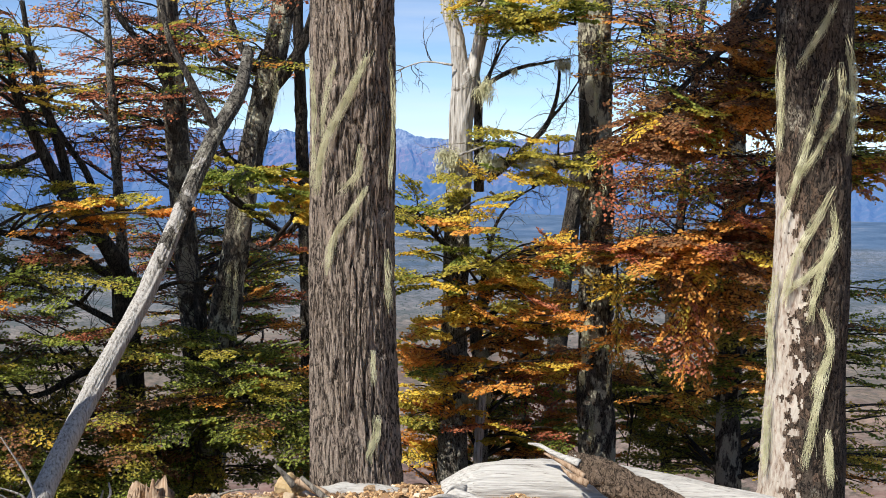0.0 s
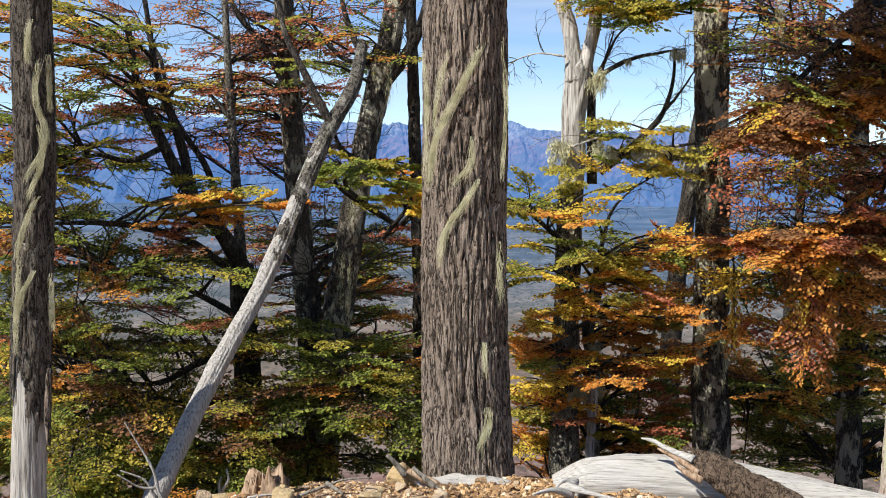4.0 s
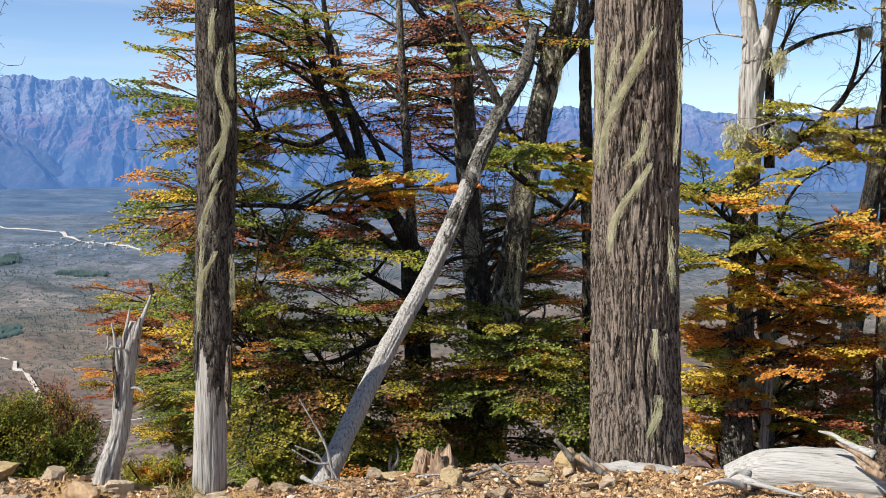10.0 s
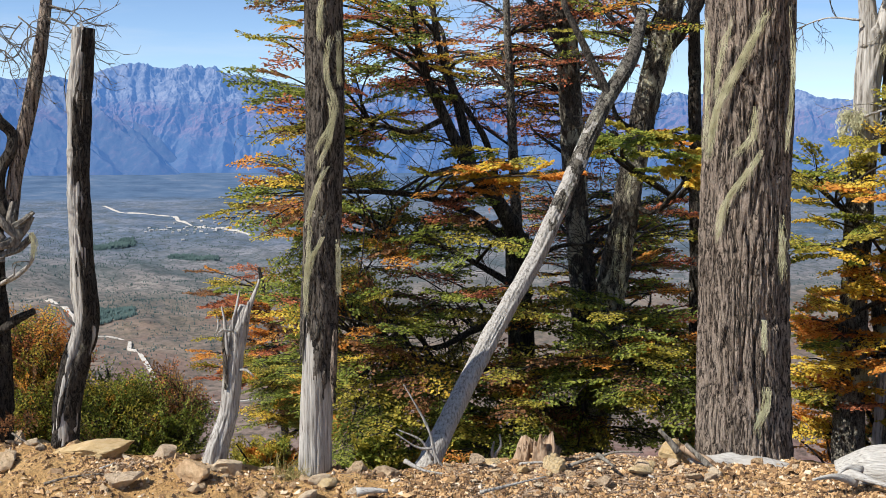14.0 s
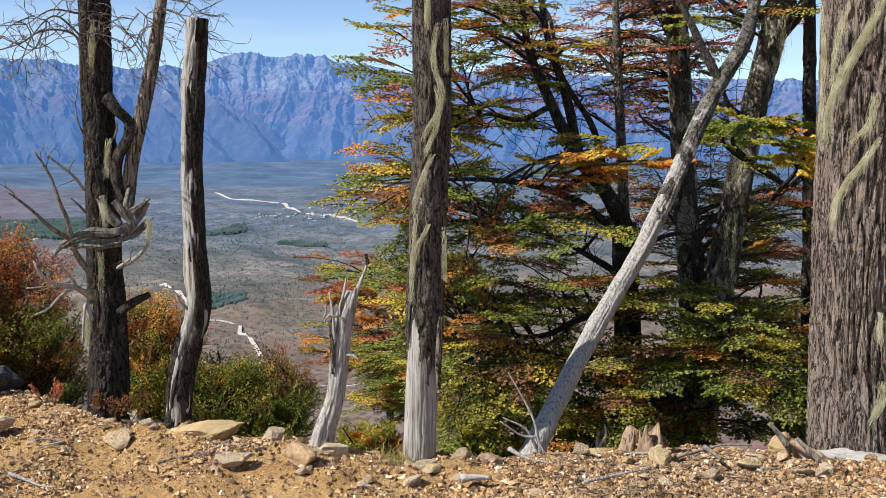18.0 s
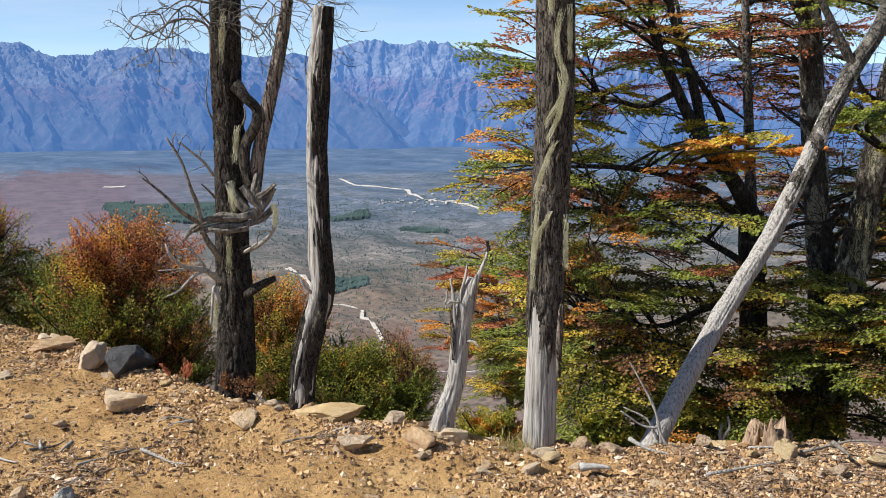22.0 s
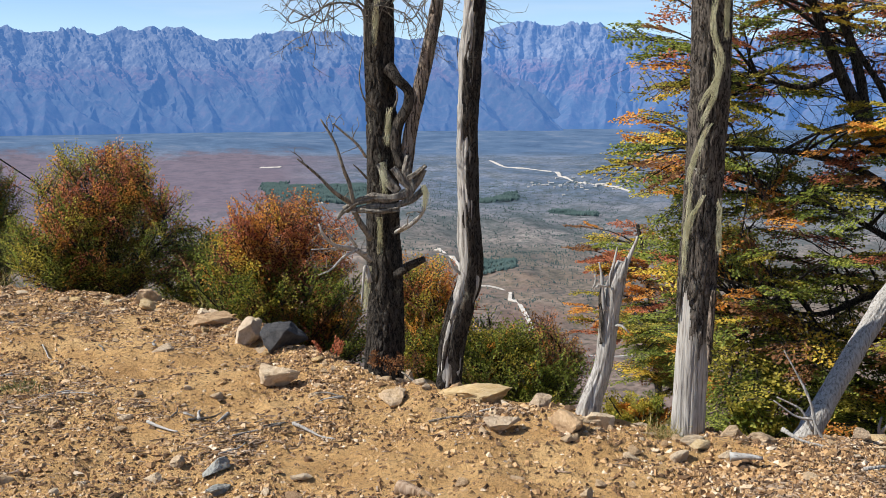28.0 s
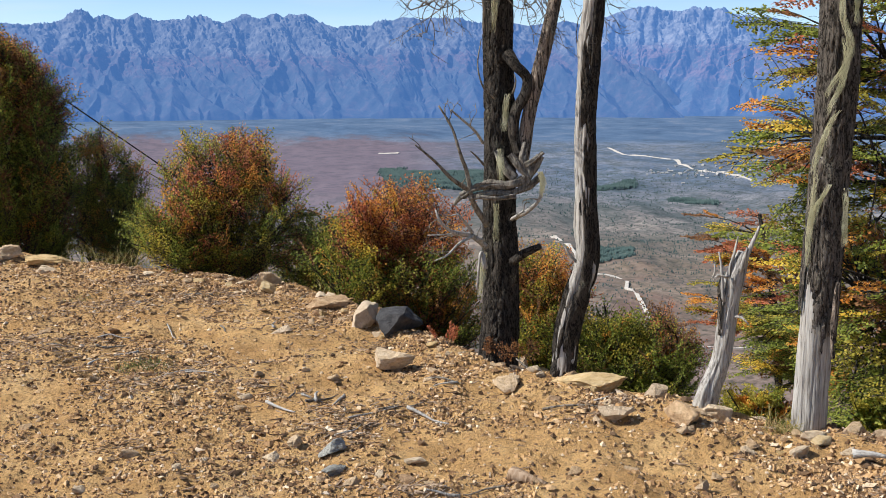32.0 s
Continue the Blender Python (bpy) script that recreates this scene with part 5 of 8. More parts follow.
for k, q in enumerate(([(-1.916, 5.474, 0.011), (-1.951, 5.462, 0.187), (-2.02, 5.437, 0.332), (-2.075, 5.416, 0.433)], [(-1.936, 5.468, 0.04), (-1.984, 5.429, 0.147), (-2.091, 5.388, 0.203)], [(-1.92, 5.42, 0.113), (-1.956, 5.396, 0.115), (-2.075, 5.309, 0.204)], [(-1.851, 5.444, -0.016), (-1.903, 5.416, 0.088), (-1.922, 5.409, 0.145)])):
    part("dead_branch", tube_mesh("dead_branch", q, np.linspace(0.0095, 0.003, len(q)), DEADWOOD, P[0], sides=8, step=0.02, rough=0.3, seed=55 + k), pole)

# twisted slim trunk, barked above and bare below
L_PTS = [(-2.49, 5.238, -0.042), (-2.483, 5.242, 0.227), (-2.467, 5.249, 0.66), (-2.453, 5.256, 1.144), (-2.434, 5.265, 1.731), (-2.437, 5.263, 2.36)]
P, Rr = rooted(L_PTS, [0.084, 0.079, 0.079, 0.082, 0.076, 0.076], 3.2)
tree = thing("dead_tree", P[0], "slim dead trunk, bare silver below, dark bark and lichen above", "dead tree")
s = Soup()
add_tube(s, P, Rr, 0, sides=110, step=0.012, rough=0.06, furrow=0.005, count=12, seed=63, long=1.4)
part("trunk", s.mesh("trunk", [DEADWOOD], P[0]), tree)
zcut = L_PTS[2][2]
UP = [p for p in P if p[2] > zcut]
UPP = [np.asarray((-2.481, 5.243, 0.227)), np.asarray((-2.47, 5.248, 0.574))] + UP[0:]
s = Soup()
v, q, t_ = tube(UPP, [0.084 + 0.009] * len(UPP), sides=110, step=0.011, rough=0.04, furrow=0.016, count=22, seed=64, long=6, cap=False)
c_ = v[q].mean(1)
round_ = (c_[:, 0] - P[2][0]) / 0.04
cut_z = zcut + 0.16 * vnoise(c_[:, 0] * 30, c_[:, 1] * 30, c_[:, 2] * 5, 4) + 0.12 * vnoise(c_[:, 0] * 90, c_[:, 1] * 90, c_[:, 2] * 12, 6) - 0.26 * smooth(0.35, 0.9, round_) - 0.12 * smooth(0.5, 0.9, -round_)
q = q[c_[:, 2] > cut_z + 0.03]
s.add(v, q)
part("bark", s.mesh("bark", [BARK_WORN], P[0]), tree, "grey-brown shaggy bark")
part("bark_flap", tube_mesh("bark_flap", [(-2.37, 5.206, 0.36), (-2.371, 5.205, 0.532), (-2.36, 5.211, 0.731)], [0.006, 0.014, 0.012], BARK, P[0], sides=10, step=0.02, rough=0.2, seed=65), tree)
for k, q in enumerate(([(-2.362, 5.188, 2.19), (-2.383, 5.167, 2.001), (-2.347, 5.194, 1.813), (-2.43, 5.145, 1.623)], [(-2.367, 5.174, 1.867), (-2.356, 5.179, 1.732), (-2.419, 5.15, 1.541)], [(-2.382, 5.168, 1.541), (-2.432, 5.144, 1.418), (-2.479, 5.144, 1.265)], [(-2.397, 5.161, 1.197), (-2.447, 5.137, 1.101), (-2.481, 5.143, 0.987)],
                       [(-2.345, 5.228, 2.193), (-2.341, 5.23, 1.95)], [(-2.461, 5.152, 1.265), (-2.482, 5.153, 1.07), (-2.492, 5.149, 0.818)], [(-2.4, 5.159, 2.348), (-2.414, 5.153, 2.162)], [(-2.351, 5.226, 1.179), (-2.347, 5.227, 0.927)])):
    lichen(tree, "lichen", q, 0.011, 110, 110 + k, 0.03)

# broken snag with splintered tips
M_PTS = [(-2.993, 5.084, -0.019), (-2.972, 5.097, 0.08), (-2.918, 5.128, 0.283), (-2.893, 5.142, 0.51), (-2.872, 5.154, 0.69), (-2.836, 5.174, 0.828)]
P, Rr = rooted(M_PTS, [0.063, 0.054, 0.047, 0.046, 0.047, 0.031])
snag = thing("tree_snag", P[0], "broken silver snag with a splintered top", "dead tree")
part("trunk", tube_mesh("trunk", P, Rr, DEADWOOD, P[0], sides=80, step=0.01, rough=0.10, furrow=0.007, count=12, seed=73, knots=0.008, long=3), snag)
for k, (q, w0) in enumerate((([(-2.829, 5.155, 0.779), (-2.804, 5.169, 0.847), (-2.783, 5.18, 0.907), (-2.765, 5.189, 0.967)], 17), ([(-2.875, 5.118, 0.609), (-2.878, 5.116, 0.739), (-2.863, 5.125, 0.825), (-2.847, 5.133, 0.913)], 15), ([(-2.895, 5.095, 0.583), (-2.906, 5.089, 0.699), (-2.909, 5.087, 0.77), (-2.921, 5.08, 0.834)], 14), ([(-2.839, 5.138, 0.738), (-2.819, 5.149, 0.803), (-2.809, 5.154, 0.858)], 18),
                             ([(-2.898, 5.093, 0.71), (-2.922, 5.068, 0.715), (-2.937, 5.059, 0.682)], 7), ([(-2.852, 5.131, 0.507), (-2.813, 5.129, 0.51), (-2.771, 5.129, 0.479)], 7), ([(-2.869, 5.098, 0.714), (-2.883, 5.067, 0.715), (-2.912, 5.051, 0.725)], 6), ([(-2.949, 5.075, 0.698), (-2.939, 5.081, 0.735), (-2.943, 5.079, 0.77)], 6))):
    part("splinter", tube_mesh("splinter", q, np.linspace(w0 * 5.9 / 4122.8 * 0.72, 0.004, len(q)), DEADWOOD, P[0], sides=10, step=0.02, rough=0.2, furrow=0.003, count=5, seed=74 + k), snag)
part("bark", tube_mesh("bark", [(-2.907, 5.088, 0.41), (-2.908, 5.088, 0.526), (-2.914, 5.084, 0.641), (-2.903, 5.091, 0.727)], [0.006, 0.012, 0.011, 0.005], BARK_WORN, P[0], sides=18, step=0.015, rough=0.35, furrow=0.008, count=6, seed=84), snag, "dark strip of loose bark")

# bare slim trunk, snapped off
N_PTS = [(-3.891, 5.082, -0.012), (-3.875, 5.094, 0.205), (-3.834, 5.124, 0.456), (-3.787, 5.16, 0.674), (-3.797, 5.152, 0.986), (-3.802, 5.148, 1.416), (-3.79, 5.157, 1.839), (-3.762, 5.177, 2.232)]
P, Rr = rooted(N_PTS, [0.065, 0.059, 0.062, 0.062, 0.056, 0.053, 0.056, 0.053])
tree = thing("dead_tree", P[0], "crooked slim dead trunk snapped off at the top", "dead tree")
part("trunk", tube_mesh("trunk", P, Rr, DEADWOOD, P[0], sides=84, step=0.012, rough=0.09, furrow=0.011, count=14, seed=93, knots=0.008, long=3), tree)
s = Soup()
v, q, t_ = tube(P, [r_ + 0.010 for r_ in Rr], sides=84, step=0.014, rough=0.09, furrow=0.018, count=9, seed=94, cap=False)
c_ = v[q].mean(1)
ax_ = np.interp(c_[:, 2], [p[2] for p in P], [p[0] for p in P])
lo_ = c_[:, 2] < N_PTS[4][2]
keep = ((c_[:, 0] - ax_ > 0.022 + 0.02 * vnoise(c_[:, 2] * 9, c_[:, 0] * 9, 0, 2)) | (lo_ & (vnoise(c_[:, 0] * 9, c_[:, 1] * 9, c_[:, 2] * 2.3, 7) > -0.05)))
s.add(v, q[keep])
part("bark", s.mesh("bark", [BARK_DARK], P[0]), tree, "torn remnants of dark bark")
part("splinter", tube_mesh("splinter", [(-3.763, 5.152, 2.18), (-3.756, 5.158, 2.225), (-3.76, 5.154, 2.257)], [0.02, 0.014, 0.003], DEADWOOD, P[0], sides=8, step=0.02, rough=0.2, seed=95), tree)
part("splinter", tube_mesh("splinter", [(-3.733, 5.174, 2.166), (-3.725, 5.18, 2.19), (-3.718, 5.185, 2.202)], [0.02, 0.014, 0.006], DEADWOOD, P[0], sides=8, step=0.02, rough=0.2, seed=96), tree)
part("dead_branch", tube_mesh("dead_branch", [(-3.819, 5.111, 0.679), (-3.842, 5.068, 0.73), (-3.865, 5.051, 0.778), (-3.9, 5.024, 0.797)], [0.009, 0.008, 0.006, 0.003], DEADWOOD, P[0], sides=8, step=0.02, rough=0.2, seed=97), tree)

# dark tree with the contorted burl
O_PTS = [(-4.398, 5.121, 0.015), (-4.387, 5.13, 0.306), (-4.389, 5.128, 0.763), (-4.394, 5.124, 1.307), (-4.401, 5.118, 1.841), (-4.399, 5.12, 2.334)]
P, Rr = rooted(O_PTS, [0.118, 0.108, 0.095, 0.088, 0.085, 0.085], 3.2)
nest = thing("tree", P[0], "dark scaly trunk with a contorted grey burl and dead branches", "tree")
part("trunk", tube_mesh("trunk", P, Rr, BARK_DARK, P[0], sides=150, step=0.010, rough=0.05, furrow=0.017, count=26, seed=103, long=12), nest)
part("second_stem", tube_mesh("second_stem", [(-4.212, 5.107, 1.22), (-4.186, 5.128, 1.438), (-4.138, 5.167, 1.717), (-4.09, 5.205, 1.995), (-4.052, 5.235, 2.27), (-4.027, 5.254, 2.573), (-3.989, 5.283, 3.11)], [0.042, 0.038, 0.042, 0.038, 0.032, 0.029, 0.019], BARK, P[0], sides=40, step=0.02, rough=0.06, furrow=0.006, count=9, seed=104), nest)
part("bent_arm", tube_mesh("bent_arm", [(-4.295, 5.077, 1.815), (-4.223, 5.072, 1.748), (-4.178, 5.109, 1.68), (-4.18, 5.108, 1.61), (-4.224, 5.072, 1.502), (-4.235, 5.062, 1.378), (-4.205, 5.087, 1.253)], [0.035, 0.029, 0.029, 0.032, 0.032, 0.029, 0.032], BARK_DARK, P[0], sides=28, step=0.02, rough=0.1, furrow=0.006, count=7, seed=105), nest)
BURL = [([(-4.387, 4.796, 1.029), (-4.33, 4.821, 1.069), (-4.243, 4.871, 1.099), (-4.165, 4.938, 1.096), (-4.109, 5.011, 1.123), (-4.073, 5.065, 1.197), (-4.054, 5.081, 1.253)], 12, 15), ([(-4.346, 4.806, 1.018), (-4.245, 4.87, 1.047), (-4.162, 4.941, 1.05), (-4.086, 5.029, 1.092), (-4.046, 5.087, 1.15)], 9, 12),
        ([(-4.276, 4.962, 1.274), (-4.211, 4.951, 1.201), (-4.155, 4.973, 1.125)], 10, 16), ([(-4.183, 4.975, 1.261), (-4.131, 4.993, 1.185), (-4.086, 5.03, 1.123)], 12, 12), ([(-4.149, 5.068, 1.318), (-4.131, 5.019, 1.23), (-4.097, 5.021, 1.138), (-4.133, 4.991, 1.078)], 12, 14),
        ([(-4.044, 5.089, 1.274), (-4.072, 5.041, 1.23), (-4.107, 5.012, 1.2)], 6, 10), ([(-4.287, 4.806, 1.033), (-4.192, 4.875, 1.025), (-4.12, 4.95, 1.036)], 6, 8), ([(-4.392, 4.792, 1.023), (-4.407, 4.778, 1.002), (-4.419, 4.767, 0.975)], 8, 4)]
for k, (q, w0, w1) in enumerate(BURL):
    part("burl", tube_mesh("burl", q, np.linspace(w0, w1, len(q)) * 6.5 / 2061.4 * 0.5, TWIGWOOD, P[0], sides=36, step=0.010, rough=0.34, furrow=0.012, count=12, seed=106 + k, long=1.5), nest, "contorted grey burl wood")
DEAD = [([(-4.347, 4.966, 0.85), (-4.338, 4.84, 0.99), (-4.333, 4.778, 1.164), (-4.329, 4.714, 1.289), (-4.357, 4.688, 1.409), (-4.412, 4.637, 1.536)], 11, 3), ([(-4.348, 4.832, 1.052), (-4.364, 4.682, 1.141), (-4.393, 4.585, 1.236), (-4.435, 4.475, 1.33)], 9, 3), ([(-4.364, 4.951, 1.318), (-4.34, 4.839, 1.402), (-4.358, 4.755, 1.465), (-4.363, 4.682, 1.512)], 6, 3),
        ([(-4.35, 4.963, 0.724), (-4.353, 4.827, 0.806), (-4.371, 4.675, 0.849), (-4.38, 4.597, 0.924), (-4.391, 4.587, 0.97)], 11, 3), ([(-4.332, 4.913, 0.77), (-4.374, 4.741, 0.816), (-4.423, 4.556, 0.828)], 6, 2), ([(-4.332, 4.846, 0.804), (-4.364, 4.749, 0.769), (-4.385, 4.662, 0.704), (-4.433, 4.616, 0.677)], 6, 2), ([(-4.342, 4.837, 0.82), (-4.344, 4.768, 0.891), (-4.351, 4.721, 0.935), (-4.365, 4.681, 0.93)], 6, 2),
        ([(-4.224, 5.071, 0.892), (-4.133, 5.081, 0.944), (-4.058, 5.078, 1.011), (-4.035, 5.07, 1.075), (-4.043, 5.064, 1.152)], 9, 4), ([(-4.241, 5.057, 0.883), (-4.138, 5.039, 0.942)], 7, 4), ([(-4.237, 5.061, 0.639), (-4.15, 5.068, 0.698), (-4.054, 5.081, 0.744)], 17, 13), ([(-4.32, 4.923, 0.606), (-4.336, 4.909, 0.702), (-4.325, 4.852, 0.492)], 9, 3),
        ([(-4.394, 4.991, 1.931), (-4.378, 4.939, 2.139), (-4.428, 4.759, 2.16), (-4.452, 4.598, 2.079), (-4.517, 4.534, 2.048)], 5, 2), ([(-4.356, 4.958, 2.14), (-4.384, 4.799, 2.234), (-4.401, 4.647, 2.123), (-4.455, 4.595, 1.949)], 4, 1.5), ([(-4.365, 4.951, 2.259), (-4.404, 4.78, 2.262), (-4.454, 4.665, 2.183)], 4, 1.5), ([(-4.428, 4.759, 2.16), (-4.437, 4.681, 2.054), (-4.5, 4.551, 2.12)], 3, 1.2),
        ([(-4.127, 5.151, 2.266), (-4.132, 5.083, 2.201), (-4.129, 5.02, 2.108)], 3, 1.2), ([(-4.032, 5.225, 2.299), (-3.919, 5.249, 2.251), (-3.855, 5.234, 2.113), (-3.88, 5.215, 2.037)], 4, 1.2), ([(-4.019, 5.235, 2.359), (-3.869, 5.285, 2.313), (-3.811, 5.266, 2.279)], 4, 1.2), ([(-4.058, 5.205, 2.207), (-4.086, 5.119, 2.172), (-4.079, 5.061, 2.094)], 3, 1.2), ([(-4.138, 5.142, 2.296), (-4.061, 5.139, 2.233), (-4.103, 5.042, 2.064)], 3, 1.2),
        ([(-4.314, 4.995, 1.564), (-4.302, 4.873, 1.643), (-4.321, 4.856, 1.747), (-4.307, 4.869, 1.897)], 4, 1.5), ([(-4.362, 4.953, 1.195), (-4.359, 4.889, 1.246), (-4.351, 4.829, 1.281)], 5, 2), ([(-4.253, 5.073, 1.594), (-4.225, 5.07, 1.656), (-4.22, 5.048, 1.702)], 4, 2)]
for k, (q, w0, w1) in enumerate(DEAD):
    part("dead_branch", tube_mesh("dead_branch", q, np.linspace(w0, w1, len(q)) * 6.5 / 4122.8, BARK_DARK if k == 9 else TWIGWOOD if k in (0, 1) else DEADWOOD if k < 11 else TWIGWOOD, P[0], sides=8, step=0.03, rough=0.2, seed=130 + k), nest)
    if 10 < k < 20:
        bare_twigs(nest, q, 8, 170 + k, 0.26, TWIGWOOD)
    elif k < 9:
        bare_twigs(nest, q, 2, 170 + k, 0.12, TWIGWOOD)
for k, q in enumerate(([(-4.232, 4.934, 1.293), (-4.214, 4.923, 1.218), (-4.191, 4.916, 1.143)], [(-4.03, 5.049, 1.17), (-4.017, 5.059, 1.123), (-4.023, 5.054, 1.062)], [(-4.276, 5.054, 1.594), (-4.282, 5.048, 1.502), (-4.289, 5.043, 1.409)], [(-4.36, 4.955, 0.693), (-4.354, 4.933, 0.57), (-4.352, 4.908, 0.464)], [(-4.321, 5.015, 0.972), (-4.321, 5.015, 0.782)], [(-4.343, 5.036, 2.235), (-4.356, 5.025, 1.962)])):
    lichen(nest, "lichen", q, 0.02, 90, 160 + k, 0.04)

# ---------------------------------------------------------------- crowns behind the row
# broad green tree with dark boughs
G_TRUNK = [(-2.446, 9.18, -1.043), (-2.46, 9.176, -0.466), (-2.485, 9.169, 0.198), (-2.518, 9.16, 0.852)]
P, Rr = rooted(G_TRUNK, [0.12, 0.111, 0.101, 0.101])
green = thing("tree", P[0], "broad lenga beech, green with yellow and rust autumn tips", "tree")
part("trunk", tube_mesh("trunk", P, Rr, BARK_DARK, P[0], sides=40, step=0.03, rough=0.08, furrow=0.018, count=9, seed=201), green)
G_LIMBS = [
    ([(-2.517, 9.16, 0.806), (-2.563, 9.2, 1.404), (-2.618, 9.236, 2.092), (-2.654, 9.226, 2.773), (-2.692, 9.215, 3.664)], 21, 9, BARK_GREY),
    ([(-2.508, 9.163, 0.806), (-2.61, 8.926, 1.119), (-2.776, 8.771, 1.37), (-2.956, 8.606, 1.79), (-3.122, 8.548, 2.201), (-3.203, 8.517, 2.716)], 32, 10, BARK_DARK),
    ([(-2.776, 8.771, 1.37), (-2.884, 8.736, 1.857), (-3.032, 8.686, 2.338), (-3.116, 8.656, 2.899)], 20, 8, BARK_DARK),
    ([(-2.588, 8.933, 1.097), (-2.751, 8.988, 1.635), (-2.968, 8.919, 1.994), (-3.109, 8.977, 2.492)], 14, 6, BARK_DARK),
    ([(-2.526, 9.054, 0.769), (-2.755, 8.568, 1.072), (-3.058, 8.252, 1.206), (-3.375, 7.91, 1.247), (-3.633, 7.684, 1.233)], 15, 4, BARK_DARK),
    ([(-2.956, 8.606, 1.79), (-3.168, 8.424, 1.68), (-3.333, 8.253, 1.723), (-3.606, 8.027, 1.595)], 11, 4, BARK_DARK),
    ([(-2.485, 9.169, 0.198), (-2.769, 8.773, 0.106), (-2.96, 8.499, 0.006), (-3.219, 8.19, 0.046)], 16, 5, BARK_DARK),
    ([(-2.472, 9.173, -0.181), (-2.767, 8.774, -0.216), (-3.127, 8.439, -0.084), (-3.497, 8.184, 0.073)], 15, 4, BARK_DARK),
    ([(-2.487, 9.169, 0.386), (-2.715, 8.895, 0.595), (-3.028, 8.687, 0.787), (-3.372, 8.344, 0.852)], 15, 4, BARK_DARK),
    ([(-2.506, 9.163, 0.573), (-2.082, 8.961, 0.795), (-1.74, 8.83, 0.82)], 12, 4, BARK_DARK),
    ([(-2.461, 9.176, -0.371), (-2.047, 8.867, -0.184), (-1.645, 8.645, -0.023), (-1.32, 8.498, -0.016)], 13, 4, BARK_DARK)]
for k, (q, w0, w1, mt_) in enumerate(G_LIMBS):
    part("limb", tube_mesh("limb", q, np.linspace(w0, w1, len(q)) * 9.3 / 4122.8, mt_, P[0], sides=12, step=0.05, rough=0.12, furrow=0.006, count=6, seed=210 + k), green)
for k, lq in enumerate(G_LIMBS):
    bare_twigs(green, lq[0], 17, 720 + k, 0.6)
G_BONES = bones_of(P, *[q[0] for q in G_LIMBS])
crown = Crown(301)
#                 green olive yellow orange red russet
crown.fill([(-26.28, 7.02), (-27.64, 4.89), (-27.66, 3.57), (-29.33, -1.07), (-27.73, -2.10), (-24.20, -2.10), (-20.34, -2.10), (-18.68, 0.66), (-19.79, 7.12)], 9.0, 1.0, 44, (5, 4, 0.6, 1.8, 1.4, 2.0), G_BONES, spacing=0.19)
crown.fill([(-29.75, -2.78), (-28.06, -5.93), (-23.12, -7.63), (-18.65, -8.20), (-15.87, -5.40), (-18.67, -2.37), (-24.20, -2.10)], 9.0, 1.0, 32, (5, 4.5, 0.5, 1.6, 0.8, 2.0), G_BONES)
crown.fill([(-29.62, -2.64), (-28.07, -6.75), (-22.01, -8.19), (-17.54, -6.80), (-18.67, -2.92), (-24.20, -2.10)], 9.4, 0.8, 14, (4, 4, 0.4, 1.8, 1.0, 2.0), G_BONES)
crown.fill([(-28.06, -6.20), (-27.83, -9.22), (-26.77, -12.78), (-22.03, -14.78), (-15.21, -15.85), (-15.29, -8.17), (-22.57, -7.64)], 9.0, 1.1, 66, (6, 5, 0.5, 1.3, 0.3, 1.8), G_BONES)
crown.fill([(-15.29, -8.17), (-15.20, -16.39), (-6.80, -16.07), (-6.61, -12.86), (-9.67, -10.81), (-12.48, -9.24)], 9.0, 0.9, 34, (8, 4, 0.3, 0.5, 0, 1.0), G_BONES)
crown.fill([(-24.30, -16.35), (-14.63, -16.91), (-14.66, -14.22), (-22.03, -14.24), (-24.00, -14.75)], 8.6, 0.8, 34, (9, 3, 0.4, 0.4, 0, 0.2), G_BONES)
crown.fill([(-18.67, -1.54), (-17.84, -2.36), (-15.90, -2.21), (-14.79, -1.79), (-16.46, -1.11)], 8.3, 0.25, 7, (0.6, 3, 2.5, 3.4, 0.4, 0.6), G_BONES, size=0.42)
crown.fill([(-14.23, -2.48), (-13.12, -2.75), (-12.16, -2.60), (-13.13, -2.28)], 8.0, 0.1, 3, (0, 0, 2, 4, 0, 0), G_BONES, size=0.35)
crown.fill([(-20.61, 4.45), (-20.34, 2.84), (-18.12, -0.98), (-14.80, -0.69), (-13.20, 2.86), (-13.80, 6.87), (-18.70, 6.87)], 10.4, 0.8, 24, (1, 1, 0.2, 2, 4, 0.5), G_BONES, thin=True)
crown.parts(green, "layered sprays of small green, olive and rust leaves")

# dark twin trunks behind the leaning pole
H_PTS = [(-2.058, 9.786, -0.246), (-2.103, 9.776, 0.433), (-2.179, 9.76, 1.198), (-2.235, 9.747, 2.046), (-2.286, 9.735, 2.788)]
I_PTS = [(-1.852, 9.42, -0.169), (-1.78, 9.433, 0.436), (-1.696, 9.449, 0.991), (-1.594, 9.467, 1.68), (-1.453, 9.489, 2.321), (-1.356, 9.504, 2.776), (-1.299, 9.512, 3.138)]
K_PTS = [(-1.144, 10.236, -1.065), (-1.185, 10.232, 0.184), (-1.226, 10.227, 1.434), (-1.271, 10.221, 2.564)]
P, Rr = rooted(H_PTS, [0.112, 0.107, 0.102, 0.097, 0.087], 6)
twin = thing("tree", P[0], "dark mossy trunk with sparse red and pink leaves", "tree")
part("trunk", tube_mesh("trunk", P, Rr, BARK_SHAG, P[0], sides=60, step=0.02, rough=0.10, furrow=0.016, count=16, seed=221, long=6), twin)
c2 = Crown(302, 0.03)
HB = bones_of(P)
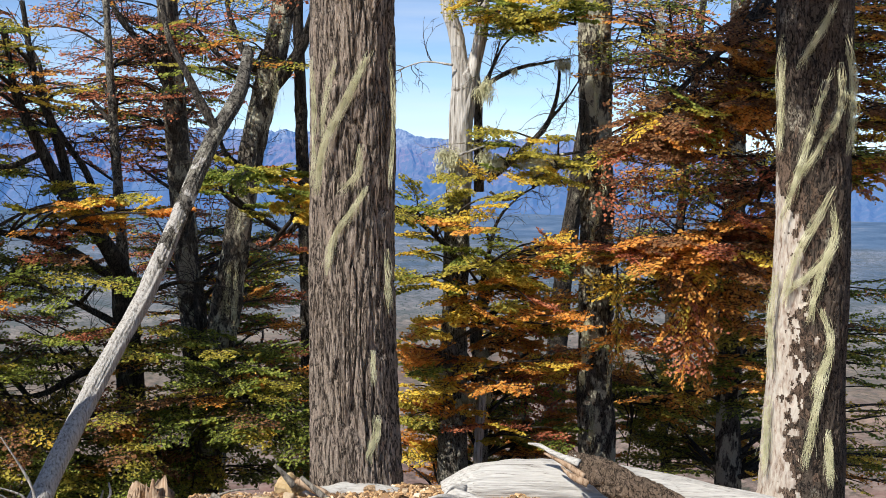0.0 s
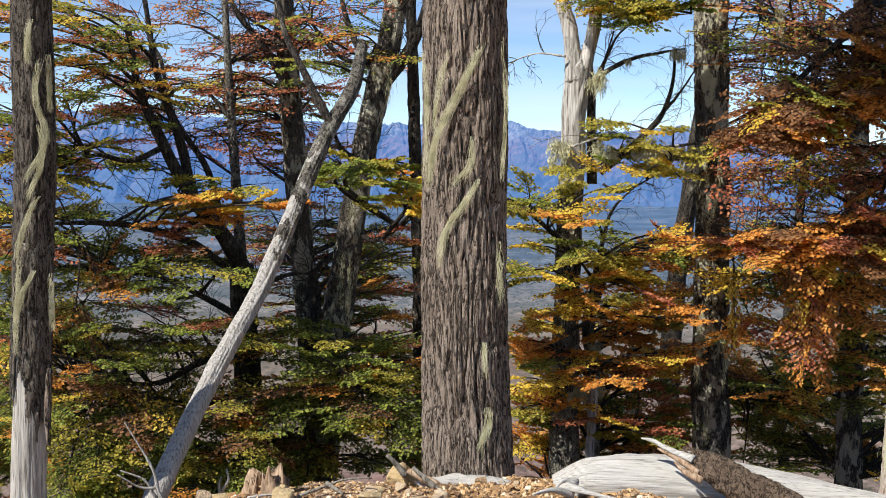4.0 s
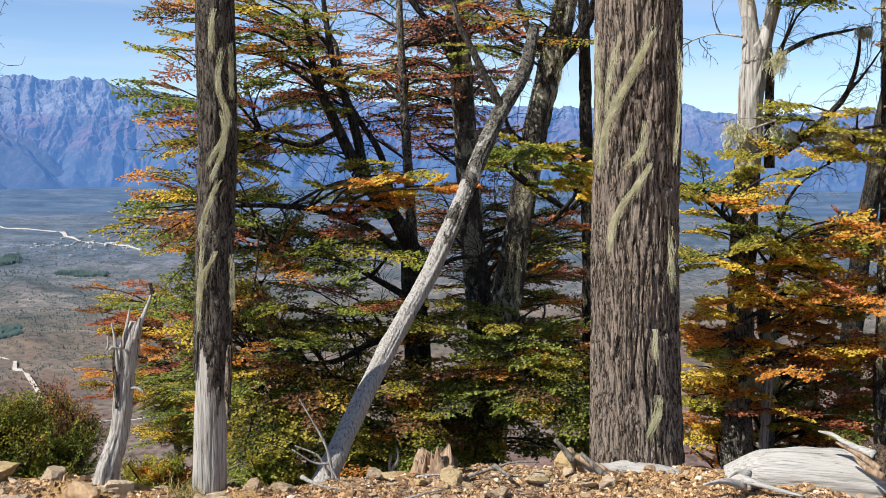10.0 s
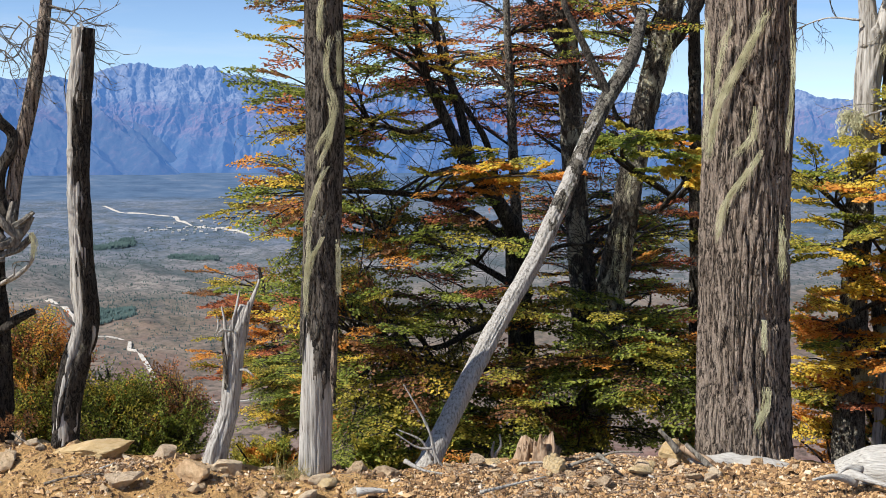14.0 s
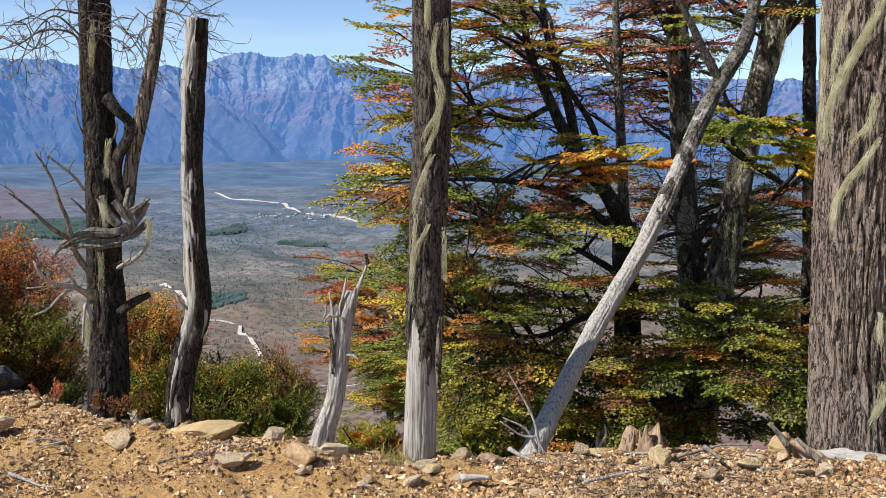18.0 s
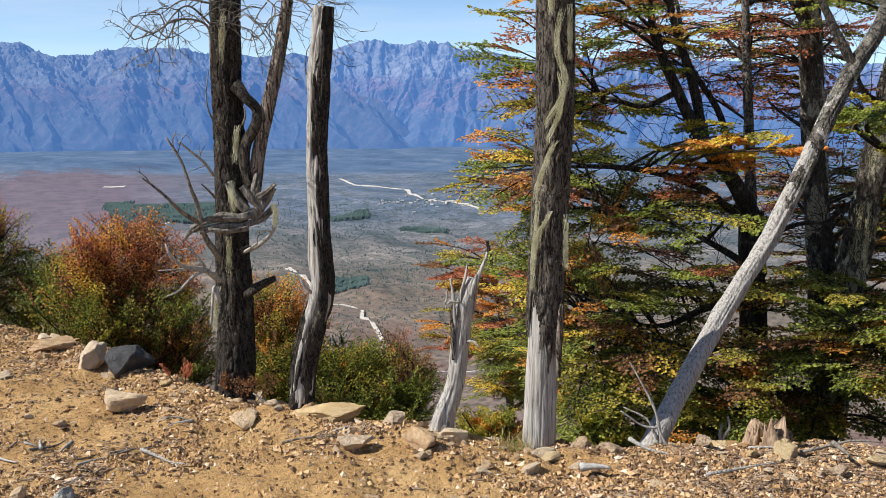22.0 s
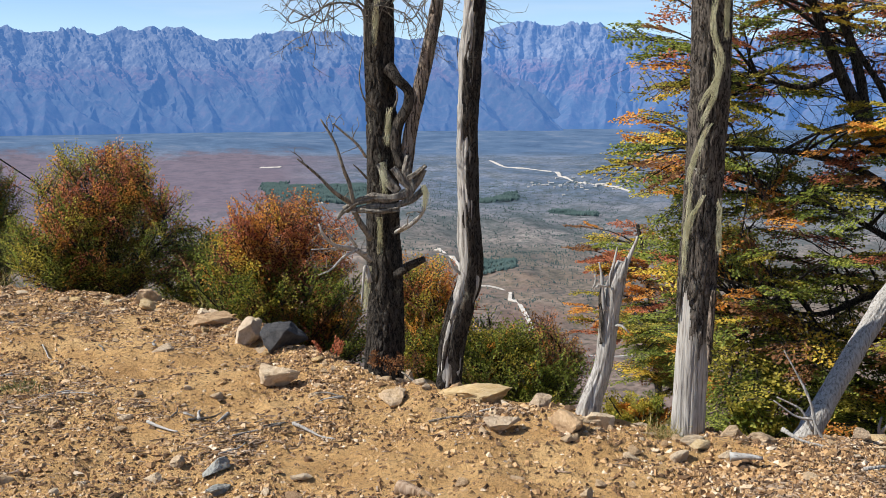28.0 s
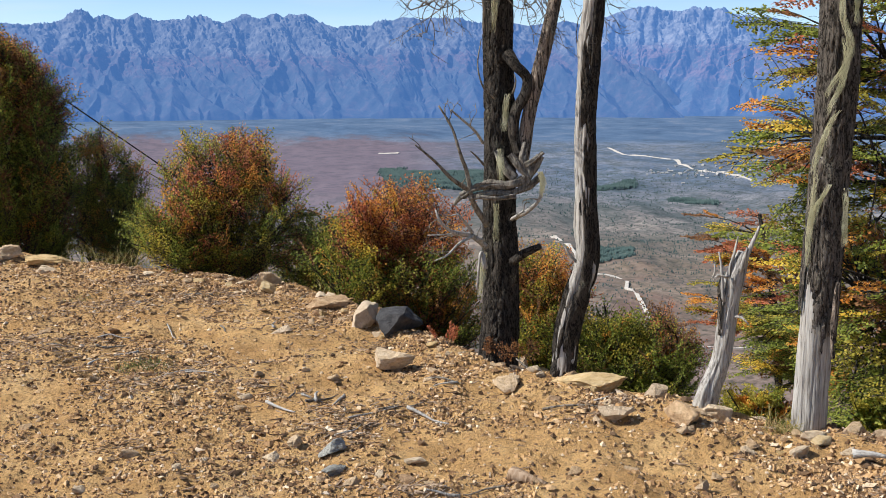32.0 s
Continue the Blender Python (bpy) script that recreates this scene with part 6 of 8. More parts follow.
c2.fill([(-16.28, 8.37), (-17.09, 2.13), (-14.29, -1.28), (-10.04, -1.24), (-10.05, 8.67)], 10.6, 1.0, 48, (1, 0.8, 0.2, 1.6, 5, 0.4), HB, thin=True)
c2.fill([(-15.85, -2.63), (-14.32, -7.47), (-8.95, -7.54), (-7.32, -3.69), (-11.12, -1.25)], 11, 1.0, 24, (2, 1, 0.2, 1.8, 2.5, 1.0), HB, thin=True)
c2.parts(twin, "thin scattered red and rust leaves")
P, Rr = rooted(I_PTS, [0.144, 0.116, 0.107, 0.102, 0.107, 0.093, 0.079], 6)
bent = thing("tree", P[0], "dark bent trunk hung with lichen and forking above", "tree")
part("trunk", tube_mesh("trunk", P, Rr, BARK_SHAG, P[0], sides=60, step=0.02, rough=0.12, furrow=0.018, count=16, seed=231, long=6), bent)
I_LIMBS = [([(-1.453, 9.489, 2.275), (-1.261, 9.416, 2.499), (-1.128, 9.433, 2.726), (-1.041, 9.443, 3.042)], 26, 12), ([(-1.594, 9.467, 1.68), (-1.723, 9.342, 1.769), (-1.791, 9.228, 1.946)], 14, 6), ([(-1.409, 9.496, 2.548), (-1.675, 9.453, 2.496), (-1.914, 9.509, 2.678), (-2.109, 9.57, 2.954)], 12, 5),
           ([(-1.652, 9.457, 1.129), (-1.479, 9.384, 1.045), (-1.287, 9.312, 1.144), (-1.141, 9.23, 1.241)], 10, 4), ([(-2.027, 9.486, 0.097), (-2.005, 9.491, 0.472), (-2.034, 9.587, 0.741)], 24, 10), ([(-1.697, 9.449, 1.496), (-1.785, 9.433, 1.678), (-1.939, 9.402, 1.54)], 10, 4),
           ([(-1.453, 9.489, 2.366), (-1.648, 9.559, 2.642), (-1.778, 9.637, 2.968), (-1.822, 9.629, 3.33)], 14, 6), ([(-2.155, 9.56, 2.132), (-2.414, 9.498, 2.625), (-2.645, 9.436, 2.93), (-2.747, 9.407, 3.28)], 16, 7), ([(-2.198, 9.55, 2.633), (-2.392, 9.504, 2.762), (-2.604, 9.448, 2.887)], 8, 4)]
for k, (q, w0, w1) in enumerate(I_LIMBS):
    part("limb", tube_mesh("limb", q, np.linspace(w0, w1, len(q)) * 9.6 / 4122.8, BARK_DARK, P[0], sides=12, step=0.05, rough=0.12, furrow=0.006, count=6, seed=240 + k), bent)
for k, q in enumerate(([(-1.704, 9.244, 0.962), (-1.726, 9.24, 0.509)], [(-1.639, 9.256, 0.961), (-1.673, 9.25, 0.326)], [(-1.813, 9.224, 0.51), (-1.848, 9.217, 0.055)], [(-1.605, 9.262, 1.547), (-1.639, 9.256, 1.232)], [(-1.336, 9.305, 2.489), (-1.356, 9.302, 2.132)])):
    lichen(bent, "lichen", q, 0.05, 70, 250 + k, 0.03)
for k, lq in enumerate(I_LIMBS):
    bare_twigs(bent, lq[0], 18, 740 + k, 0.55)
IB = bones_of(P, *[q[0] for q in I_LIMBS])
c3 = Crown(303, 0.03)
c3.fill([(-14.50, 8.46), (-13.22, 4.35), (-6.81, 2.90), (-6.30, 8.80)], 9.6, 0.9, 18, (3, 2, 0.5, 2, 2, 0.3), IB, thin=True)
c3.fill([(-9.51, -0.41), (-9.10, -1.64), (-6.78, -1.75), (-6.65, -0.65), (-7.88, -0.12)], 7.6, 0.3, 5, (4, 4, 0.6, 0.6, 0, 0), IB, size=0.36)
c3.fill([(-8.15, -1.77), (-7.87, -2.54), (-6.92, -2.44), (-7.06, -1.76)], 7.5, 0.15, 2, (0, 2, 3, 0, 0, 0), IB, size=0.26)
c3.fill([(-9.77, -3.70), (-9.22, -9.72), (-6.45, -11.38), (-6.50, -3.68)], 10.5, 1.0, 24, (4, 2, 0.3, 0.8, 1.6, 1), IB)
c3.fill([(-14.32, -8.54), (-14.88, -14.87), (-6.43, -15.42), (-6.46, -10.29), (-10.04, -8.35)], 9.2, 0.8, 36, (8, 3.4, 0.2, 0.8, 0, 0.8), IB)
c3.parts(bent, "sparse green and rust leaf sprays")
P, Rr = rooted(K_PTS, [0.065, 0.06, 0.055, 0.05], 6)
thin_tree = thing("tree", P[0], "thin dark trunk half hidden among other trees", "tree")
part("trunk", tube_mesh("trunk", P, Rr, BARK_DARK, P[0], sides=28, step=0.04, rough=0.1, furrow=0.014, count=7, seed=261), thin_tree)

# yellow boughs of the forked tree
c4 = Crown(304)
BB = np.concatenate([B_BONES, B_BONES2])
c4.fill([(-2.37, -1.15), (-2.30, -7.53), (3.29, -7.45), (3.17, -1.07), (1.22, -0.27)], 8.8, 0.9, 16, (3, 6, 2.2, 0.8, 0, 0), BB, size=0.5)
c4.fill([(1.47, 1.66), (2.62, -1.08), (6.49, -1.57), (6.43, 1.18), (3.94, 2.11)], 9, 0.6, 12, (2, 5, 2, 0.5, 0, 0), BB, size=0.45)
c4.fill([(2.11, -3.58), (2.73, -7.46), (6.34, -7.37), (6.68, -3.78)], 9, 0.8, 15, (1, 3, 5, 3, 0, 0), BB, size=0.5)
c4.fill([(-2.30, -7.81), (-2.26, -11.38), (6.16, -11.76), (6.61, -6.81), (2.16, -6.92)], 9.1, 0.9, 30, (0.8, 1.6, 4, 8, 1.0, 0.2), BB, size=0.5)
c4.fill([(-2.26, -11.11), (-2.23, -14.10), (6.49, -13.91), (6.43, -11.21)], 9.3, 0.8, 21, (4, 3, 2.5, 6, 0.5, 0), BB, size=0.5)
c4.fill([(-2.65, -1.43), (-2.63, -3.09), (-1.80, -3.08), (-1.81, -1.70)], 8.5, 0.4, 3, (4, 4, 0, 0, 0, 0), BB)
c4.fill([(2.18, -4.66), (6.93, -3.74), (7.09, -9.99), (2.32, -11.53)], 9.6, 0.7, 25, (0.6, 1.4, 3.6, 7, 1.4, 0.6), BB, size=0.5)
c4.fill([(2.29, -9.90), (7.08, -9.45), (7.21, -14.54), (2.38, -14.77)], 10.2, 0.7, 21, (2.2, 1.6, 1.4, 6, 0.6, 1.6), BB, size=0.5)
c4.fill([(-2.35, -7.79), (0.16, -7.75), (0.28, -14.84), (-2.26, -14.90)], 9.6, 0.7, 16, (3, 2, 1.6, 5, 1.2, 0.4), BB, size=0.5)
c4.fill([(1.26, 8.12), (6.75, 8.33), (6.54, 6.24), (4.68, 5.72), (1.70, 6.26)], 8.6, 0.4, 18, (4, 4, 1.6, 0.6, 0, 0), bones_of(B_PTS, [(0.27, 8.696, 2.949), (0.501, 8.686, 2.868), (0.746, 8.668, 2.824), (0.949, 8.648, 2.783)]), size=0.5, rise=-0.2)
c4.parts(forked, "yellow, orange and olive leaf sprays")

# russet crown over the small mossy trunk
RL = [([(2.474, 8.236, 3.195), (1.981, 7.648, 2.727), (1.676, 7.72, 2.383), (1.361, 7.782, 2.105), (1.041, 7.831, 1.929)], 0.034, 0.006), ([(2.49, 8.232, 2.689), (2.05, 7.733, 2.408), (1.776, 7.8, 2.166), (1.492, 7.86, 1.978), (1.235, 7.904, 1.911)], 0.022, 0.004), ([(2.285, 8.912, 1.22), (1.846, 7.99, 1.31), (1.549, 8.052, 1.243), (1.284, 8.099, 1.169), (1.053, 8.132, 1.139)], 0.030, 0.006), ([(2.277, 8.914, 1.479), (2.215, 8.103, 1.622), (2.149, 8.121, 1.424), (1.818, 8.201, 1.177)], 0.020, 0.004), ([(2.269, 8.916, 1.737), (1.963, 8.578, 1.859), (1.729, 8.629, 1.752), (1.448, 8.68, 1.601), (1.286, 8.706, 1.513)], 0.026, 0.005),
      ([(2.302, 8.907, 0.697), (1.93, 8.483, 0.909), (1.611, 8.55, 0.918), (1.329, 8.598, 0.805)], 0.018, 0.004), ([(2.314, 8.904, 0.258), (2.099, 9.163, 0.392), (1.795, 9.227, 0.424), (1.446, 9.288, 0.364)], 0.020, 0.004), ([(2.335, 9.002, -0.115), (2.111, 9.57, -0.096), (1.751, 9.642, -0.235), (1.427, 9.696, -0.203)], 0.022, 0.005), ([(2.28, 8.913, 2.422), (1.989, 9.392, 2.676), (1.769, 9.436, 2.812), (1.411, 9.496, 2.993)], 0.016, 0.004)]
for k, (q, w0, w1) in enumerate(RL):
    part("limb", tube_mesh("limb", q, np.linspace(w0, w1, len(q)), BARK_DARK, np.asarray(russet.location), sides=10, step=0.05, rough=0.12, seed=270 + k), russet)
    bare_twigs(russet, q, 10, 760 + k, 0.5)
lichen(russet, "lichen", [(1.603, 8.856, 2.976), (1.615, 8.854, 2.788), (1.629, 8.851, 2.577)], 0.045, 150, 790, 0.02)
lichen(russet, "lichen", [(1.421, 8.583, 1.727), (1.431, 8.581, 1.603), (1.443, 8.579, 1.478)], 0.05, 90, 791, 0.02)
EB = bones_of(E_PTS, *[q[0] for q in RL])
c5 = Crown(305)
FAN = bones_of(RL[0][0], RL[1][0])
# russet fan: shade over it put into the hues, more dark leaves
c5.fill([(7.38, 1.30), (10.17, 3.06), (11.99, 4.40), (13.77, 6.12), (14.88, 7.82), (16.24, 8.80), (16.92, 3.90), (15.97, 1.93), (13.39, 1.57), (10.23, 0.89)], 7.9, 0.35, 66, (0.3, 1.0, 0.5, 2.4, 0.6, 7.0), FAN, spacing=0.15, size=0.5, tilt=-0.25, bare=0.1, reach=1.2)
c5.fill([(18.50, 8.22), (21.17, 8.13), (21.53, -0.75), (20.07, -0.78), (19.01, 1.29)], 8.0, 0.5, 34, (1.5, 1.5, 1.0, 2.5, 0.8, 5), EB, spacing=0.16, tilt=-0.2)
c5.fill([(7.24, -4.20), (10.07, -3.20), (12.98, -2.21), (16.31, -0.71), (16.45, -4.71), (12.81, -5.30), (9.31, -5.20)], 8.2, 0.5, 46, (0.2, 0.3, 0.4, 2.6, 4.0, 4.5), bones_of(RL[2][0], RL[3][0]), spacing=0.16, size=0.52, tilt=-0.12, reach=1.4)
c5.fill([(8.22, 0.24), (16.24, 1.54), (16.32, -0.98), (11.40, -2.57), (8.44, -3.05)], 8.8, 0.8, 36, (1.0, 1.6, 0.6, 1.6, 2.2, 3.0), EB, thin=True, tilt=-0.1)
c5.fill([(7.90, 7.78), (13.97, 8.09), (11.59, 4.85), (8.84, 2.56), (8.15, 3.10)], 9.6, 0.9, 34, (2.0, 1.4, 0.5, 1.2, 2.4, 1.6), EB, thin=True, size=0.7)
c5.fill([(8.27, -5.06), (16.44, -4.44), (16.51, -6.57), (13.18, -8.88), (8.58, -8.67)], 8.7, 0.7, 33, (0.8, 2.0, 3.0, 7.0, 1.5, 0.6), EB, spacing=0.18)
c5.fill([(8.43, -8.13), (13.71, -8.72), (16.01, -7.00), (16.14, -10.71), (8.51, -11.40)], 9.4, 0.9, 24, (3.0, 4.0, 2.4, 4.4, 0.3, 0.4), EB)
c5.fill([(8.49, -10.58), (16.12, -10.18), (16.28, -14.62), (8.61, -15.15)], 10.4, 0.9, 35, (7, 4, 1.2, 2.4, 0, 0.8), EB)
c5.fill([(19.27, -5.78), (21.94, -5.12), (22.09, -8.72), (19.40, -9.17)], 9.5, 0.8, 12, (8, 3, 0.6, 0.5, 0, 0.6), EB, thin=True)
c5.fill([(19.41, -9.43), (22.33, -8.70), (22.56, -14.25), (19.61, -14.57)], 10, 0.8, 16, (5, 3, 2.5, 0.6, 0, 0), EB, thin=True)
c5.parts(russet, "russet, orange and green leaf sprays")

# orange young tree beyond the snag
P = [np.asarray((-6.314, 12.495, -2.196)), np.asarray((-6.422, 12.44, -0.937)), np.asarray((-6.588, 12.353, 0.025))]
P, Rr = rooted(P, [0.05, 0.04, 0.02])
young = thing("tree", P[0], "slender young beech turning orange at the tips", "tree")
part("trunk", tube_mesh("trunk", P, Rr, BARK_DARK, P[0], sides=12, step=0.06, rough=0.1, seed=281), young)
c6 = Crown(306)
c6.fill([(-30.62, -6.30), (-30.81, -9.68), (-31.27, -12.35), (-28.70, -12.72), (-26.75, -10.33), (-26.71, -6.77)], 13.6, 0.8, 30, (1, 2.5, 0.8, 4, 1.6, 2.2), bones_of(P), size=0.55)
c6.fill([(-28.13, -11.39), (-27.90, -14.63), (-24.29, -15.28), (-23.14, -11.49)], 12.5, 0.8, 36, (4, 5, 1, 1, 0, 0.4), bones_of(P), size=0.6)
c6.parts(young, "orange and yellow leaf sprays")

# ---------------------------------------------------------------- shrubs along the shoulder
def shrub(stems, fills, label, seed, leaf=0.03, stem_r=0.02):
    """A bushy young beech: several stems from one stool and a crown of upswept twigs."""
    base = np.asarray(stems[0][0], float)
    base[2] = float(ground_z(base[0], base[1]))
    ob = thing("shrub", base, label, "shrub", "young beeches along the shoulder")
    cr = Crown(seed, leaf * 0.68)
    paths = []
    for k, q in enumerate(stems):
        q = [np.asarray(p, float) for p in q]
        q[0] = np.array([q[0][0], q[0][1], float(ground_z(q[0][0], q[0][1])) - 0.05])
        part("stem", tube_mesh("stem", q, np.linspace(stem_r, 0.006, len(q)), BARK_DARK, base, sides=8, step=0.06, rough=0.12, seed=seed + k), ob)
        paths.append(q)
    bones = bones_of(*paths)
    for poly, d, depth, n, hue, kw in fills:
        cr.fill(poly, d, depth, int(n * 1.35), hue, bones, **kw)
    cr.parts(ob)
    return ob


UPW = dict(rise=1.3, size=0.46, spacing=0.115, tilt=0.45, r0=0.006, reach=1.1, roll=0.5, thin=True, flatten=1.0)
shrub([[(-8.897, 6.469, -0.205), (-8.903, 6.46, 0.28), (-8.983, 6.349, 0.813)], [(-8.897, 6.469, -0.205), (-8.81, 6.586, 0.275), (-8.675, 6.764, 0.749)], [(-8.897, 6.469, -0.205), (-9.084, 6.204, 0.183), (-9.216, 6.005, 0.614)], [(-8.897, 6.469, -0.205), (-8.686, 6.75, 0.108), (-8.499, 6.983, 0.424)], [(-8.897, 6.469, -0.205), (-9.032, 6.624, 0.36), (-9.15, 6.631, 0.838)]],
      [([(-56.90, -5.63), (-55.77, -3.82), (-54.29, -3.39), (-52.29, -3.96), (-50.71, -6.05), (-52.11, -7.12), (-55.90, -7.01)], 11, 0.5, 80, (3.0, 4.0, 0.1, 3.0, 2.6, 1.6), UPW),
       ([(-58.00, -6.67), (-58.74, -8.52), (-57.88, -9.91), (-53.57, -10.09), (-50.25, -9.92), (-49.92, -7.71), (-51.27, -6.58), (-56.67, -6.45)], 10.9, 0.5, 92, (6, 5.5, 0.1, 1.4, 0.7, 1), UPW)],
      "bushy young beech with olive and copper leaves", 401)
shrub([[(-6.815, 6.761, -0.33), (-6.829, 6.747, 0.057), (-6.875, 6.7, 0.534)], [(-6.815, 6.761, -0.33), (-7.008, 6.561, 0.108), (-7.132, 6.426, 0.444)], [(-6.815, 6.761, -0.33), (-6.644, 6.93, 0.103), (-6.574, 6.996, 0.436)], [(-6.815, 6.761, -0.33), (-6.919, 6.94, 0.167), (-6.866, 6.993, 0.555)]],
      [([(-48.55, -8.29), (-47.68, -6.65), (-45.72, -6.06), (-43.77, -6.54), (-42.38, -8.63), (-42.95, -10.02), (-47.45, -9.70)], 9.6, 0.45, 66, (0.4, 0.8, 0.2, 4.0, 8, 0.8), UPW),
       ([(-49.68, -9.10), (-48.55, -8.29), (-47.45, -9.70), (-42.38, -9.74), (-41.54, -11.13), (-41.54, -13.90), (-44.67, -13.06), (-47.48, -11.36), (-50.81, -10.18)], 9.4, 0.5, 90, (7, 3, 0.3, 1.5, 1.0, 0.8), UPW)],
      "bushy young beech, red above and green below", 402)
shrub([[(-8.663, 7.563, -0.497), (-8.623, 7.609, -0.211), (-8.655, 7.572, 0.131)], [(-8.663, 7.563, -0.497), (-8.768, 7.441, -0.149), (-8.837, 7.359, 0.08)]],
      [([(-51.18, -8.38), (-51.65, -10.43), (-47.48, -11.22), (-46.73, -8.60), (-48.81, -7.51)], 11.5, 0.5, 74, (7, 3, 0.4, 0.8, 0.2, 0.8), UPW)], "low green young beech between taller shrubs", 403)
shrub([[(-5.732, 7.196, -0.71), (-5.753, 7.18, -0.289), (-5.773, 7.164, 0.081)], [(-5.732, 7.196, -0.71), (-5.628, 7.278, -0.286), (-5.578, 7.316, 0.038)]],
      [([(-39.99, -10.57), (-39.01, -9.18), (-37.61, -9.72), (-37.03, -11.64), (-37.29, -13.02), (-39.83, -13.06)], 9.2, 0.4, 40, (2, 3, 0.6, 3.5, 1.0, 2), UPW),
       ([(-40.12, -12.51), (-40.10, -15.54), (-36.97, -15.76), (-36.73, -12.46)], 9, 0.4, 40, (5, 5, 0.6, 1, 0, 0.6), UPW)], "bushy young beech, orange over olive green", 404)
shrub([[(-5.125, 7.398, -0.824), (-5.166, 7.369, -0.459), (-5.207, 7.341, -0.099)], [(-5.125, 7.398, -0.824), (-4.986, 7.493, -0.452), (-4.917, 7.538, -0.268)], [(-5.125, 7.398, -0.824), (-4.8, 7.613, -0.624), (-4.733, 7.655, -0.35)]],
      [([(-36.19, -12.5), (-35.09, -12.3), (-33.68, -13.2), (-33.35, -14.6), (-36.42, -14.65)], 9, 0.4, 44, (6, 4, 0.3, 0.8, 0, 0.6), UPW),
       ([(-36.72, -13.84), (-36.69, -15.75), (-33.58, -16.46), (-30.68, -16.31), (-30.74, -14.17), (-33.38, -12.92)], 8.8, 0.4, 56, (8, 2, 0.1, 0.3, 0, 0.8), UPW),
       ([(-33.39, -12.79), (-32.30, -12.34), (-31.04, -13.37), (-30.87, -14.44), (-33.08, -14.27)], 9.2, 0.3, 22, (0.6, 0.8, 0, 1, 0.3, 4), UPW)], "dark green young beech with brown twig tips", 405)
shrub([[(-3.859, 7.235, -0.748), (-3.897, 7.215, -0.628), (-3.934, 7.195, -0.507)], [(-3.859, 7.235, -0.748), (-3.762, 7.286, -0.616), (-3.698, 7.319, -0.488)]],
      [([(-29.61, -15.45), (-29.70, -16.79), (-26.20, -17.06), (-26.27, -15.49), (-28.15, -15.09)], 8.2, 0.4, 30, (4, 5, 0.5, 1, 0.1, 1), dict(UPW, size=0.22))], "low olive shrub behind the snag", 406)
shrub([[(-3.001, 7.416, -0.645), (-3.001, 7.416, -0.482), (-3.037, 7.401, -0.36)], [(-3.001, 7.416, -0.645), (-2.817, 7.488, -0.525), (-2.742, 7.515, -0.404)]],
      [([(-24.29, -15.55), (-24.30, -17.15), (-19.76, -17.22), (-19.76, -15.61), (-22.03, -15.05)], 8, 0.4, 34, (7, 5, 0.4, 0.3, 0, 0.3), dict(UPW, size=0.2))], "low green shrub below the shoulder", 407)
shrub([[(-12.58, 6.144, -0.346), (-12.568, 6.168, 0.621), (-12.527, 6.251, 1.691)], [(-12.513, 6.28, -0.355), (-12.474, 6.356, 0.613), (-12.436, 6.43, 1.564)], [(-12.43, 6.441, -0.398), (-12.381, 6.535, 0.413), (-12.346, 6.602, 1.245)], [(-12.632, 6.036, -0.338), (-12.683, 5.928, 0.63), (-12.678, 5.938, 1.755)], [(-12.472, 6.36, -0.393), (-12.777, 6.642, 0.444), (-12.739, 6.714, 1.363)]],
      [([(-65.28, 1.53), (-63.41, 0.90), (-62.48, 0.27), (-61.38, -2.33), (-62.42, -3.09), (-66.01, -2.50)], 14, 0.6, 150, (3.5, 0.8, 0, 0.6, 0.6, 6), dict(UPW, reach=1.6, size=0.5)),
       ([(-65.98, -1.99), (-61.88, -2.32), (-60.99, -4.44), (-61.24, -6.81), (-66.28, -6.57)], 14, 0.7, 210, (9, 0.6, 0, 0.2, 0, 2.4), dict(UPW, reach=1.6, size=0.5)),
       ([(-66.28, -6.57), (-61.24, -6.81), (-61.33, -8.66), (-66.38, -8.11)], 14, 0.6, 60, (8, 1.5, 0.1, 0.3, 0, 1), dict(UPW, reach=1.2, size=0.4))], "tall many-stemmed young beech, dark green and rust", 408, 0.034, 0.035)
shrub([[(-12.482, 7.379, -0.519), (-12.486, 7.371, -0.001), (-12.503, 7.343, 0.681)], [(-12.482, 7.379, -0.519), (-12.385, 7.54, -0.009), (-12.339, 7.615, 0.468)], [(-12.581, 7.209, -0.509), (-12.599, 7.177, 0.076), (-12.602, 7.172, 0.619)]],
      [([(-60.95, -3.65), (-59.63, -2.68), (-58.04, -4.52), (-57.95, -5.60), (-61.04, -5.50)], 14.5, 0.4, 36, (4, 3, 0.3, 1.5, 0.4, 3), dict(UPW, size=0.42)),
       ([(-61.17, -5.49), (-57.82, -5.60), (-58.11, -9.09), (-61.34, -8.79)], 14.3, 0.5, 80, (7, 4, 0.3, 0.5, 0, 0.8), dict(UPW, size=0.46))], "young beech with green and yellowing leaves", 409)

# ---------------------------------------------------------------- cable
def cable(pts, r, label):
    p, _, _ = resample(pts, [1] * len(pts), 0.4)
    ob = new("cable", tube_mesh("cable", p, [r] * len(p), CABLE, p[0], sides=6, step=0.5))
    ob.location = p[0]
    return tagged(ob, label, "cable")


cable([(-14.225, 6.157, 2.507), (-13.336, 7.292, 1.38), (-12.561, 8.199, 0.506), (-11.686, 9.082, -0.444)], 0.009, "black overhead cable running down past the young beeches")
cable([(-14.697, 6.324, 2.022), (-13.695, 7.471, 1.086), (-12.806, 8.188, 0.4), (-11.855, 8.86, -0.292)], 0.005, "thin black overhead wire running down past the shrubs")


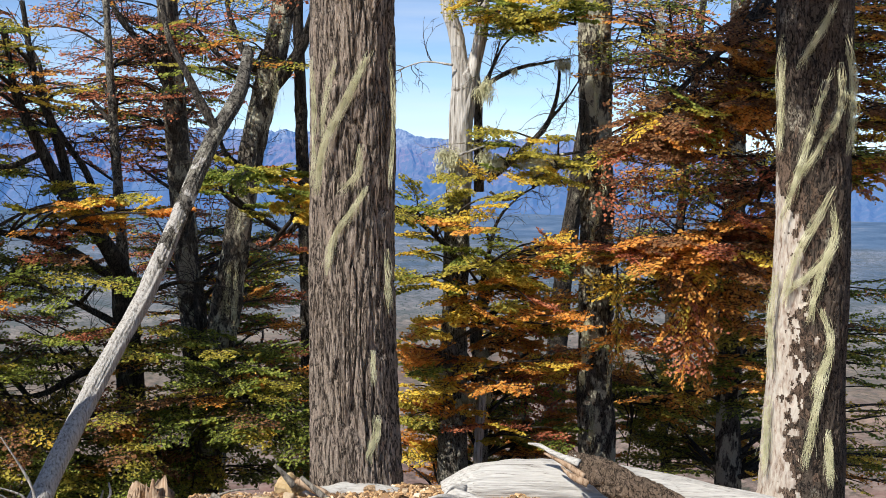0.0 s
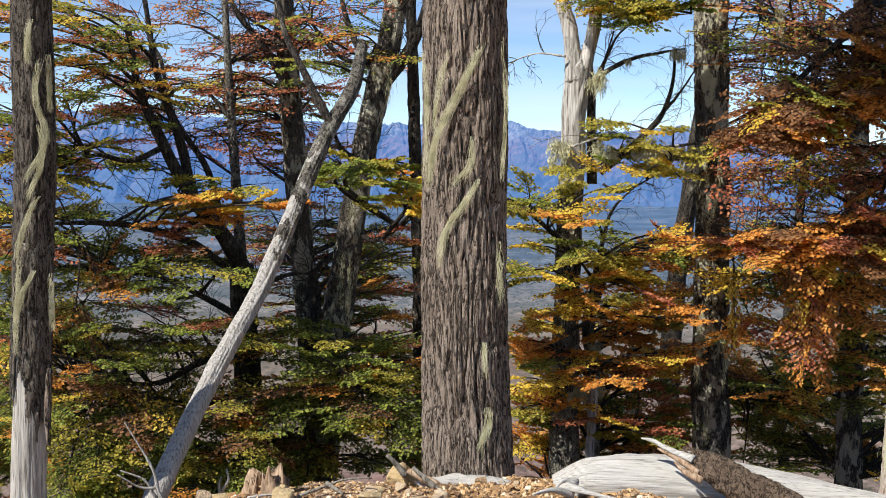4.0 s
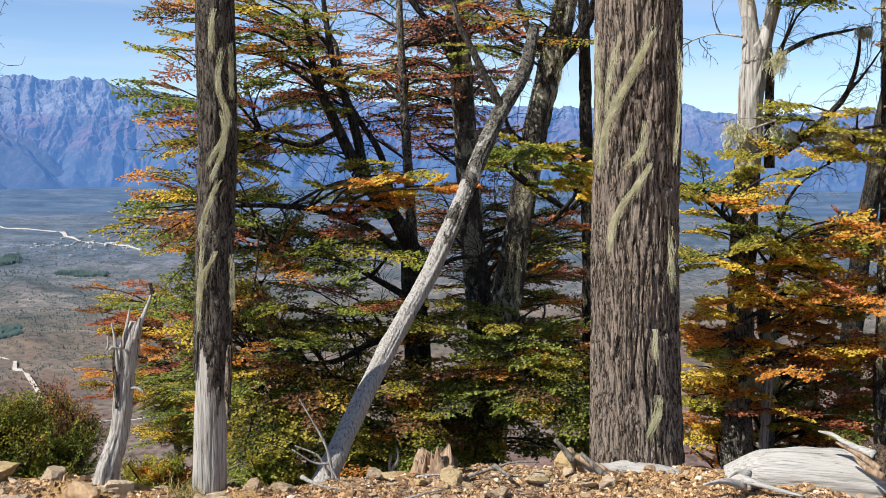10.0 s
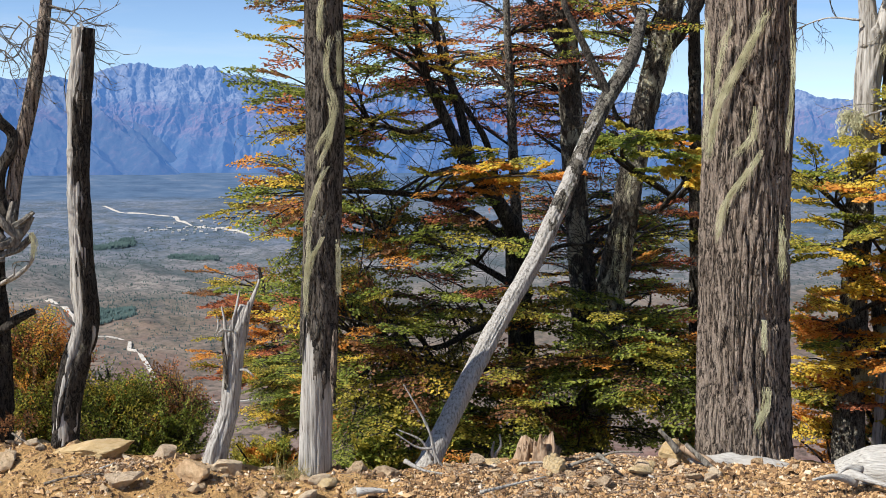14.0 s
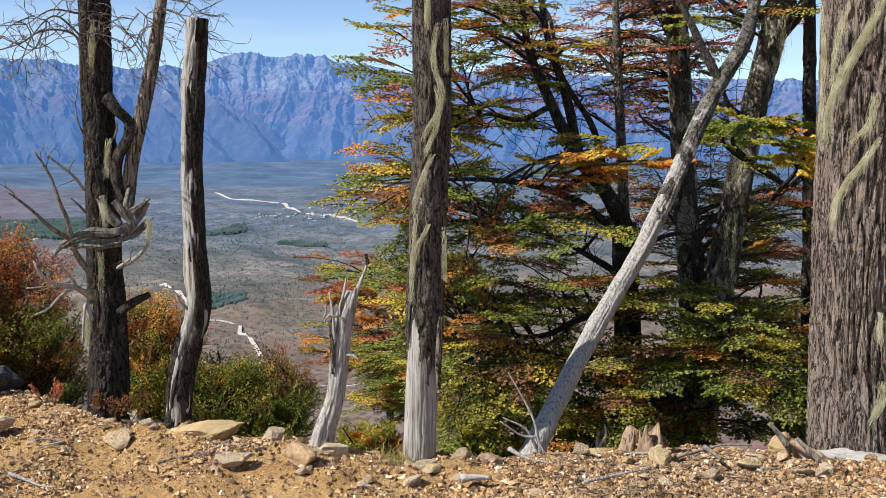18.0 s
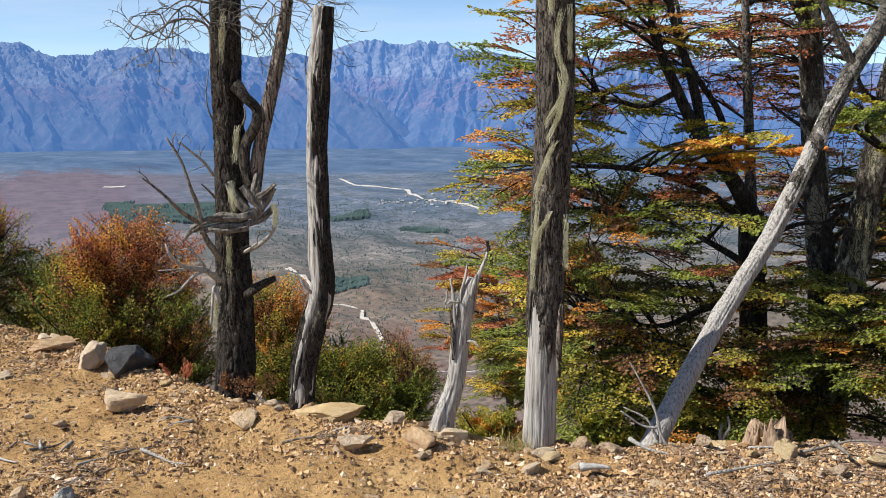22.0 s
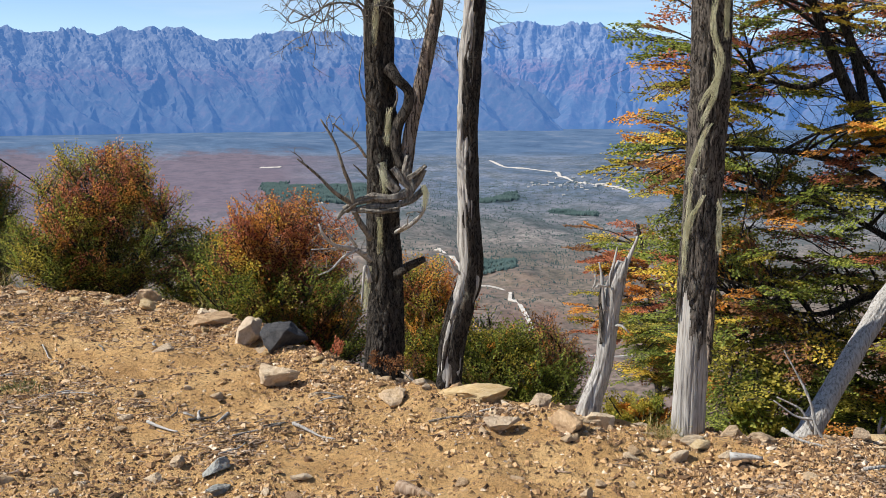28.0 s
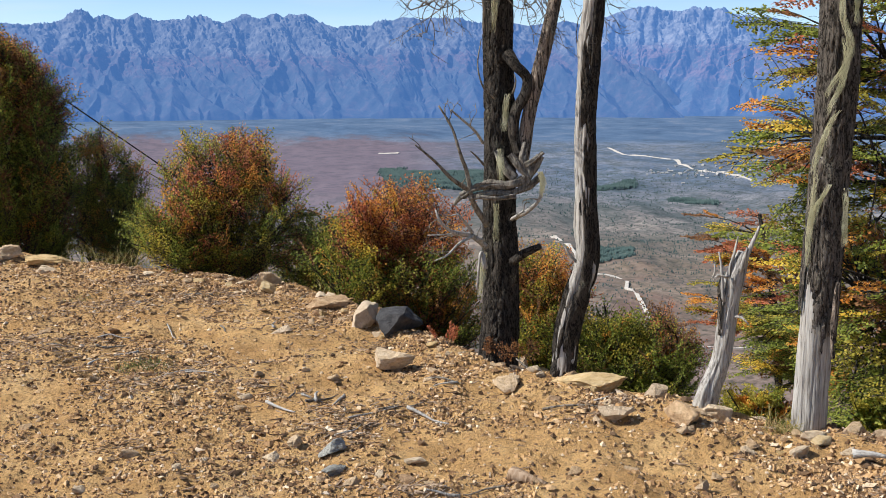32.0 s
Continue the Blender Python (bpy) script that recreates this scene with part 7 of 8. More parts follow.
# ---------------------------------------------------------------- stones, log, litter
def rock_mesh(name, seed, mat, sub=3, flat=0.6, sharp=0.35):
    """An angular broken stone of unit size: a ball cut by random planes, then roughened."""
    rng = np.random.default_rng(seed)
    bm = bmesh.new()
    bmesh.ops.create_icosphere(bm, subdivisions=sub, radius=0.62)
    v = np.array([q.co[:] for q in bm.verts])
    for k in range(15):
        n = rng.normal(0, 1, 3)
        n /= np.linalg.norm(n)
        d = rng.uniform(0.24, 0.46)
        over = np.maximum(v @ n - d, 0)
        v = v - over[:, None] * n * 0.96
    v = v * (1 + 0.09 * fbm(v[:, 0] * 4 + seed, v[:, 1] * 4, v[:, 2] * 4, 3, seed) + 0.05 * fbm(v[:, 0] * 13 + seed, v[:, 1] * 13, v[:, 2] * 13, 3, seed + 2))[:, None]
    v[:, 2] *= flat
    v /= np.ptp(v[:, 0])
    for q, c in zip(bm.verts, v):
        q.co = c
    me = bpy.data.meshes.new(name)
    bm.to_mesh(me)
    bm.free()
    me.materials.append(mat)
    return me


def rock(name, xy, size, mat, seed, label, squash=(1, 0.8, 1), turn=None, sink=0.3, flat=0.7, cat="rock"):
    me = rock_mesh(name, seed, mat, 4 if max(size * np.array(squash)) > 0.2 else 3, flat)
    ob = new(name, me)
    z = float(ground_z(*xy))
    h = size * squash[2] * flat
    ob.scale = (size * squash[0], size * squash[1], size * squash[2])
    ob.location = (xy[0], xy[1], z + h * (0.5 - sink))
    ob.rotation_euler = (0, 0, seed * 1.7 if turn is None else turn)
    return tagged(ob, label, cat)


rock("boulder", (-7.292, 5.653), 0.22, ROCK_TAN, 1, "rounded tan boulder at the edge of the track")
rock("boulder", (-6.42, 5.603), 0.38, ROCK_TAN, 2, "flat tan boulder on the shoulder", (0.9, 0.5, 0.45), 0.6)
rock("boulder", (-5.692, 5.242), 0.27, ROCK_GREY, 3, "pale grey angular boulder beside the rock for its shaded side", (0.9, 0.8, 1.25), sink=0.2)
# second rock, added as the shaded side of the pale boulder
rock("boulder", (-5.402, 5.232), 0.29, ROCK_SHADED, 4, "dark rock added for the shaded side of the pale boulder", (1.1, 0.7, 1.15), 0.9, sink=0.2)
rock("rock", (-4.809, 4.626), 0.225, ROCK_PALE, 5, "pale angular stone on the ochre soil", (1, 0.8, 0.8), 1.2, sink=0.25)
rock("boulder", (-3.639, 5.039), 0.385, ROCK_YELLOW, 6, "flat yellow boulder at the foot of a dead trunk", (1.1, 0.6, 0.46), 0.55, sink=0.25)
rock("rock", (-4.04, 4.749), 0.2, ROCK_TAN, 7, "tan stone half sunk in gravel", (1, 0.7, 0.7))
rock("rock", (-3.153, 4.534), 0.18, ROCK_GREY, 8, "grey stone among the gravel", (1, 0.8, 0.9))
rock("rock", (-2.844, 4.698), 0.24, ROCK_TAN, 9, "tan block on the shoulder", (1, 0.8, 0.9))
rock("rock", (-2.84, 4.969), 0.16, ROCK_PALE, 10, "pale stone at the foot of the snag")
rock("rock", (-3.903, 3.389), 0.15, ROCK_BLUE, 11, "blue-grey slab on the track", (1.2, 0.6, 0.8), 2.0)
rock("rock", (-3.733, 3.255), 0.13, ROCK_BLUE, 12, "blue-grey stone on the track", (1.1, 0.6, 0.6))
rock("rock", (-4.064, 3.156), 0.095, ROCK_PALE, 13, "small pale stone on the track", (1, 1, 1.1))
rock("rock", (-4.1, 3.317), 0.075, ROCK_TAN, 14, "small tan stone on the track", (1, 1, 1.3))
rock("rock", (-5.089, 3.348), 0.09, ROCK_TAN, 15, "small brown stone on the track", (1, 1, 1.1))
rock("rock", (-9.701, 5.077), 0.42, ROCK_YELLOW, 16, "flat yellow slab at the far edge of the track", (1.0, 0.5, 0.35), 0.8, sink=0.1)
rock("rock", (-10.291, 4.969), 0.3, ROCK_TAN, 17, "tan stone at the far edge of the track", (1, 0.6, 0.5))
rock("rock", (-5.907, 4.708), 0.2, ROCK_GREY, 18, "flat grey stone in a hollow of the track", (1, 0.7, 0.4))
rock("rock", (-3.185, 4.953), 0.12, ROCK_GREY, 19, "grey stone on the shoulder")
rock("rock", (-4.191, 5.103), 0.13, ROCK_GREY, 20, "grey slab leaning on the shoulder", (1, 0.5, 1.1))
rock("rock", (-2.239, 5.253), 0.085, ROCK_TAN, 21, "tan stone at the shoulder")
rock("rock", (-2.504, 4.653), 0.08, ROCK_PALE, 22, "pale stone on the gravel")
rock("rock", (-2.419, 4.143), 0.075, ROCK_TAN, 23, "brown stone on the track")
rock("rock", (-1.386, 5.712), 0.15, ROCK_YELLOW, 24, "orange-tan stone before the stump", (1, 0.7, 0.8))
rock("rock", (-0.782, 5.989), 0.19, ROCK_YELLOW, 25, "yellow-tan stone beside broken wood", (1, 0.7, 0.9))
rock("rock", (-2.113, 5.332), 0.14, ROCK_GREY, 26, "brown-grey flat stone on the shoulder", (1, 0.7, 0.7))
rock("rock", (-2.251, 5.221), 0.09, ROCK_TAN, 27, "tan stone on the shoulder", (1, 0.8, 1))
rock("rock", (-2.844, 5.404), 0.10, ROCK_GREY, 28, "grey stone behind the shoulder", (1, 0.7, 0.8))
rock("rock", (-0.554, 6.189), 0.1, ROCK_GREY, 29, "grey stone on the shoulder")
rock("rock", (-2.492, 4.649), 0.07, ROCK_PALE, 30, "small pale stone on the track")

PEB = [rock_mesh("stone", 300 + k, (ROCK_TAN, ROCK_TAN, ROCK_PALE, ROCK_BROWN)[k % 4], 2, 0.6) for k in range(8)]
rng = np.random.default_rng(77)
made = 0
while made < 185:
    az, u = rng.uniform(-66, 20) if made < 120 else rng.uniform(-66, -42), rng.random()
    e = float(edge(az))
    r = e - 0.05 - abs(rng.normal(0, 0.45)) if u < 0.6 and made < 120 else rng.uniform(4.0, e)
    if r < 3.9:
        continue
    x, y = polar(az, r)
    ob = new("stone", PEB[rng.integers(8)])
    sz = 0.035 + 0.05 * rng.random() ** 2.2
    ob.scale = (sz * rng.uniform(0.8, 1.4), sz * rng.uniform(0.7, 1), sz * rng.uniform(0.7, 1.2))
    ob.location = (x, y, float(ground_z(x, y)) + sz * 0.10)
    ob.rotation_euler = (rng.normal(0, 0.2), rng.normal(0, 0.2), rng.uniform(0, 6))
    tagged(ob, "small angular broken stone on the gravel track", "stone", "stones on the track")
    made += 1

# broken stones along the rim of the track
RIM = [rock_mesh("stone", 340 + k, (ROCK_TAN, ROCK_PALE, ROCK_YELLOW, ROCK_TAN, ROCK_GREY)[k % 5], 3, 0.7) for k in range(10)]
for k in range(112):
    az = rng.uniform(-66, 12)
    r = float(edge(az)) + rng.uniform(-0.42, 0.02) * (1.5 if az < -40 else 1)
    x, y = polar(az, r)
    ob = new("stone", RIM[rng.integers(10)])
    sz = 0.045 + 0.075 * rng.random() ** 2.4
    ob.scale = (sz * rng.uniform(0.9, 1.6), sz * rng.uniform(0.7, 1.1), sz * rng.uniform(0.6, 1.2))
    ob.location = (x, y, float(ground_z(x, y)) + sz * 0.12)
    ob.rotation_euler = (rng.normal(0, 0.25), rng.normal(0, 0.25), rng.uniform(0, 6))
    tagged(ob, "angular ochre stone on the rim of the track", "stone", "stones on the rim of the track")

# gravel: countless chips, thickest along the shoulder
WASH = [((-6.829, 4.451), 0.35), ((-6.32, 4.557), 0.4), ((-5.604, 4.463), 0.42), ((-5.067, 4.218), 0.36), ((-5.105, 4.536), 0.34), ((-4.437, 4.31), 0.42), ((-5.581, 5.114), 0.3), ((-4.563, 3.623), 0.22), ((-6.713, 5.2), 0.3),
        ((-3.406, 3.845), 0.42), ((-3.247, 4.101), 0.42), ((-2.776, 4.019), 0.4), ((-2.523, 4.157), 0.36), ((-5.803, 2.911), 0.2), ((-3.831, 3.793), 0.2)]
HEAPS = [((-4.473, 3.774), 0.3), ((-5.01, 3.787), 0.35), ((-7.203, 4.896), 0.6), ((-6.761, 3.411), 0.5), ((-6.19, 3.548), 0.4), ((-4.089, 3.737), 0.3), ((-4.12, 4.164), 0.3), ((-3.194, 3.357), 0.3), ((-6.055, 4.684), 0.3), ((-5.453, 3.537), 0.4),
         ((-3.278, 4.542), 0.3), ((-0.995, 5.656), 0.5), ((-1.078, 5.958), 0.5)]


def scatter(name, count, seed, size, mat, label, shape, dense, clump=False, far=False):
    rng = np.random.default_rng(seed)
    az = rng.uniform(-68, -40 if far else 22, count * (9 if clump else 4))
    e = edge(az)
    u = rng.random(len(az))
    r = np.where(u < dense, e + 0.15 - np.abs(rng.normal(0, 0.55, len(az))), np.sqrt(rng.random(len(az)) * (e ** 2 - 3.7 ** 2) + 3.7 ** 2))
    x, y = polar(az, r)
    # bare sand where water has run, grit elsewhere
    sand = 0.8 * smooth(0.05, 0.5, fbm(x * 0.9, y * 0.9, 0, 3, 55)) * smooth(-46, -40, az)
    for (cx, cy), w in WASH:
        sand = np.maximum(sand, np.exp(-((x - cx) ** 2 + (y - cy) ** 2) / w ** 2))
    sand = sand + 0.35 * fbm(x * 3, y * 3, 0, 3, 56)
    ok = (r > 3.7) & ((sand < 0.15 + 0.5 * rng.random(len(az))) | (rng.random(len(az)) < 0.14))
    if clump:
        near = 0 * x
        for (cx, cy), w in HEAPS:
            near = np.maximum(near, np.exp(-((x - cx) ** 2 + (y - cy) ** 2) / w ** 2))
        ok &= (near + 0.5 * fbm(x * 2.2, y * 2.2, 0, 3, 57) > 0.15 + 0.75 * rng.random(len(az)))
    x, y = x[ok][:count], y[ok][:count]
    n = len(x)
    s = size * (0.35 + 1.3 * rng.random(n) ** 3)
    z = ground_z(x, y)
    base = np.stack([x, y, z + s * 0.1], -1)
    k = len(shape[0])
    v = shape[0][None] * (1 + 0.35 * rng.normal(0, 1, (n, k, 1)).clip(-1, 1)) * s[:, None, None] * rng.uniform(0.6, 1.3, (n, 1, 3))
    a = rng.uniform(0, 6.28, n)
    ca, sa = np.cos(a)[:, None], np.sin(a)[:, None]
    v = np.stack([v[..., 0] * ca - v[..., 1] * sa, v[..., 0] * sa + v[..., 1] * ca, v[..., 2]], -1) + base[:, None]
    f = (shape[1][None] + (np.arange(n) * k)[:, None, None]).reshape(-1, shape[1].shape[1])
    ob = new(name, mesh_np(name, v.reshape(-1, 3), f, [mat], shade=False))
    return tagged(ob, label, name, kind="stuff")


octa = (np.array([(1, 0, 0), (0, 1, 0), (-1, 0, 0), (0, -1, 0), (0.15, 0.1, 0.46), (0, 0, -0.5), (0.7, 0.7, 0.3), (-0.6, 0.5, 0.34)]) * 0.5,
        np.array([(0, 6, 4), (6, 1, 4), (1, 7, 4), (7, 2, 4), (2, 3, 4), (3, 0, 4), (1, 6, 5), (6, 0, 5), (2, 7, 5), (7, 1, 5), (3, 2, 5), (0, 3, 5)]))
scatter("gravel", 5200, 1, 0.038, GRAVEL, "larger angular ochre stones strewn along the track", octa, 0.5)
grit = (np.array([(1, -0.6, -0.2), (0.8, 0.7, -0.2), (-0.9, 0.6, -0.2), (-0.8, -0.8, -0.2), (0.45, 0.05, 0.7), (-0.4, -0.05, 0.55)]) * 0.5,
        np.array([(0, 1, 4), (1, 2, 5), (1, 5, 4), (2, 3, 5), (3, 0, 4), (3, 4, 5)]))
scatter("gravel", 165000, 11, 0.0195, GRAVEL, "ochre and brown angular gravel covering the track", grit, 0.30)
scatter("gravel", 16000, 12, 0.022, GRAVEL, "brown crumbs of stone on the wide part of the track", octa, 0.0, far=True)
chip = (np.array([(-1, -0.12, 0.1), (1, -0.1, 0.12), (1.05, 0.1, 0.1), (-0.95, 0.12, 0.08), (-0.9, -0.1, -0.05), (0.9, -0.08, -0.05), (0.9, 0.1, -0.05), (-0.9, 0.1, -0.05)]) * 0.5,
        np.array([(0, 1, 2, 3), (4, 7, 6, 5), (0, 4, 5, 1), (1, 5, 6, 2), (2, 6, 7, 3), (3, 7, 4, 0)]))
scatter("wood_litter", 8000, 2, 0.036, LITTER, "grey-brown splinters and twigs strewn over the track", chip, 0.3)
scatter("wood_litter", 22000, 3, 0.040, LITTER, "drifts of grey-brown splinters and dead twigs", chip, 0.2, clump=True)

# great bleached log lying behind the shoulder
LG = [(0.034, 5.95, 0.013), (0.191, 5.947, 0.067), (0.506, 5.979, 0.068), (0.956, 5.974, 0.045), (1.41, 5.935, 0.002), (1.964, 5.881, -0.107)]
log = thing("fallen_log", LG[0], "great bleached fallen log, cracked and barkless", "log")
s = Soup()
add_tube(s, LG, [0.087, 0.121, 0.151, 0.141, 0.113, 0.109], sides=110, step=0.02, rough=0.06, furrow=0.010, count=14, seed=501, long=1.2)
part("trunk", s.mesh("trunk", [LOGWOOD], LG[0]), log)
for k, q in enumerate(([(0.074, 5.75, 0.103), (0.184, 5.697, 0.086), (0.373, 5.638, 0.066)], [(0.103, 5.749, 0.061), (-0.009, 5.65, 0.107), (-0.09, 5.599, 0.095)], [(0.13, 5.779, 0.112), (0.06, 5.75, 0.131), (0.024, 5.72, 0.1)])):
    part("splinter", tube_mesh("splinter", q, np.linspace(0.022, 0.005, len(q)), LOGWOOD, LG[0], sides=12, step=0.02, rough=0.25, furrow=0.006, count=5, seed=505 + k), log)
KN = [(0.653, 5.813, 0.271), (0.762, 5.699, 0.236), (0.891, 5.579, 0.193), (1.06, 5.499, 0.131), (1.221, 5.414, 0.059)]
chunk = thing("broken_branch", KN[0], "brown rotten bough lying across the bleached log", "branch")
part("bough", tube_mesh("bough", KN, [0.030, 0.070, 0.088, 0.092, 0.084], ROTTEN, KN[0], sides=110, step=0.010, rough=0.14, furrow=0.026, count=16, seed=511, long=10), chunk)
for k, q in enumerate(([(0.717, 5.655, 0.218), (0.616, 5.717, 0.266), (0.525, 5.776, 0.303)], [(0.729, 5.633, 0.183), (0.638, 5.664, 0.225), (0.603, 5.718, 0.251)], [(0.695, 5.708, 0.267), (0.593, 5.77, 0.294), (0.488, 5.83, 0.331), (0.446, 5.833, 0.337)], [(0.774, 5.698, 0.273), (0.727, 5.754, 0.29), (0.673, 5.761, 0.294)])):
    part("splinter", tube_mesh("splinter", q, np.linspace(0.022, 0.004, len(q)), CUTWOOD if k < 2 else LOGWOOD, KN[0], sides=9, step=0.02, rough=0.3, furrow=0.004, count=5, seed=515 + k), chunk)

# pale root wood and broken stakes by the big trunk
RT = [(-0.719, 5.957, 0.041), (-0.612, 5.969, 0.017), (-0.485, 6.031, 0.017), (-0.361, 6.039, 0.012), (-0.1, 6.099, -0.035)]
root = thing("root", RT[0], "pale barkless root lying at the foot of the big trunk", "root")
part("wood", tube_mesh("wood", RT, [0.02, 0.045, 0.05, 0.05, 0.03], LOGWOOD, RT[0], sides=28, step=0.02, rough=0.15, furrow=0.006, count=7, seed=521), root)
for k, (q, w) in enumerate((([(-0.754, 5.902, 0.08), (-0.796, 5.897, 0.134), (-0.852, 5.889, 0.192)], 14), ([(-0.548, 5.874, 0.015), (-0.644, 5.885, 0.07), (-0.742, 5.904, 0.11)], 20), ([(-0.573, 5.852, 0.026), (-0.656, 5.863, 0.089), (-0.713, 5.877, 0.135)], 12))):
    st = thing("broken_stake", q[0], "weathered broken branch stub sticking out of the gravel", "branch", "broken branch stubs")
    part("wood", tube_mesh("wood", q, np.linspace(w * 6 / 4122.8, w * 3.5 / 4122.8, len(q)), (TWIGWOOD, CUTWOOD, TWIGWOOD)[k], q[0], sides=14, step=0.015, rough=0.2, furrow=0.004, count=6, seed=525 + k), st)

# broken stump
ST = np.asarray((-1.458, 5.769, -0.043))
stump = thing("tree_stump", ST, "splintered orange-brown stump among stones", "stump")
v, q, t_ = tube([ST - (0, 0, 0.1), ST + (0, 0, 0.08), ST + (0.01, 0, 0.28)], [0.17, 0.115, 0.085], sides=110, step=0.008, rough=0.1, furrow=0.012, count=10, seed=531)
ang = np.arctan2(v[:, 1] - ST[1], v[:, 0] - ST[0])
lim = 0.085 + 0.10 * vnoise(np.cos(ang) * 2.5, np.sin(ang) * 2.5, 0, 8) + 0.10 * vnoise(np.cos(ang) * 7, np.sin(ang) * 7, 0, 9) + 0.04 * vnoise(np.cos(ang) * 20, np.sin(ang) * 20, 0, 10)
v[:, 2] = np.minimum(v[:, 2], ST[2] + lim)
s = Soup()
s.add(v, q)
s.t.append(t_)
s.mt.append(np.zeros(len(t_)))
part("wood", s.mesh("wood", [CUTWOOD], ST), stump)
for k, (a, b) in enumerate((((-1.52, 5.701, -0.033), (-1.544, 5.694, 0.085)), ((-1.498, 5.707, -0.031), (-1.512, 5.703, 0.093)), ((-1.369, 5.76, 0.007), (-1.341, 5.766, 0.083)))):
    part("splinter", tube_mesh("splinter", [a, (np.asarray(a) + np.asarray(b)) / 2, b], [0.025, 0.02, 0.005], CUTWOOD, ST, sides=9, step=0.02, rough=0.3, furrow=0.004, count=5, seed=535 + k), stump)

# loose dead branches and sticks
def stick(pts, r0, label, mat=None, seed=0):
    q = [np.asarray(p, float) for p in pts]
    ob = thing("dead_branch", q[0], label, "branch", "dead branches on the ground")
    part("wood", tube_mesh("wood", q, np.linspace(r0, r0 * 0.35, len(q)), mat or TWIGWOOD, q[0], sides=9, step=0.02, rough=0.2, seed=seed), ob)
    return ob


stick([(-1.274, 5.658, 0.024), (-1.141, 5.687, 0.072), (-1.036, 5.707, 0.106), (-0.904, 5.729, 0.112)], 0.010, "thin grey branch lying on the shoulder", None, 541)
stick([(-1.119, 5.64, 0.102), (-1.069, 5.599, 0.091), (-1.02, 5.557, 0.075)], 0.014, "short grey stick on the shoulder", None, 542)
stick([(-1.527, 4.971, 0.067), (-1.419, 5.055, 0.085), (-1.273, 5.196, 0.103)], 0.009, "pale stick on the gravel", DEADWOOD, 543)
stick([(-2.034, 5.325, 0.065), (-1.937, 5.307, 0.036), (-1.776, 5.311, 0.023)], 0.012, "bleached branch at the foot of the leaning trunk", DEADWOOD, 544)
stick([(-2.742, 4.997, -0.005), (-2.667, 5.037, 0.006), (-2.579, 5.083, -0.013)], 0.010, "bleached curved stick on the shoulder", DEADWOOD, 545)
stick([(-3.049, 3.642, 0.038), (-2.962, 3.649, 0.033), (-2.877, 3.666, 0.025)], 0.034, "short cut piece of pale wood on the track", CUTWOOD, 546)
stick([(-2.098, 4.867, 0.037), (-2.037, 4.893, 0.044), (-1.964, 4.923, 0.04)], 0.022, "pale piece of wood on the gravel", LOGWOOD, 547)
stick([(-4.218, 5.077, 0.067), (-4.072, 5.066, 0.012), (-3.934, 5.048, 0.011), (-3.757, 5.057, 0.043)], 0.006, "thin bent twig on the shoulder", None, 548)
stick([(-5.343, 5.405, -0.052), (-5.07, 5.39, -0.051), (-4.761, 5.268, -0.051)], 0.022, "bleached branch half buried in the shoulder", LOGWOOD, 549)
for k, q in enumerate(([(-1.694, 5.86, -0.079), (-1.715, 5.854, -0.018), (-1.688, 5.862, 0.035), (-1.695, 5.86, 0.097)], [(-1.714, 5.854, -0.08), (-1.732, 5.849, -0.004), (-1.722, 5.852, 0.058)])):
    stick(q, 0.012, "twisted bleached twig standing by the stump", DEADWOOD, 551 + k)


rng = np.random.default_rng(91)
for k in range(34):
    (cx, cy), w = HEAPS[k % len(HEAPS)]
    x0, y0 = cx + rng.normal(0, w * 0.6), cy + rng.normal(0, w * 0.6)
    a, ln = rng.uniform(0, 6.28), rng.uniform(0.05, 0.15)
    if math.hypot(x0, y0) < 4.0 or math.hypot(x0, y0) > float(edge(math.degrees(math.atan2(x0, y0)))) - 0.1:
        continue
    q = []
    for u in (-1, -0.3, 0.4, 1):
        x, y = x0 + u * ln * math.cos(a) + rng.normal(0, 0.008), y0 + u * ln * math.sin(a) + rng.normal(0, 0.008)
        q.append((x, y, float(ground_z(x, y)) + rng.uniform(0.006, 0.016)))
    stick(q, rng.uniform(0.005, 0.011), "bleached broken stick among litter on the track", (DEADWOOD, LOGWOOD, TWIGWOOD)[k % 3], 600 + k)

# ---------------------------------------------------------------- grass tufts and seedlings
gm2, gnt2, gb2 = material("dry_grass", 0.8)
gg2 = gnt2.nodes.new("ShaderNodeNewGeometry")
gnt2.links.new(n_ramp(gnt2, gg2.outputs["Random Per Island"], [(0.1, (0.16, 0.17, 0.05)), (0.5, (0.34, 0.28, 0.10)), (0.9, (0.50, 0.40, 0.20))]), gb2.inputs["Base Color"])
gm3, gnt3, gb3 = material("green_herb", 0.7)
gg3 = gnt3.nodes.new("ShaderNodeNewGeometry")
gnt3.links.new(n_ramp(gnt3, gg3.outputs["Random Per Island"], [(0.1, (0.07, 0.10, 0.03)), (0.5, (0.17, 0.20, 0.06)), (0.9, (0.32, 0.30, 0.12))]), gb3.inputs["Base Color"])


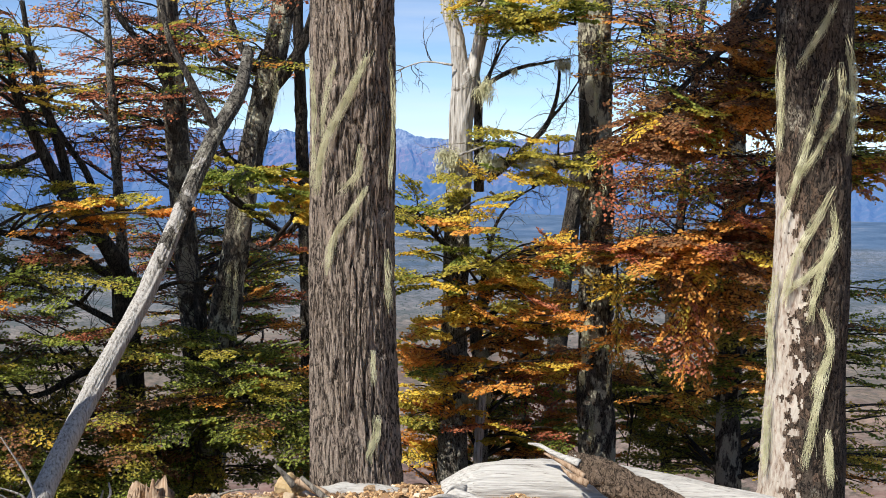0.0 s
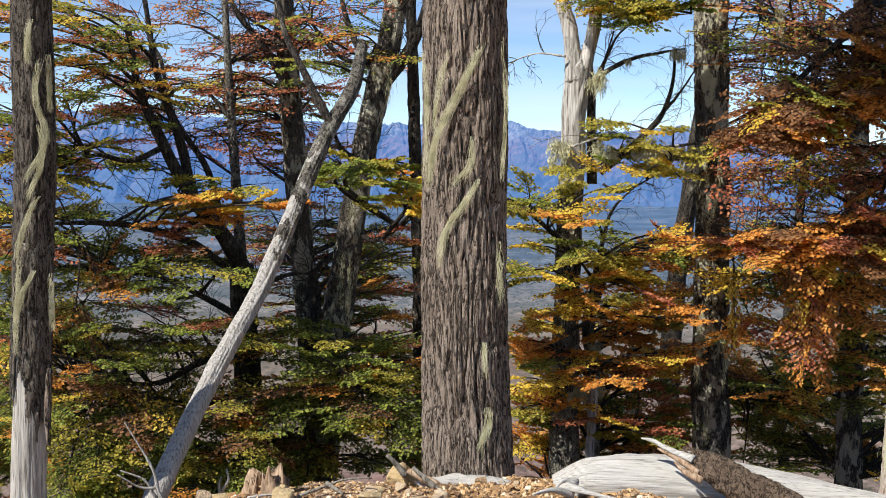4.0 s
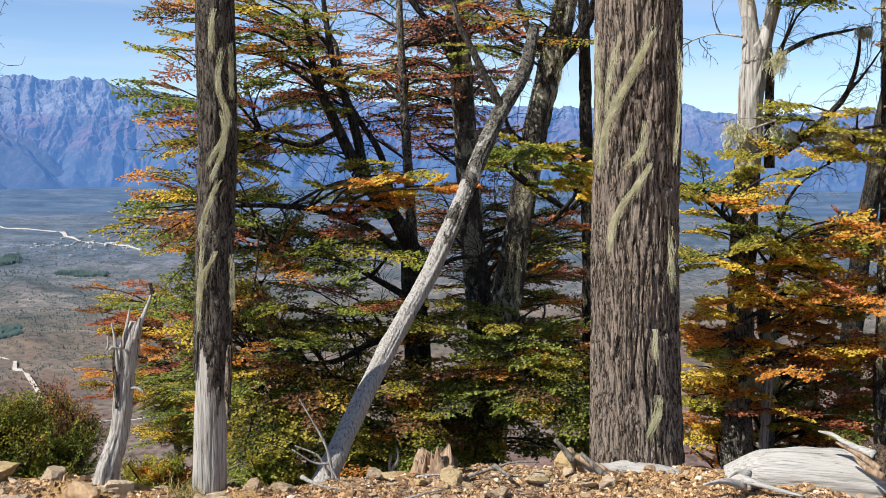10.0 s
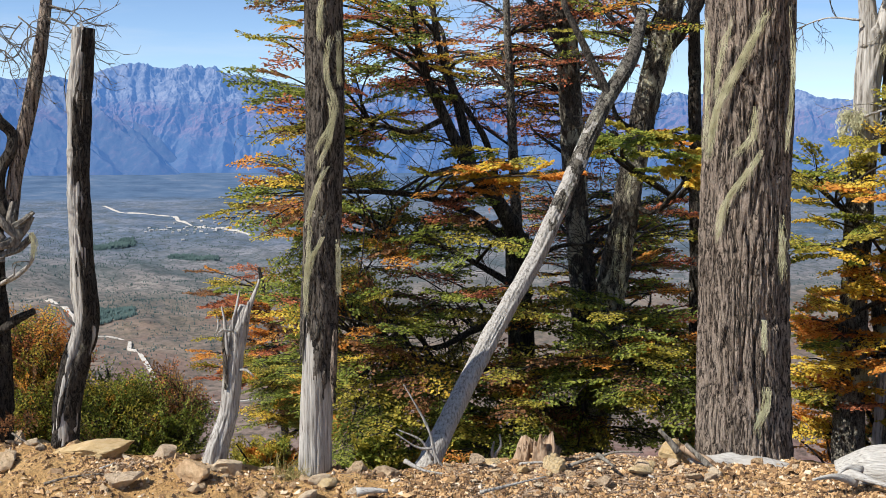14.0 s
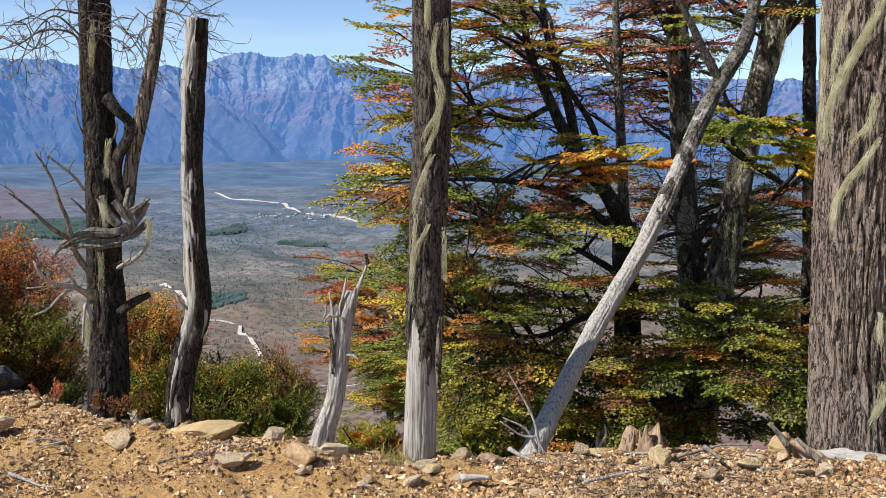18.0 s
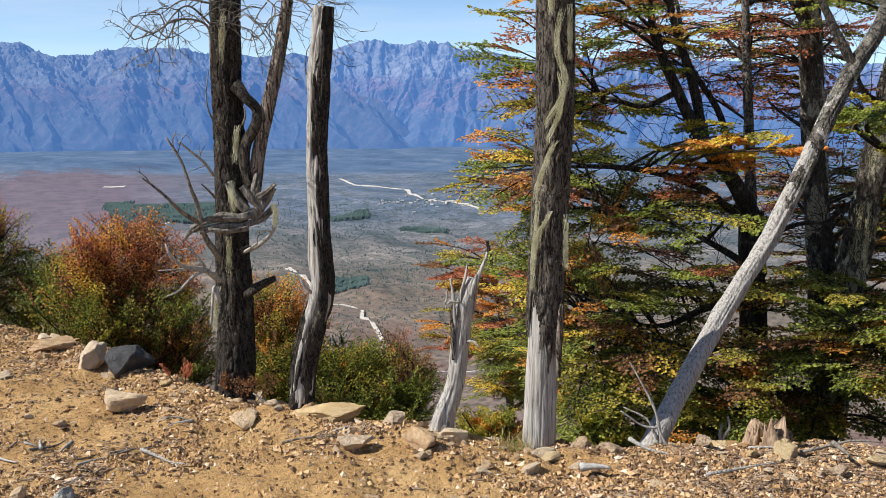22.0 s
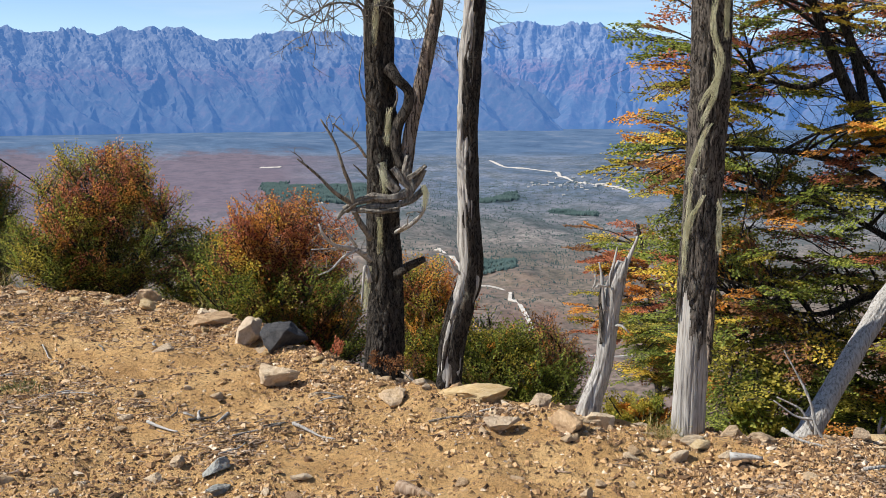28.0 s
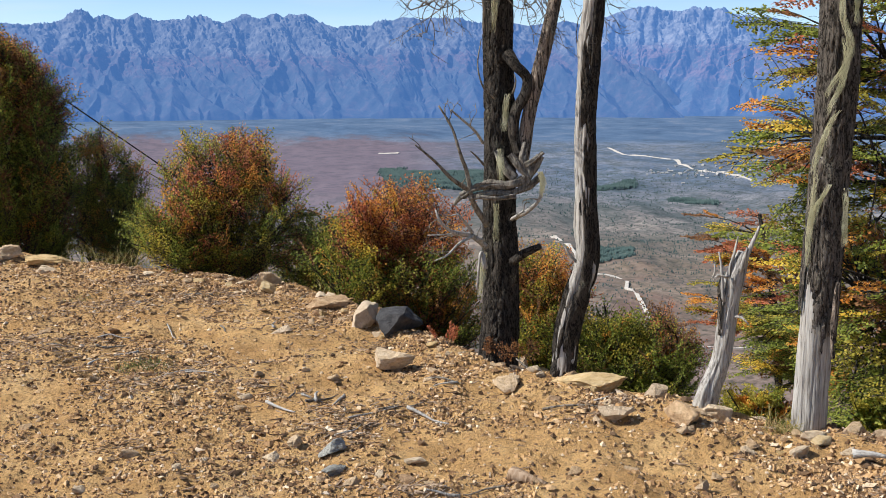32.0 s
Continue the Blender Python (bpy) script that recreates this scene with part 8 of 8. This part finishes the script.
def tuft(xy, count, height, spread, mat, label, seed, name="grass_tuft"):
    rng = np.random.default_rng(seed)
    s = Soup()
    o = np.array([xy[0], xy[1], float(ground_z(*xy))])
    for k in range(count):
        b = o + np.array([*rng.normal(0, spread * 0.4, 2), -0.01])
        w = np.array([*rng.normal(0, 0.5, 2), 1.0])
        w = w / np.linalg.norm(w) * height * rng.uniform(0.5, 1.15)
        bend = np.array([*rng.normal(0, 0.2, 2), -0.12]) * height
        v, f = prism([b, b + w * 0.55, b + w + bend], 0.0022, 0.0006)
        s.add(v, f)
    ob = new(name, s.mesh(name, [mat], o))
    ob.location = o
    return tagged(ob, label, "grass", kind="stuff")


tuft((-5.873, 3.621), 150, 0.05, 0.22, gm3, "low grey-green herb cushion on the track", 1, "herb_cushion")
tuft((-5.861, 3.66), 90, 0.05, 0.18, gm3, "low grey-green herb cushion on the track", 2, "herb_cushion")
tuft((-8.191, 4.531), 70, 0.05, 0.2, gm3, "low grey-green herb cushion on the track", 3, "herb_cushion")
tuft((-9.296, 5.521), 110, 0.22, 0.5, gm2, "dry brown grass at the edge of the track", 4)
tuft((-7.026, 5.956), 60, 0.12, 0.3, gm2, "dry grass behind the boulders", 5)
tuft((-2.562, 5.068), 70, 0.13, 0.12, gm2, "thin dry grass at the foot of the dead trunk", 6)
tuft((-2.473, 5.08), 40, 0.10, 0.10, gm2, "thin dry grass at the foot of the dead trunk", 7)


def seedling(xy, d_up, count, hue, label, seed):
    o = np.array([xy[0], xy[1], float(ground_z(*xy))])
    ob = thing("seedling", o, label, "shrub", "beech seedlings on the shoulder")
    cr = Crown(seed, 0.016)
    for k in range(count):
        w = np.array([*cr.rng.normal(0, 0.45, 2), 1.0])
        w = w / np.linalg.norm(w)
        b = o + np.array([*cr.rng.normal(0, 0.03, 2), -0.01])
        cr.stick([b, b + w * d_up * 0.5, b + w * d_up], 0.003, 0.0015)
        cr.spray(b + w * d_up * 0.35, w, d_up * 0.8, hue, True, 0.8)
    cr.parts(ob)
    return ob


seedling((-4.182, 5.025), 0.19, 4, RUSSET, "little rust-leaved beech seedling by the dark trunk", 811)
seedling((-4.354, 5.041), 0.15, 3, RUSSET, "little rust-leaved beech seedling by the dark trunk", 812)
seedling((-4.853, 5.185), 0.14, 4, RED, "little red-leaved beech seedling on the shoulder", 813)
